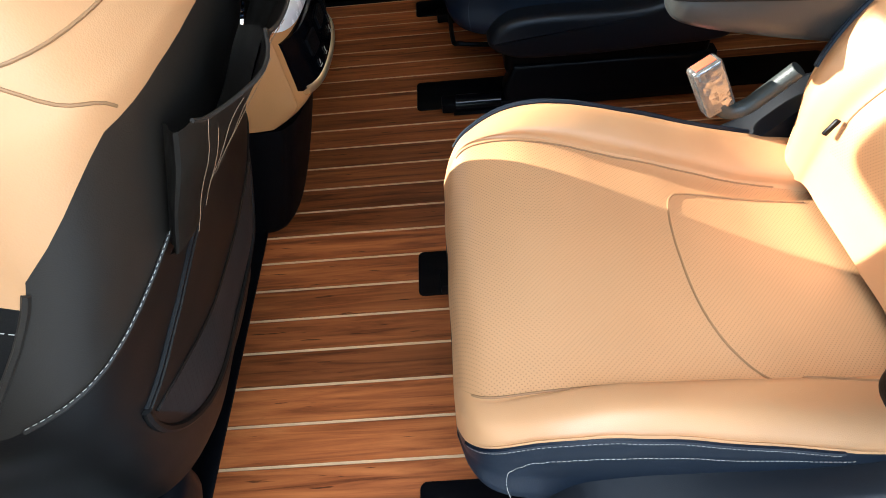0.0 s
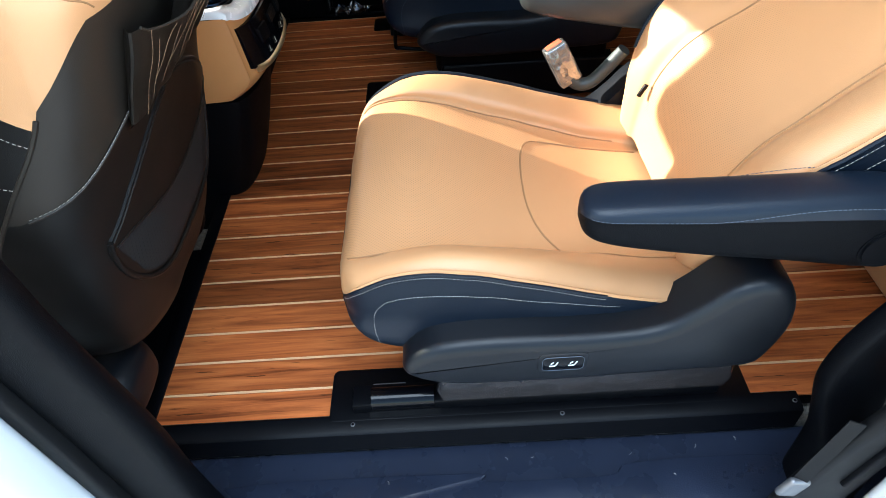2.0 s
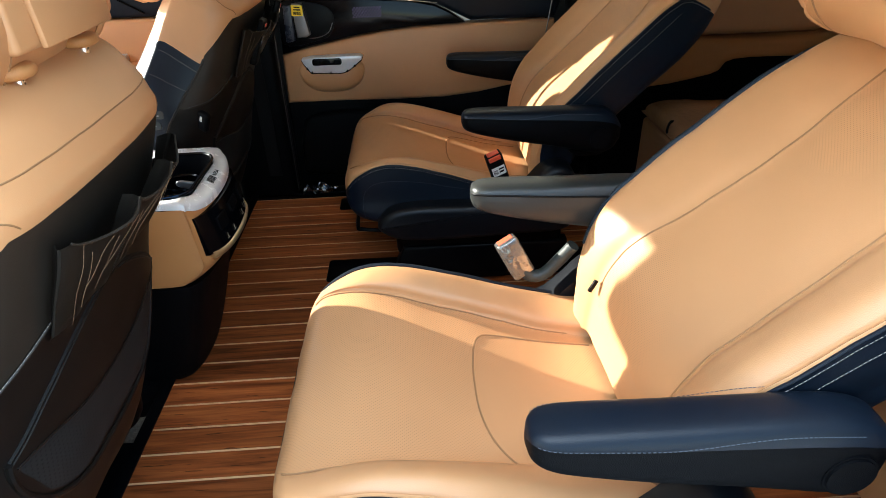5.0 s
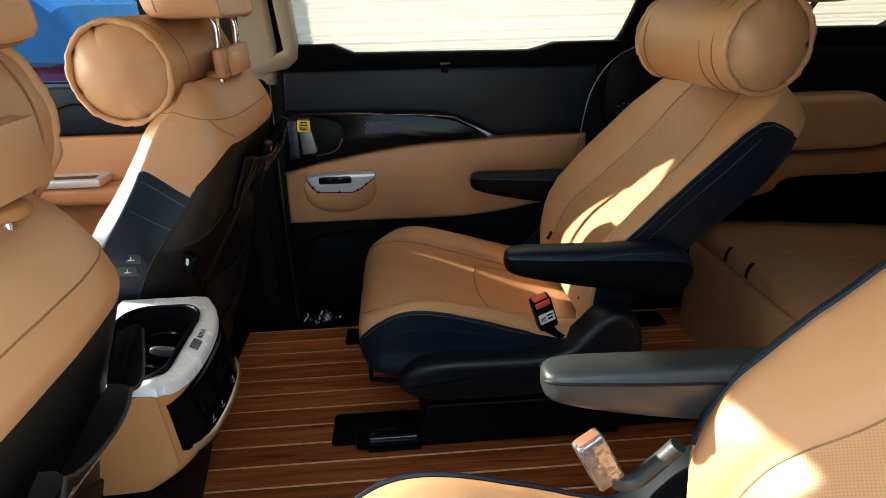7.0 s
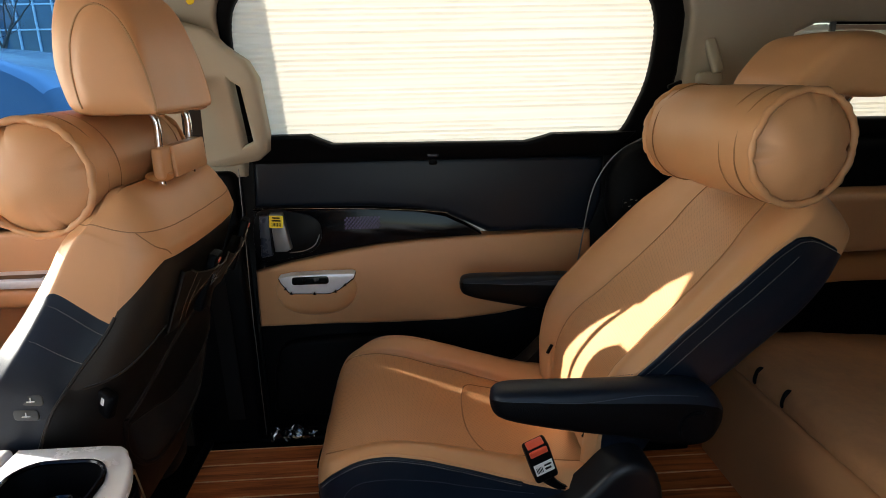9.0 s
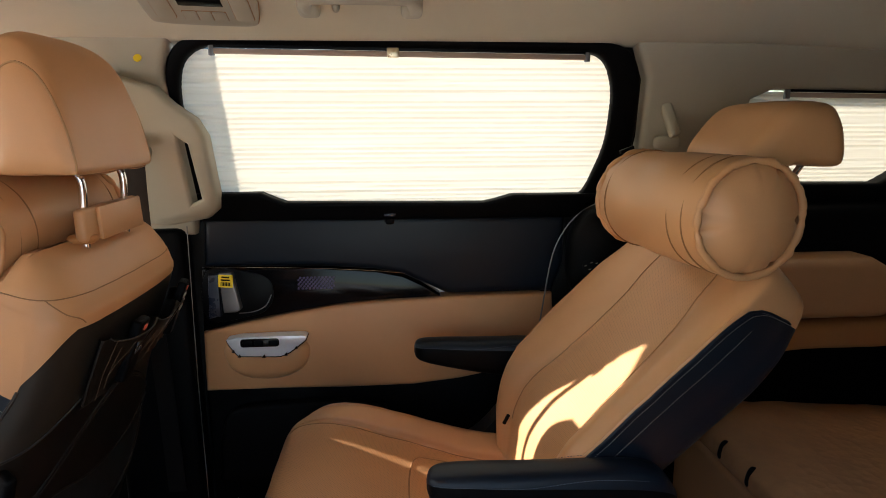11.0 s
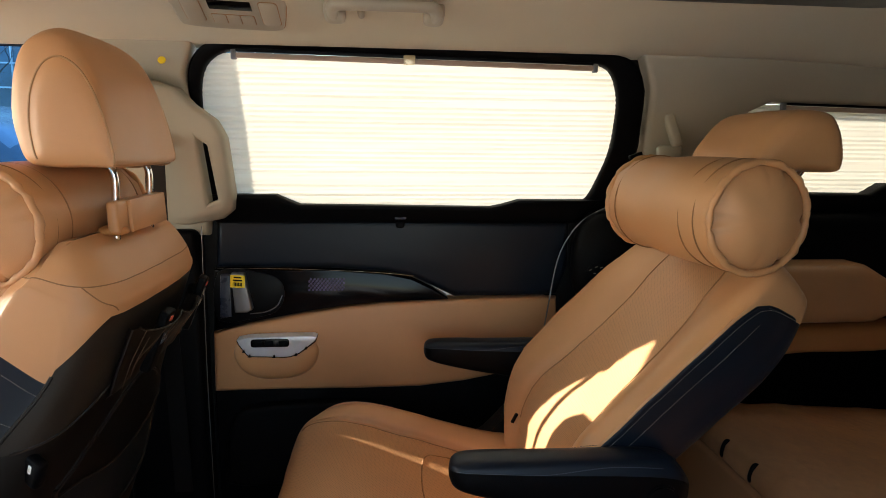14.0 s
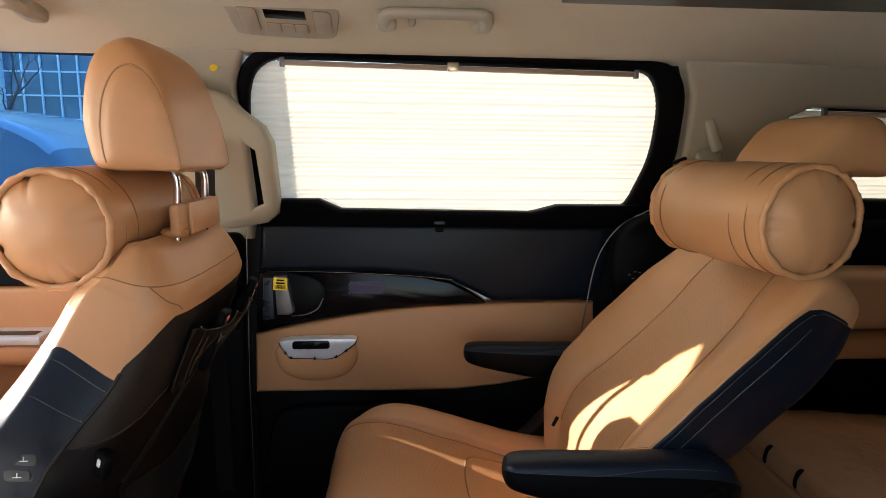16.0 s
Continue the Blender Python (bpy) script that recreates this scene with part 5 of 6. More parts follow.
        for x, zc, ry, rz in ars:
            ring = []
            for k in range(16):
                w = 2 * math.pi * k / 16
                ring.append((x, sd * 0.296 + ry * math.copysign(abs(math.cos(w)) ** 0.6, math.cos(w)), zc + rz * math.copysign(abs(math.sin(w)) ** 0.65, math.sin(w))))
            rings.append(ring)
        l = Loft(rings, 2, 5, lambda g, k: "top" if 1 <= g <= 6 else "low", "low", "low")
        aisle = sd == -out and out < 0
        # Only the near aisle armrest takes the copy with sunlight in its colour.
        arm = part("armrest", l.bm("top"), M_DARK_SUNLIT if aisle else M_DARK, s, "charcoal padded armrest")
        part("lower_shell", l.bm("low"), M_DARK_SUNLIT if aisle else M_PLAS, arm)
        part("pivot_cap", disc_bm((0.700, sd * 0.333, 0.470), (0, sd, 0), 0.030, 0.008, 0.003, 28), M_PLAS, arm)
        for g in (1, 7):
            if aisle:
                part("piping", tube_bm([q + Vector((0, 0.001 if g == 1 else -0.001, 0)) for q in l.column(g, 3, 40)], 0.0022, 6), M_RUBBER, arm)
                continue
            stitches([q + Vector((0, 0.0014 if g == 1 else -0.0014, 0.001 + 0.016 * smoothstep(0.48, 0.63, q.x))) for q in l.column(g, 6, 36)], "stitching", arm, M_STITCHD, radius=0.0005)
        part("bracket", turned(puff_bm((0.06, 0.022, 0.055), (0.7, 0.7), 24, 16), pose(0.69, sd * 0.262, 0.450)), M_PLAS, s)
    # headrest raised on two rods, above the reclined back
    prof_h = [(0.925, 0.985), (0.925, 1.030), (0.940, 1.075), (0.962, 1.106), (0.995, 1.120), (1.05, 1.122), (1.105, 1.115), (1.136, 1.088), (1.151, 1.053), (1.155, 1.018), (1.145, 1.002), (1.10, 1.001), (1.04, 1.003), (0.99, 0.985), (0.95, 0.965)]
    if out > 0:
        prof_h = [(1.155 - (1.155 - x) * (0.86 - 1.9 * max(0.0, z - 1.02)), z) for x, z in prof_h]
    turn = radians(upright - 4.0)
    back_by = 0.026 if out > 0 else 0.0
    prof_h = [(0.58 - back_by + (x - 0.58) * math.cos(turn) - (z - 0.40) * math.sin(turn), 0.40 + (x - 0.58) * math.sin(turn) + (z - 0.40) * math.cos(turn)) for x, z in prof_h]
    mx, mz = sum(p[0] for p in prof_h) / len(prof_h), sum(p[1] for p in prof_h) / len(prof_h)
    rings = []
    for y, k in ((-0.135, 0.45), (-0.132, 0.68), (-0.120, 0.88), (-0.095, 0.97), (0.0, 1.0), (0.095, 0.97), (0.120, 0.88), (0.132, 0.68), (0.135, 0.45)):
        rings.append([(mx + (x - mx) * k + 0.012 * (1 - k), y, mz + (z - mz) * k) for x, z in prof_h])
    hl = Loft(rings, 3, 5, lambda g, k: "a", "a", "a", 0.0012)
    hr = part("headrest", hl.bm("a"), M_TAN, s, "tan leather headrest")
    for y in (-0.07, 0.07):
        part("rod", tube_bm([(F[8][0] - 0.02, y, F[8][1] - 0.03), (prof_h[12][0] + 0.02, y, prof_h[12][1] + 0.03)] if out < 0 else [(F[8][0] + 0.04, y, F[8][1]), (prof_h[11][0] + 0.012, y, prof_h[11][1] + 0.03)], 0.006, 10), M_CHROME, hr)
    return s


def smoothstep(a, b, x):
    u = min(1, max(0, (x - a) / (b - a)))
    return u * u * (3 - 2 * u)


def smooth_line_2d(pts, sub=8):
    return [(p.x, p.y) for p in catmull([Vector((a, b, 0)) for a, b in pts], sub)[0]]


second_row_seat(0.0, 0.268, -1, 0.0, "tan and charcoal leather captain's chair beside the open door, reclined")
second_row_seat(0.02, 1.285, 1, 4.0, "tan and charcoal leather captain's chair beside the shaded window, reclined")
far_roll = neck_pillow((0.866, 1.188, 0.931), 0.325, 0.099, "tan leather neck roll resting on the far captain's chair", 8)
part("sewn_tag", turned(box_bm((-0.016, -0.004, -0.004), (0.016, 0.004, 0.004), 0.001), pose(-0.032, 0.172, 0.0975, 0, -18, 6)), M_BLACK, far_roll, "small dark sewn tag")
neck_pillow((0.925, 0.268, 0.918), 0.39, 0.101, "tan leather neck roll resting on the near captain's chair", 0)

# black metal plates at the rail ends
for y0, y1 in ((0.474, 0.584), (1.066, 1.188), (1.545, 1.64)):
    solid("rail_plate", slab_bm(rounded(-0.045, y0, 1.03, y1, 0.012), 0.004, lambda a, b, d: (a, b, 0.0003 + d), 0.0015), M_BLACK, "flat black metal plate round a seat rail", "rail plate", "rail plates")
solid("rail_plate", slab_bm(rounded(-0.045, 0.006, 0.72, 0.115, 0.012), 0.004, lambda a, b, d: (a, b, 0.0025 + d), 0.0015), M_BLACK, "flat black metal plate round the rail beside the door", "rail plate", "rail plates")


def buckle(at, tilt, turn, body, label, wrapped):
    k = thing("seat_belt_buckle", label, "belt buckle", at, "belt buckles")
    k.rotation_euler = (radians(tilt[0]), radians(tilt[1]), radians(turn))
    w = 0.023 if wrapped else 0.0225
    part("case", box_bm((-w, -0.015, -0.088), (w, 0.015, 0.0), 0.006, 3), body, k)
    part("release_button", box_bm((-0.016, -0.009, -0.004), (0.016, 0.009, 0.0012 if wrapped else 0.0025), 0.001 if wrapped else 0.002, 2), M_RED, k, "red release button")
    if not wrapped:
        part("button_front", box_bm((-0.017, -0.0168, -0.015), (0.017, -0.010, -0.0015), 0.002, 2), M_RED, k)
    if wrapped:
        part("stalk", tube_bm(smooth_line([(0.0, 0, -0.078), (0.010, -0.002, -0.100), (0.032, -0.008, -0.108), (0.065, -0.018, -0.096), (0.108, -0.036, -0.072)], 6), 0.016, 12, flat=0.8), M_STALK, k, "grey sleeve over the buckle strap")
    else:
        part("stalk", tube_bm(smooth_line([(0, 0, -0.07), (0.004, 0, -0.11), (0.03, 0.0, -0.15), (0.09, 0.0, -0.17)], 6), 0.015, 10, flat=0.5), M_PLAS, k)
    if not wrapped:
        part("paper_label", box_bm((-0.018, -0.0175, -0.062), (0.018, -0.0163, -0.034)), M_WHITE, k, "white label with dark bars")
        bm = bmesh.new()
        for i in range(5):
            box_bm((-0.015 + i * 0.0026, -0.0182, -0.056), (-0.0137 + i * 0.0026, -0.0176, -0.042), 0, 1, bm)
        box_bm((0.001, -0.0182, -0.044), (0.015, -0.0176, -0.040), 0, 1, bm)
        box_bm((0.001, -0.0182, -0.054), (0.013, -0.0176, -0.049), 0, 1, bm)
        part("printed_bars", bm, M_BLACK, k)
    return k


buckle((0.415, 0.540, 0.430), (-10, -26), 14, M_FILM, "film-wrapped belt buckle with a red button beside the near chair", True)
buckle((0.452, 1.003, 0.420), (10, -20), 8, M_PLAS, "black belt buckle with red button and white label", False)


# ---- front seats ----
def front_seat(yc, inner, label, driver):
    s = thing("front_seat", label, "car seat", (0.022 if driver else 0, yc, -0.024 if driver else 0), "front seats")
    lift = 0.024 if driver else 0.0
    hy = 0.032 if driver else -0.006
    st = [  # rear middle x, z; rear edge x; front bolster x, z; half width
        (-0.325, 0.215, -0.44, -0.56, 0.31, 0.245), (-0.305, 0.26, -0.43, -0.555, 0.37, 0.268), (-0.275, 0.36, -0.40, -0.525, 0.47, 0.296), (-0.247, 0.48, -0.355, -0.48, 0.57, 0.305),
        (-0.228, 0.555, -0.312, -0.43, 0.64, 0.302), (-0.190, 0.66, -0.247, -0.375, 0.725, 0.256), (-0.150, 0.768, -0.204, -0.33, 0.80, 0.243), (-0.149, 0.80, -0.202, -0.312, 0.825, 0.237), (-0.162, 0.835, -0.207, -0.292, 0.85, 0.229), (-0.186, 0.87, -0.215, -0.272, 0.872, 0.212), (-0.215, 0.893, -0.228, -0.25, 0.888, 0.195)]
    rings = []
    for xr, zr, xe, xf, zf, w in st:
        dip = 0.03 if zr < 0.8 else 0.01
        half = [(0, xf + dip), (w * 0.5, xf + dip), (w * 0.66, xf + dip * 0.7), (w * 0.85, xf), (w * 0.98, xf + 0.03), (w, xf * 0.55 + xe * 0.45), (w * 0.985, xe), (w * 0.84, xe * 0.32 + xr * 0.68), (w * 0.5, xr - 0.003), (0, xr)]
        hump = 0.03 * smoothstep(0.50, 0.66, zr) * (1 - smoothstep(0.74, 0.86, zr))
        ring = [(x, y, zr + (zf - zr) * (xr - x) / (xr - xf)) for y, x in mirrored(half)]
        rings.append([(x, y, z + (hump if i in (5, 13) else hump * 0.5 if i in (4, 14) else 0)) for i, (x, y, z) in enumerate(ring)])

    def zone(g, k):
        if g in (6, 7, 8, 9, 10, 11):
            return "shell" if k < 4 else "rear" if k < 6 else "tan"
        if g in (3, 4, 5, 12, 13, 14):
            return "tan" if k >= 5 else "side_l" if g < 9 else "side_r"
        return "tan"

    drop, ya, yb = 0.064, 0.08, 0.30

    def lay_hem(grid, owner):
        """Slides the skin's rows along themselves so that one row lies on the hem."""
        for j in range(len(owner)):
            if not 6 <= owner[j] <= 11 or (owner[j] == 6 and owner[j - 1] == 5):
                continue
            line = [ring[j].copy() for ring in grid]
            want = 0.648 - drop * smoothstep(ya, yb, abs(line[28].y))
            at = next((r + (want - line[r].z) / (line[r + 1].z - line[r].z) for r in range(8, 45) if line[r].z <= want < line[r + 1].z), 28)
            for r in range(14, 43):
                f = r + (at - 28) * (1 - abs(r - 28) / 15)
                i = int(f)
                grid[r][j] = line[i].lerp(line[i + 1], f - i)
        for j in range(len(owner)):
            g, m = owner[j], (j - owner.index(owner[j])) / 5
            u = {6: m, 11: 1 - m}.get(g, 0.0 if g == 12 and m == 0 else None)
            if u is None:
                continue
            line = [ring[j].copy() for ring in grid]
            for r in range(36, 49):
                f = r - 5.6 * (1 - u ** 0.8) * (1 - abs(r - 42) / 7)
                grid[r][j] = line[int(f)].lerp(line[int(f) + 1], f - int(f))

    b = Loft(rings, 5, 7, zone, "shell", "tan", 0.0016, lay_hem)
    back = part("backrest", b.bm("tan"), M_TAN, s, "tan leather backrest")
    for side in ("side_l", "side_r"):
        part("side_panel", b.bm(side), M_SHELL if driver else M_DARK, back, "charcoal leather side panel with pale stitching")
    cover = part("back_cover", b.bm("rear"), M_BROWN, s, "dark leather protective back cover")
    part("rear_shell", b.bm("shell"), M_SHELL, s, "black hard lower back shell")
    tree = b.tree()

    def on_rear(y, z):
        hit = tree.ray_cast(Vector((0.3, y, z)), Vector((-1, 0, 0)))
        return hit[0] if hit[0] is not None else Vector((-0.2, y, z))

    def rear_line(pts, lift=0.003, sub=8):
        return [on_rear(p[0], p[1]) + Vector((lift, 0, 0)) for p in smooth_line_2d(pts, sub)]

    # seams of the shoulder
    n = len(b.owner)
    for k in (53,):
        row = [q.copy() for q in b.grid[k]]
        part("seam", tube_bm(row, 0.0011, 6, True), M_SEAM, back)
    for sg in (6, 12):
        j0, sgn = b.owner.index(sg), (1 if sg == 6 else -1)
        part("seam", tube_bm([b.grid[r][j0 + sgn * int(1 + (53 - r) * 0.5)].lerp(b.grid[r][j0 + sgn * (int(1 + (53 - r) * 0.5) + 1)], (53 - r) * 0.5 % 1) for r in range(53, 42, -1)], 0.0011, 6), M_SEAM, back)
        part("piping", tube_bm(b.column(sg, 3, 40), 0.003, 6), M_BROWN, cover)
    for g0, g1 in ((4, 6), (12, 14)):
        j0, j1 = b.owner.index(g0), b.owner.index(g1)
        for k in (34, 31):
            stitches([b.grid[k][j] + Vector((0, 0.0012 if g0 == 4 else -0.0012, -0.004)) for j in range(j0, j1 + 1)], "stitching", back)
    # cover hem: a sweeping seam with stitches
    hem_half = [(y, 0.648 - drop * smoothstep(ya, yb, y)) for y in (0.288, 0.27, 0.25, 0.225, 0.20, 0.18, 0.165, 0.15)]
    for sy in (-1, 1):
        hem = rear_line([(sy * y, z) for y, z in hem_half], 0.0015)
        part("hem", tube_bm(hem, 0.0022, 6), M_BROWN, cover)
        # Passenger's hem thread is dimmed in colour for the shade on that seat.
        stitches([q + Vector((0.0025, 0, 0.0035)) for q in hem], "stitching", cover, M_STITCH if driver else M_STITCHD)
    # upper document pocket standing open
    pocket_rows = []
    bm = bmesh.new()
    for i in range(-1, 9):
        v = max(i, 0) / 8
        z = 0.624 + 0.112 * v - (0.014 if i < 0 else 0)
        row = []
        for j in range(31):
            u = j / 30
            left = -0.150 - 0.004 * (1 - v)
            y = left + (0.178 - left) * u
            base = on_rear(y, z)
            gape = 0.002 if i < 0 else 0.018 + 0.006 * v + 0.026 * v * smoothstep(0.0, 0.3, u) * (1 - 0.8 * smoothstep(0.75, 1.0, u)) + 0.006 * noise.noise(Vector((u * 7, v * 2, yc)))
            dipz = 0.016 * v * v * abs(math.sin(u * math.pi * 3)) ** 0.6
            row.append(bm.verts.new(base + Vector((gape, 0, -dipz))))
        pocket_rows.append(row)
    for r0, r1 in zip(pocket_rows, pocket_rows[1:]):
        for j in range(30):
            bm.faces.new((r0[j], r0[j + 1], r1[j + 1], r1[j]))
    pocket_rows = pocket_rows[1:]
    for e, inn in ((0, -1), (10, 0.3), (20, 0.3), (30, 1)):
        strips = []
        for r in pocket_rows:
            root_p = on_rear(r[e].co.y, r[e].co.z) if e in (0, 30) else r[e].co + Vector((-0.024, 0.004, 0.004))
            line = [r[e]]
            for q in range(1, 7):
                u = q / 6
                line.append(bm.verts.new(r[e].co.lerp(root_p + Vector((0.004, 0, 0)), u) + Vector((0, inn * 0.012 * math.sin(math.pi * min(u * 1.15, 1)), 0))))
            strips.append(line)
        for k in range(8):
            for q in range(6):
                bm.faces.new((strips[k][q], strips[k + 1][q], strips[k + 1][q + 1], strips[k][q + 1]))
    bmesh.ops.solidify(bm, geom=bm.faces[:], thickness=0.003)
    rimline = [v.co.copy() for v in pocket_rows[-1]]
    grid = [[v.co.copy() for v in r] for r in pocket_rows]
    pocket = part("document_pocket", bm, M_BROWN, cover, "dark leather pocket with brown zigzag stitching")
    part("pocket_edge", tube_bm(rimline, 0.0018, 6), M_BROWN, pocket)
    thread = {"length": 0.0052, "gap": 0.0012, "radius": 0.0003}
    for j in (1, 29):
        stitches([r[j] + Vector((0.0035, 0, 0)) for r in grid], "stitching", pocket, M_STITCHB, **thread)
    for j in (2.2, 5.6, 11.8, 15.4, 21.8, 25.4):
        for lo, hi, i0, i1 in ((0.2, 0.0, 1, 7), (0.3, 2.6, 3, 8)):
            mids = []
            for i in range(i0, i1 + 1):
                a, f = divmod(j + lo + (hi - lo) * (i - i0) / (i1 - i0), 1)
                mids.append(grid[i][int(a)].lerp(grid[i][int(a) + 1], f) + Vector((0.0035, 0, 0)))
            stitches(mids, "stitching", pocket, M_STITCHB, **thread)
    bm_line = [on_rear(g[0].y, g[0].z) + Vector((0.010, -0.004, 0)) for g in grid]
    stitches(bm_line, "stitching", pocket, M_STITCHB, **thread)
    # lower net pocket
    bm = bmesh.new()
    rows = []
    for i in range(9):
        v = i / 8
        row = []
        for j in range(25):
            u = j / 24
            q = abs(2 * u - 1)
            y = (2 * u - 1) * (0.180 + 0.046 * v)
            z = (0.335 + 0.05 * q ** 4) * (1 - v) + (0.597 - 0.112 * q ** 1.6) * v
            row.append(bm.verts.new(on_rear(y, z) + Vector((0.0022 + 0.0008 * noise.noise(Vector((u * 14, v * 4, 3))), 0, 0))))
        rows.append(row)
    top_line = [v.co.copy() for v in rows[-1]]
    split = []
    for j in range(25):
        q = abs(2 * j / 24 - 1)
        f = 8 * min(0.93, 0.40 + 0.50 * q ** 2)
        split.append(rows[int(f)][j].co.lerp(rows[min(8, int(f) + 1)][j].co, f % 1))
    grid = [[v.co.copy() for v in r] for r in rows]
    bm.free()

    def band(low, high, steps, lift):
        m = bmesh.new()
        lines = [[m.verts.new(on_rear(a.y + (c.y - a.y) * i / steps, a.z + (c.z - a.z) * i / steps) + Vector((lift, 0, 0))) for a, c in zip(low, high)] for i in range(steps + 1)]
        for r0, r1 in zip(lines, lines[1:]):
            for j in range(24):
                m.faces.new((r0[j], r0[j + 1], r1[j + 1], r1[j]))
        return m

    netp = part("net_pocket", band(grid[0], split, 5, 0.0022), M_MESH, cover, "dark net pocket")
    part("pocket_panel", band(split, top_line, 5, 0.0034), M_SHELL, netp, "smooth dark leather upper panel")
    part("panel_hem", tube_bm([on_rear(p.y, p.z) + Vector((0.0034, 0, 0)) for p in split], 0.0024, 6), M_SHELL, netp)
    part("pocket_edge", tube_bm(top_line, 0.0024, 8), M_SHELL, netp)
    part("pocket_slit", tube_bm([on_rear(p.y, p.z + 0.006) + Vector((-0.001, 0, 0)) for p in top_line], 0.0042, 8), M_RUBBER, netp, "dark pocket opening")
    part("pocket_rim", tube_bm([on_rear(0.228 * math.copysign(abs(math.sin(w)) ** 0.8, math.sin(w)), 0.49 - 0.178 * math.cos(w)) + Vector((0.0005, 0, 0)) for w in [math.pi * (k / 40 - 0.5) for k in range(41)]], 0.005, 8), M_SHELL, cover)
    # cushion
    rings = []
    for x, zt, zb, w in ((-1.02, 0.30, 0.22, 0.20), (-1.0, 0.34, 0.16, 0.24), (-0.92, 0.36, 0.12, 0.265), (-0.75, 0.345, 0.10, 0.27), (-0.60, 0.315, 0.10, 0.255), (-0.52, 0.30, 0.12, 0.23)):
        half = [(0, zt - 0.02), (w * 0.6, zt - 0.018), (w * 0.72, zt), (w * 0.9, zt + 0.012), (w, zt - 0.03), (w, zb + 0.05), (w * 0.9, zb), (0, zb)]
        rings.append([(x, y, z) for y, z in mirrored(half)])
    cu = Loft(rings, 4, 5, lambda g, k: "side" if g in (4, 5, 6, 7, 8, 9) else "top", "side", "side", 0.0015)
    cus = part("cushion", cu.bm("top"), M_TAN, s, "tan leather cushion")
    part("skirt", cu.bm("side"), M_DARK, cus)
    part("base", box_bm((-0.95, -0.22, -0.04), (-0.48, 0.22, 0.14), 0.03, 3), M_PLAS, s)
    for sd in (-1, 1):
        part("runner", box_bm((-1.0, sd * 0.2 - 0.02, -0.044), (-0.40, sd * 0.2 + 0.02, -0.005), 0.004), M_BLACK, s)
        part("hinge_cover", turned(puff_bm((0.095, 0.035, 0.13), (0.6, 0.6), 24, 16), pose(-0.49, sd * 0.252, 0.17)), M_PLAS, s)
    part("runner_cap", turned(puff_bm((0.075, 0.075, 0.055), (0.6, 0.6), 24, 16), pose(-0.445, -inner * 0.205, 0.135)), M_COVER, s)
    # headrest on chrome rods, with side seams
    full = [(-0.163, 1.010), (-0.166, 1.05), (-0.174, 1.10), (-0.190, 1.160), (-0.214, 1.208), (-0.255, 1.231), (-0.302, 1.211), (-0.326, 1.163), (-0.335, 1.10), (-0.332, 1.055), (-0.318, 1.015), (-0.285, 1.004), (-0.225, 1.003), (-0.18, 1.003)]
    arch = [(-0.166, 1.012), (-0.168, 1.045), (-0.176, 1.085), (-0.190, 1.128), (-0.210, 1.162), (-0.236, 1.177), (-0.262, 1.164), (-0.280, 1.128), (-0.288, 1.085), (-0.288, 1.05), (-0.281, 1.018), (-0.262, 1.010), (-0.225, 1.009), (-0.185, 1.009)]
    rings = []
    for y, mixf, shrink in ((-0.152, 0, 0.45), (-0.150, 0, 0.75), (-0.144, 0, 1), (-0.137, 0.42, 1), (-0.122, 0.76, 1), (-0.085, 0.95, 1), (0, 1, 1), (0.085, 0.95, 1), (0.122, 0.76, 1), (0.137, 0.42, 1), (0.144, 0, 1), (0.150, 0, 0.75), (0.152, 0, 0.45)):
        ring = []
        for (fx, fz), (ax, az) in zip(full, arch):
            x, z = ax + (fx - ax) * mixf, az + (fz - az) * mixf
            ring.append((-0.227 + (x + 0.227) * shrink, y + hy, 1.085 + (z - 1.085) * shrink + lift))
        rings.append(ring)
    hl = Loft(rings, 4, 5, lambda g, k: "a", "a", "a", 0.0012)
    head = part("headrest", hl.bm("a"), M_TAN, s, "tan leather headrest with an arched side seam")
    for r in (10, 50):
        part("seam", tube_bm([q.copy() for q in hl.grid[r]][:41], 0.0018, 6), M_SEAML, head)
    part("hem", tube_bm([(-0.172, hy - 0.13 + 0.02 * k, 1.0045 + lift + 0.0015 * math.sin(k)) for k in range(14)], 0.003, 6), M_SEAM, head)
    for y in (hy - 0.072, hy + 0.085):
        part("rod", tube_bm(smooth_line([(-0.203, y, 0.86), (-0.198, y, 0.95), (-0.197, y, 0.985 + lift), (-0.204, y, 1.005 + lift), (-0.22, y, 1.02 + lift)], 6), 0.0068, 10), M_CHROME, head)
        part("collar", turned(puff_bm((0.024, 0.026, 0.009), (0.7, 0.9), 20, 10), pose(-0.205, y, 0.893)), M_TANPL, back)
    # strap of the neck roll round the rods
    sx = 0.012 if driver else 0.0
    part("strap", box_bm((-0.206 + sx, hy - 0.098, 0.888 + lift), (-0.186 + sx, hy + 0.118, 0.946 + lift), 0.007, 3), M_TAN, s, "tan leather strap round the headrest rods")
    part("strap_flap", turned(box_bm((-0.004, -0.085, -0.029), (0.004, 0.085, 0.029), 0.003, 2), pose(-0.182 + sx, hy + 0.027, 0.917 + lift, 0, -3, 0)), M_TAN, s, "tan leather strap flap")
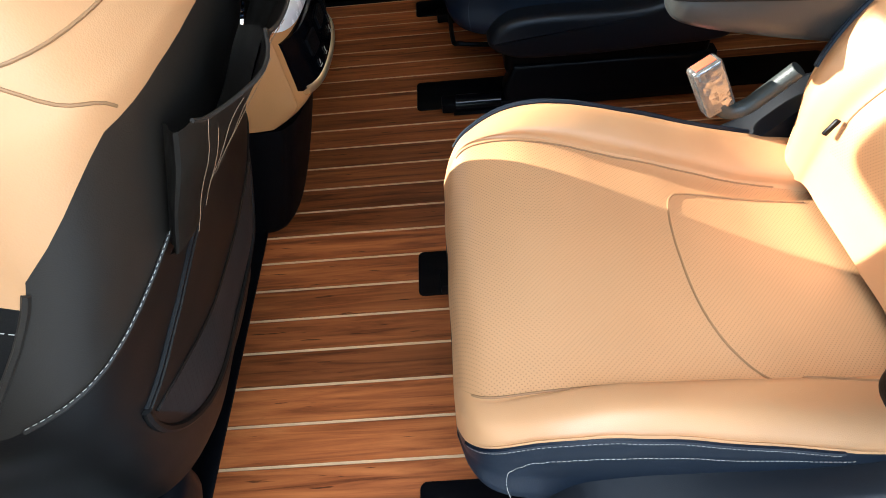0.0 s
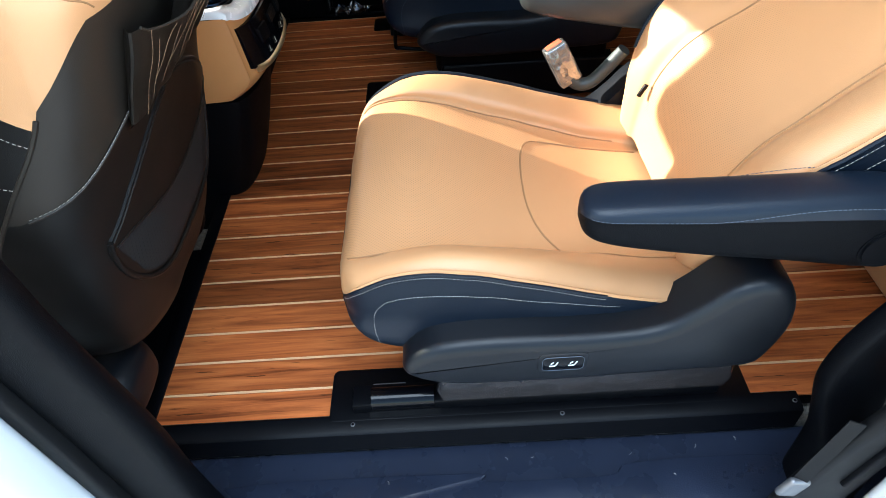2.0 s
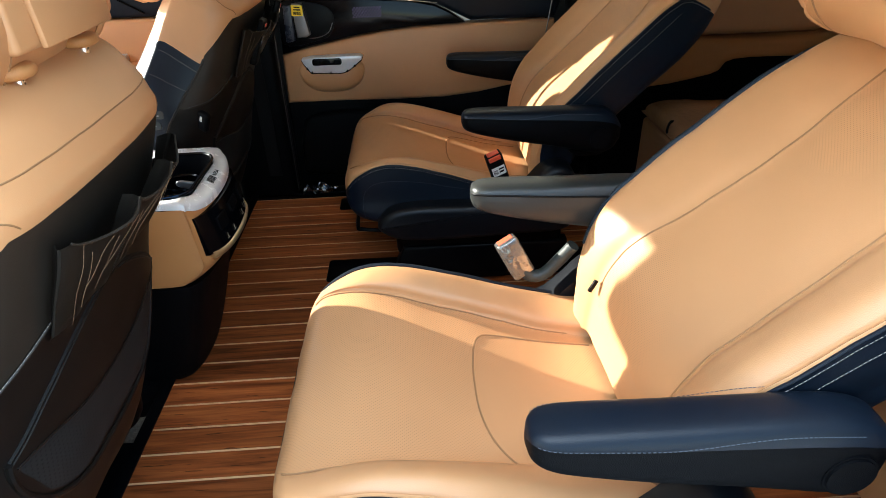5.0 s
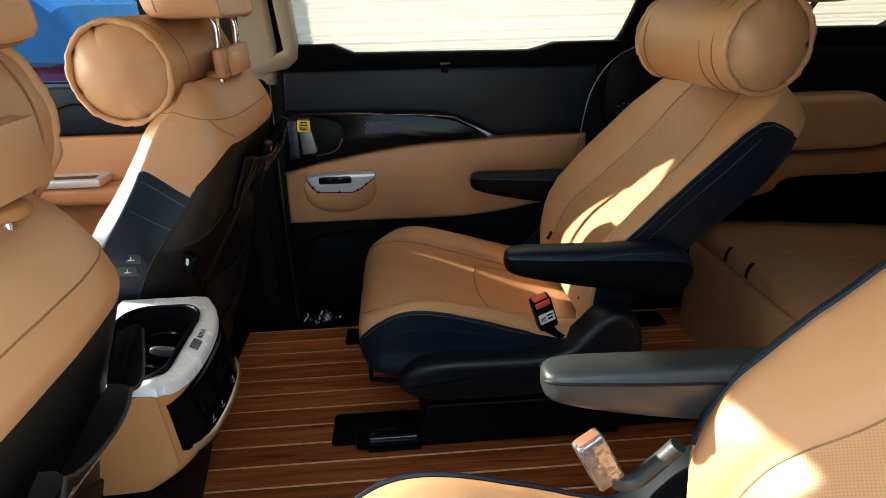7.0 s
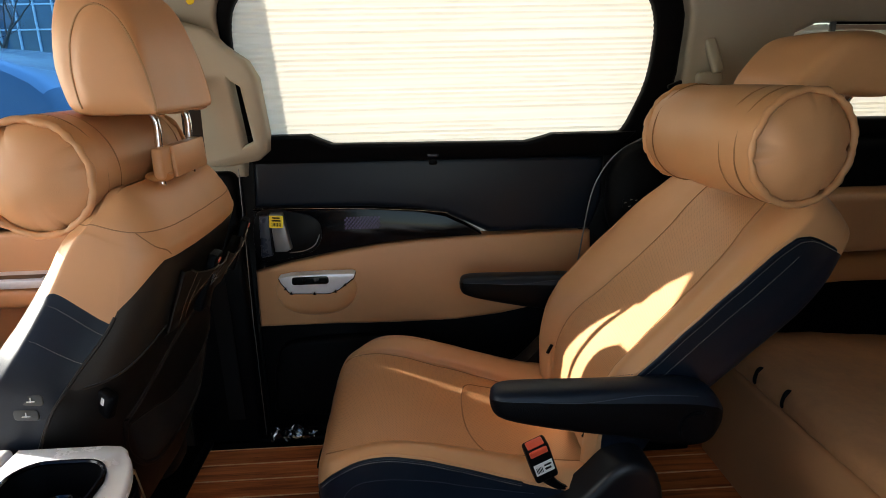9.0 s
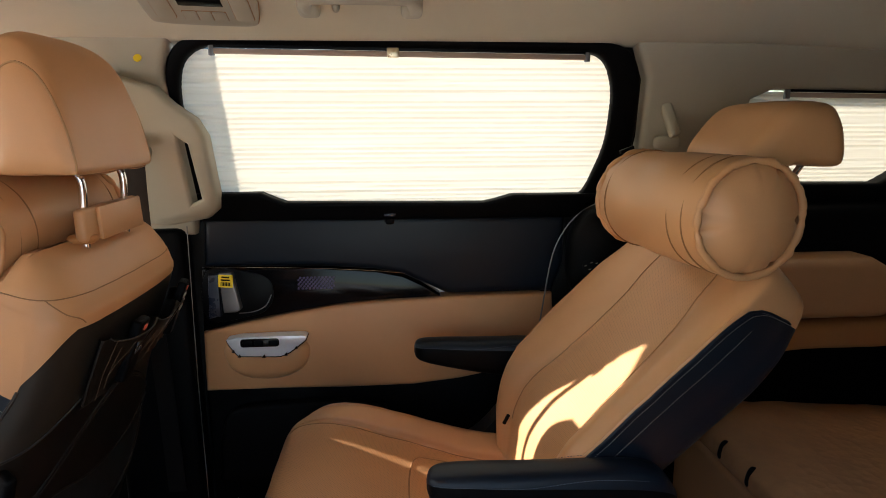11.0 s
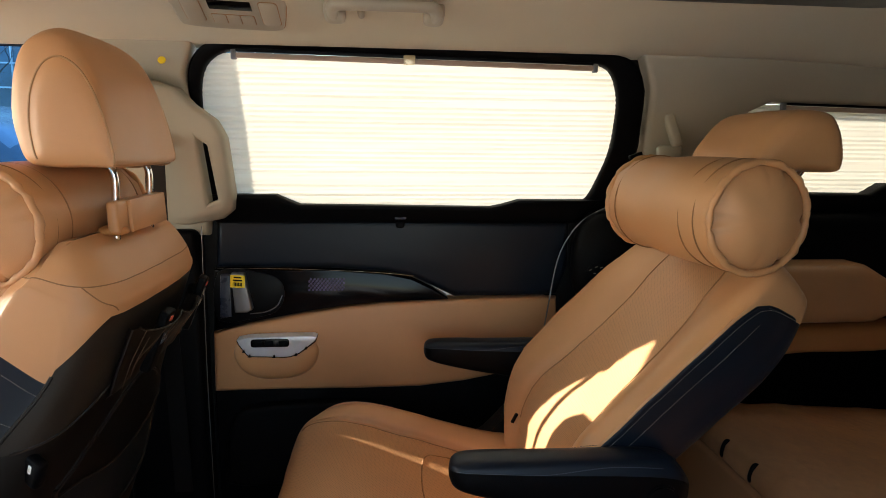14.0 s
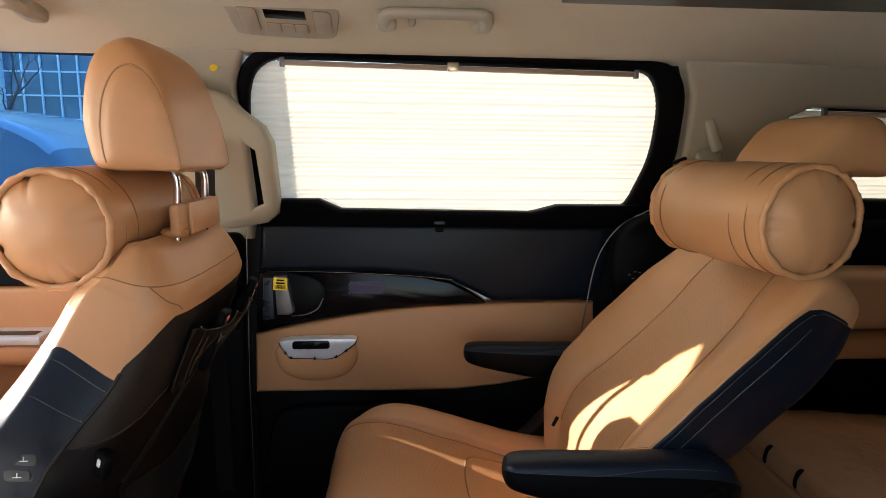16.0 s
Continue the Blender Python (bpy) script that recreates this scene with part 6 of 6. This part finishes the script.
    if not driver:
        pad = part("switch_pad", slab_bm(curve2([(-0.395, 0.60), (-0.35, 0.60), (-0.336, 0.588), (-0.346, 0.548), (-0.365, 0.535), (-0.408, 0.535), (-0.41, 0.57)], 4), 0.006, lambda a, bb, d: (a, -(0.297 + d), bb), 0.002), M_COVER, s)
        bm = bmesh.new()
        for x, z in ((-0.364, 0.579), (-0.376, 0.553)):
            tilt_b = pose(x, -0.303, z, 0, 4, 0)
            # Slate outline slabs put the light caught by the button edges into colour.
            part("button_outline", turned(slab_bm(rounded(-0.0215, -0.012, 0.0215, 0.012, 0.008), 0.003, lambda a, bb, d: (a, 0.002 - d, bb), 0.001), tilt_b), M_STITCHD, pad)
            part("button", turned(slab_bm(rounded(-0.0195, -0.0103, 0.0195, 0.0103, 0.007), 0.006, lambda a, bb, d: (a, 0.002 - d, bb), 0.002, 3), tilt_b), M_DARK_SUNLIT, pad)
            tube_bm([(x - 0.006, -0.3075, z - 0.002), (x + 0.007, -0.3075, z - 0.002)], 0.0009, 5, bm=bm)
            tube_bm([(x, -0.3075, z - 0.003), (x + 0.001, -0.3075, z + 0.005)], 0.0009, 5, bm=bm)
        tagged(part("printed_symbols", bm, M_WHITE, pad), kind="stuff")
        lv = part("recline_lever", turned(box_bm((-0.022, -0.010, -0.026), (0.018, 0.010, 0.026), 0.008, 3), pose(-0.268, -0.270, 0.548, 0, 24, -30)), M_PLAS, s)
        part("light_button", turned(box_bm((-0.004, -0.016, -0.008), (0.004, 0.0, 0.008), 0.002, 2), pose(-0.262, -0.268, 0.556, 0, 24, -30)), M_WHITE, lv)
    return s


front_seat(0.258, 1, "tan leather driver's seat with a dark protective back cover", True)
front_seat(1.266, -1, "tan leather front passenger seat with a dark protective back cover", False)
neck_pillow((-0.336, 1.235, 0.914), 0.35, 0.098, "tan leather neck roll strapped before the passenger headrest rods", -4)
neck_pillow((-0.272, 0.30, 0.928), 0.37, 0.106, "tan leather neck roll strapped before the driver headrest rods", 4)

# two remote controls in the passenger seat's pocket
for k, (y, x, z) in enumerate(((1.19, -0.142, 0.700), (1.40, -0.138, 0.715))):
    r = thing("remote_control", "black remote control with a red button in the seat pocket", "remote control", (x, y, z), "remote controls")
    r.rotation_euler = (0, radians(22), radians(8 * k))
    part("case", box_bm((-0.009, -0.021, -0.07), (0.009, 0.021, 0.05), 0.005, 3), M_PLAS, r)
    part("red_button", box_bm((0.007, -0.006, 0.032), (0.0115, 0.006, 0.042), 0.002), M_RED, r)
    for i in range(3):
        for j in range(2):
            part("button", box_bm((0.007, -0.013 + j * 0.015, 0.016 - i * 0.014), (0.0112, -0.002 + j * 0.015, 0.025 - i * 0.014), 0.0015), M_PILLAR if k else M_SILL, r)

# ---- centre console ----
con = thing("centre_console", "tan and black centre console with a silver-trimmed cup holder", "console", (0, 0.80, 0))


def con_ring(xr, w):
    """The console's plan: straight sides and a bowed rear end at xr."""
    half = [(xr, 0.0), (xr - 0.004, w * 0.45), (xr - 0.014, w * 0.75), (xr - 0.030, w * 0.92), (xr - 0.065, w), (-0.5, w), (-1.1, w), (-1.1, 0.0)]
    return half + [(x, -y) for x, y in reversed(half[1:-1])]


def con_loft(stations, cap0, cap1):
    return Loft([[(x, y, z) for x, y in con_ring(xr, w)] for z, xr, w in stations], 4, 4, lambda g, k: "a", cap0, cap1)


part("lower_body", con_loft([(-0.04, -0.36, 0.11), (0.0, -0.315, 0.126), (0.04, -0.295, 0.132), (0.12, -0.268, 0.14), (0.20, -0.245, 0.147), (0.288, -0.222, 0.152)], "a", "a").bm("a"), M_PLAS, con, "black plastic lower body")
tan_bm = con_loft([(0.292, -0.236, 0.154), (0.312, -0.208, 0.155), (0.335, -0.188, 0.156), (0.36, -0.187, 0.156), (0.41, -0.191, 0.156), (0.452, -0.194, 0.155), (0.478, -0.198, 0.1535)], "a", None).bm("a")
for v in tan_bm.verts:
    v.co.z -= max(0.0, v.co.x + 0.236) * 0.62 * max(0.0, (v.co.z - 0.43) / 0.048)
part("tan_body", tan_bm, M_TANPL, con, "tan soft upper body")


def slope(x):
    return max(0.0, x + 0.236) * 0.62


plan = [(p.x, p.y) for p in catmull([Vector((x, y, 0)) for x, y in con_ring(-0.192, 0.155)], 4, True)[0] if p.x > -0.26]
turn_at = next(i for i, p in enumerate(plan) if p[1] < 0)
plan = plan[:turn_at] + [(-0.398, 0.155), (-0.398, -0.155)] + plan[turn_at:]
WELL = rounded(-0.368, -0.135, -0.226, 0.112, 0.045, 7)
part("top_plate", slab_bm(plan, 0.016, lambda a, b, d: (a, b, 0.480 + d - slope(a)), 0.006, 3, [WELL]), M_PLATE, con, "silver top trim under wrinkled clear film")
well = bmesh.new()
a = [well.verts.new((x, y, 0.4945)) for x, y in WELL]
b2 = [well.verts.new((-0.297 + (x + 0.297) * 0.9, -0.0115 + (y + 0.0115) * 0.9, 0.405)) for x, y in WELL]
for k in range(len(WELL)):
    well.faces.new((a[k], a[(k + 1) % len(WELL)], b2[(k + 1) % len(WELL)], b2[k]))
well.faces.new(b2)
cupw = part("cup_well", well, M_PLAS, con, "black cup holder well")
part("well_rim", tube_bm([(x, y, 0.496) for x, y in WELL], 0.0035, 6, True), M_GLOSS, cupw)
for y in (-0.068, 0.045):
    part("cup_ring", tube_bm([(-0.297 + 0.044 * math.cos(w), y + 0.044 * math.sin(w), 0.452) for w in [2 * math.pi * k / 32 for k in range(32)]], 0.004, 6, True), M_GLOSS, cupw)
for y, yaw in ((-0.01, 14),):
    part("cup_grip", turned(puff_bm((0.026, 0.005, 0.009), (0.7, 0.7), 20, 12), pose(-0.262, y, 0.470, 0, 18, yaw)), M_LEVER, cupw)
part("lid", box_bm((-1.08, -0.153, 0.472), (-0.402, 0.153, 0.500), 0.008, 3), M_PLATE, con, "silver-white console lid")


def on_face(a, b, d):
    """The bowed, slightly overhanging rear face; a across, b up, d outwards."""
    u = abs(a) / 0.155
    return Vector((-0.194 - 0.020 * u * u - 0.03 * u ** 6 + (0.045 - b) * 0.16 + d, a, 0.400 + b))


def face_plate(a0, a1, b0, b1, d, n=14):
    bm = bmesh.new()
    rows = [[bm.verts.new(on_face(a0 + (a1 - a0) * i / n, b, dd)) for i in range(n + 1)] for b, dd in ((b0, 0), (b0, d), (b1, d), (b1, 0))]
    for r0, r1 in zip(rows, rows[1:]):
        for i in range(n):
            bm.faces.new((r0[i], r0[i + 1], r1[i + 1], r1[i]))
    for e in (0, n):
        bm.faces.new([r[e] for r in rows])
    return bm


face = part("face_panel", face_plate(-0.140, 0.136, -0.040, 0.050, 0.010), M_GLOSS, con, "piano black rear control panel")
rim = [(-0.132, -0.044), (-0.10, -0.047), (0.0, -0.049), (0.10, -0.047), (0.134, -0.038), (0.142, -0.012), (0.142, 0.050)]
rim = [on_face(p.x, p.y, 0.005) for p in catmull([Vector((x, y, 0)) for x, y in rim], 6)[0]]
part("face_border", tube_bm(rim, 0.0085, 10), M_GOLD, con, "champagne metal border")
for y, z, w, h in ((-0.075, 0.012, 0.04, 0.03), (0.075, 0.012, 0.04, 0.03), (0.0, 0.018, 0.05, 0.022)):
    part("socket", face_plate(y - w / 2, y + w / 2, z - h / 2, z + h / 2, 0.0145, 6), M_PLAS, face)
for y in (-0.085, -0.045, 0.03, 0.07):
    bm = tube_bm([on_face(y, -0.030, 0.0122), on_face(y + 0.010, -0.030, 0.0122)], 0.0009, 5)
    tube_bm([on_face(y + 0.004, -0.026, 0.0122), on_face(y + 0.007, -0.019, 0.0122)], 0.0008, 5, bm=bm)
    part("printed_symbol", bm, M_PILLAR, face)
# paper label with bars and a short code on the sloping trim
LAB = pose(-0.209, 0.012, 0.4972 - slope(-0.209), 0, 31.8, 0)
lab = part("paper_label", turned(box_bm((-0.011, -0.040, -0.0005), (0.011, 0.036, 0.0006)), LAB), M_PLATE, con, "small printed label")
bm = bmesh.new()
for i in range(11):
    box_bm((-0.008, -0.036 + i * 0.0028, 0.0007), (0.008, -0.0348 + i * 0.0028 + 0.0005 * (i % 2), 0.0011), 0, 1, bm)
part("printed_bars", turned(bm, LAB), M_BLACK, lab)
words("K05A", 0.013, LAB @ pose(0, 0.014, 0.0012, 0, 0, 90), M_BLACK, lab)

# ---- third row bench ----
third = thing("third_row_bench", "tan leather third row bench with ribbed cushion", "bench seat", (0, 0.84, 0))
rings = []
for x, zt, zb, w in ((1.066, 0.336, 0.318, 0.70), (1.072, 0.354, 0.312, 0.715), (1.10, 0.368, 0.31, 0.72), (1.2, 0.375, 0.30, 0.72), (1.4, 0.36, 0.25, 0.72), (1.65, 0.34, 0.20, 0.72), (1.75, 0.32, 0.20, 0.70)):
    half = [(0, zt), (w * 0.5, zt), (w * 0.9, zt), (w * 0.975, zt * 0.8 + zb * 0.2), (w, zt * 0.6 + zb * 0.4), (w, zt * 0.2 + zb * 0.8), (w * 0.98, zb), (0, zb)]
    rings.append([(x, y, z) for y, z in mirrored(half)])
l = Loft(rings, 6, 6, lambda g, k: "a", "a", "a", 0.004)
part("cushion", l.bm("a"), M_QUILT, third, "tan leather cushion")
rings = []
for x, z, th, w in ((1.72, 0.28, 0.12, 0.69), (1.80, 0.45, 0.15, 0.71), (1.87, 0.62, 0.14, 0.71), (1.93, 0.76, 0.11, 0.68), (1.95, 0.80, 0.05, 0.62)):
    half = [(0, 0), (w * 0.6, 0), (w * 0.95, 0.005), (w, th * 0.5), (w * 0.95, th), (0, th)]
    rings.append([(x + n, y, z) for y, n in mirrored(half)])
l = Loft(rings, 5, 6, lambda g, k: "a", "a", "a", 0.003)
part("backrest", l.bm("a"), M_TAN, third)
part("base", box_bm((1.12, -0.66, 0.0), (1.75, 0.66, 0.21), 0.02), M_PLAS, third)
part("front_panel", box_bm((1.058, -0.70, 0.005), (1.10, 0.70, 0.311), 0.012, 4), M_TAN, third, "smooth tan front panel")
part("gap", box_bm((1.074, -0.69, 0.300), (1.12, 0.69, 0.324), 0.002), M_PLAS, third)
for y in (0.39, 0.50):
    part("strap_slot", turned(puff_bm((0.012, 0.006, 0.024), (0.8, 0.8), 14, 10), pose(1.074, y, 0.342, 0, 12, 0)), M_BLACK, third)

# ---- what stands outside the front passenger window ----
M_CARRED = material("red car paint", (0.42, 0.012, 0.02), 0.25, 0, 0.05, 3, coat=0.8)
M_CARGREY = material("silver car paint", (0.42, 0.44, 0.46), 0.25, 0.3, 0.05, 3, coat=0.8)
M_CARGLASS = material("car window glass", (0.16, 0.18, 0.20), 0.06, 0, 0.05, 3, coat=0.5)
M_WALL = material("pale rendered wall", (0.62, 0.60, 0.56), 0.85, 0, 0.12, 0.6, 0.4, 30)
M_BGLASS = material("office window glass", (0.10, 0.15, 0.20), 0.08, 0, 0.3, 0.8, spec=0.8)
M_BARK = material("grey bark", (0.09, 0.07, 0.055), 0.9, 0, 0.3, 8, 0.6, 30)


def parked_car(at, yaw, paint, roof_colour, label):
    """A hatchback: body, glasshouse, wheels, lamps."""
    c = thing("parked_car", label, "car", at, "parked cars")
    c.rotation_euler = (0, 0, radians(yaw))
    st = [(-2.15, 0.35, 0.62, 0.70), (-2.05, 0.25, 0.74, 0.80), (-1.2, 0.22, 0.92, 0.88), (-0.2, 0.22, 0.98, 0.90), (1.2, 0.22, 1.02, 0.90), (1.95, 0.26, 1.02, 0.86), (2.08, 0.36, 0.92, 0.78)]
    rings = []
    for x, zb, zt, w in st:
        half = [(0, zt), (w * 0.7, zt), (w * 0.93, zt - 0.04), (w, zt - 0.28), (w * 0.98, zb + 0.08), (w * 0.85, zb), (0, zb)]
        rings.append([(x, y, z) for y, z in mirrored(half)])
    part("body", Loft(rings, 4, 5, lambda g, k: "a", "a", "a").bm("a"), paint, c)
    st = [(-1.05, 0.93, 0.95, 0.80, 0.80), (-0.45, 0.95, 1.34, 0.84, 0.66), (0.2, 0.98, 1.47, 0.85, 0.64), (1.2, 1.0, 1.45, 0.85, 0.62), (1.72, 1.0, 1.30, 0.82, 0.62), (1.98, 1.0, 1.03, 0.78, 0.76)]
    rings = []
    for x, zb, zt, w, wt in st:
        half = [(0, zt), (wt * 0.7, zt), (wt, zt - 0.03), (w * 0.5 + wt * 0.5, (zt + zb) / 2), (w, zb), (0, zb - 0.03)]
        rings.append([(x, y, z) for y, z in mirrored(half)])
    g = Loft(rings, 4, 5, lambda sg, k: "roof" if sg in (0, 1, 8, 9) and 0.8 < k < 4.2 else "glass" if sg in (2, 3, 6, 7) or k <= 0.8 or k >= 4.2 else "roof", None, None)
    part("roof", g.bm("roof"), roof_colour, c)
    part("window", g.bm("glass"), M_CARGLASS, c)
    for sy in (-1, 1):
        for x0, x1 in ((-0.80, -0.35), (0.28, 0.36), (1.30, 1.72)):
            za, zc = (0.97, 1.30) if x0 < 0 else (1.0, 1.42 if x0 < 1 else 1.28)
            part("window_post", tube_bm([(x0 if x0 < 0 else x1, sy * 0.852, za), (x1 if x0 < 0 else x0, sy * 0.665, zc)], 0.03, 8), roof_colour, c)
    for x in (-1.35, 1.35):
        for sy in (-1, 1):
            t = part("wheel", disc_bm((x, sy * 0.80, 0.31), (0, sy, 0), 0.31, 0.2, 0.03, 28), M_RUBBER, c)
            part("rim", disc_bm((x, sy * 0.865, 0.31), (0, sy, 0), 0.2, 0.1, 0.02, 24), M_SILVER, t)
    for sy in (-1, 1):
        part("tail_lamp", turned(puff_bm((0.05, 0.14, 0.10), (0.5, 0.5), 16, 10), pose(2.02, sy * 0.66, 0.86)), M_RED, c)
        part("headlamp", turned(puff_bm((0.08, 0.16, 0.07), (0.5, 0.5), 16, 10), pose(-2.02, sy * 0.58, 0.66)), M_SILVER, c)
    return c


# Silver roof and posts put the sky's reflection into the red car's colour.
parked_car((-3.75, 4.25, -0.46), 0, M_CARRED, M_CARGREY, "red hatchback parked beside the van, its roof silvered for reflected sky").scale = (1.15, 1.15, 1.2)
parked_car((-4.6, 7.6, -0.46), 6, M_CARGREY, M_CARGREY, "silver car parked behind the red one")

bld = thing("building", "pale building with large white-framed gridded windows", "building", (-12.0, 16.0, -0.46))
part("wall", box_bm((-14, 0, 0), (14, 0.4, 1.6)), M_WALL, bld)
part("wall", box_bm((-14, 0, 5.0), (14, 0.4, 8.0)), M_WALL, bld)
part("roof_edge", box_bm((-14.2, -0.3, 8.0), (14.2, 0.6, 8.25), 0.03), M_WALL, bld)
for k in range(7):
    x = -14 + 4.0 * k
    part("column", box_bm((x, -0.08, 1.6), (x + 0.45, 0.4, 5.0), 0.02), M_WHITE, bld)
    if k < 6:
        w = part("window", box_bm((x + 0.45, 0.22, 1.6), (x + 4.0, 0.24, 5.0)), M_BGLASS, bld)
        for i in range(1, 8):
            part("glazing_bar", box_bm((x + 0.45 + i * 0.444 - 0.018, 0.17, 1.6), (x + 0.45 + i * 0.444 + 0.018, 0.23, 5.0)), M_WHITE, w)
        for z in (1.62, 2.2, 2.78, 3.36, 3.94, 4.52):
            part("glazing_bar", box_bm((x + 0.45, 0.16, z - 0.018), (x + 4.0, 0.225, z + 0.018)), M_WHITE, w)

# Added tree, standing in for branches reflected in the building's glass.
tree = thing("bare_tree", "bare winter tree with thin grey branches, added for branches reflected in the windows", "tree", (-8.3, 13.2, -0.46))
rng = random.Random(4)


def limb(p, d, length, r, depth, bm):
    pts, rad = [p.copy()], [r]
    for i in range(4):
        d = (d + Vector((rng.uniform(-0.25, 0.25), rng.uniform(-0.25, 0.25), rng.uniform(-0.12, 0.2)))).normalized()
        p = p + d * length / 4
        pts.append(p.copy())
        rad.append(r * (1 - 0.13 * (i + 1)))
    tube_bm(pts, rad, 6, bm=bm)
    if depth:
        for i in range(3):
            e = (d + Vector((rng.uniform(-0.9, 0.9), rng.uniform(-0.9, 0.9), rng.uniform(-0.35, 0.5)))).normalized()
            limb(pts[2 + i % 3], e, length * 0.72, rad[3] * 0.6, depth - 1, bm)


bm = tube_bm([(0, 0, 0), (0.05, 0, 0.8), (0.0, 0.05, 1.7)], [0.16, 0.12, 0.10], 10)
part("trunk", bm, M_BARK, tree)
for k in range(5):
    bm = bmesh.new()
    limb(Vector((0, 0.05, 1.5 + 0.05 * k)), Vector((math.cos(k * 1.26), math.sin(k * 1.26) * 0.6, 0.7)).normalized(), 1.5, 0.055, 4, bm)
    part("branch", bm, M_BARK, tree)

floor_pieces()
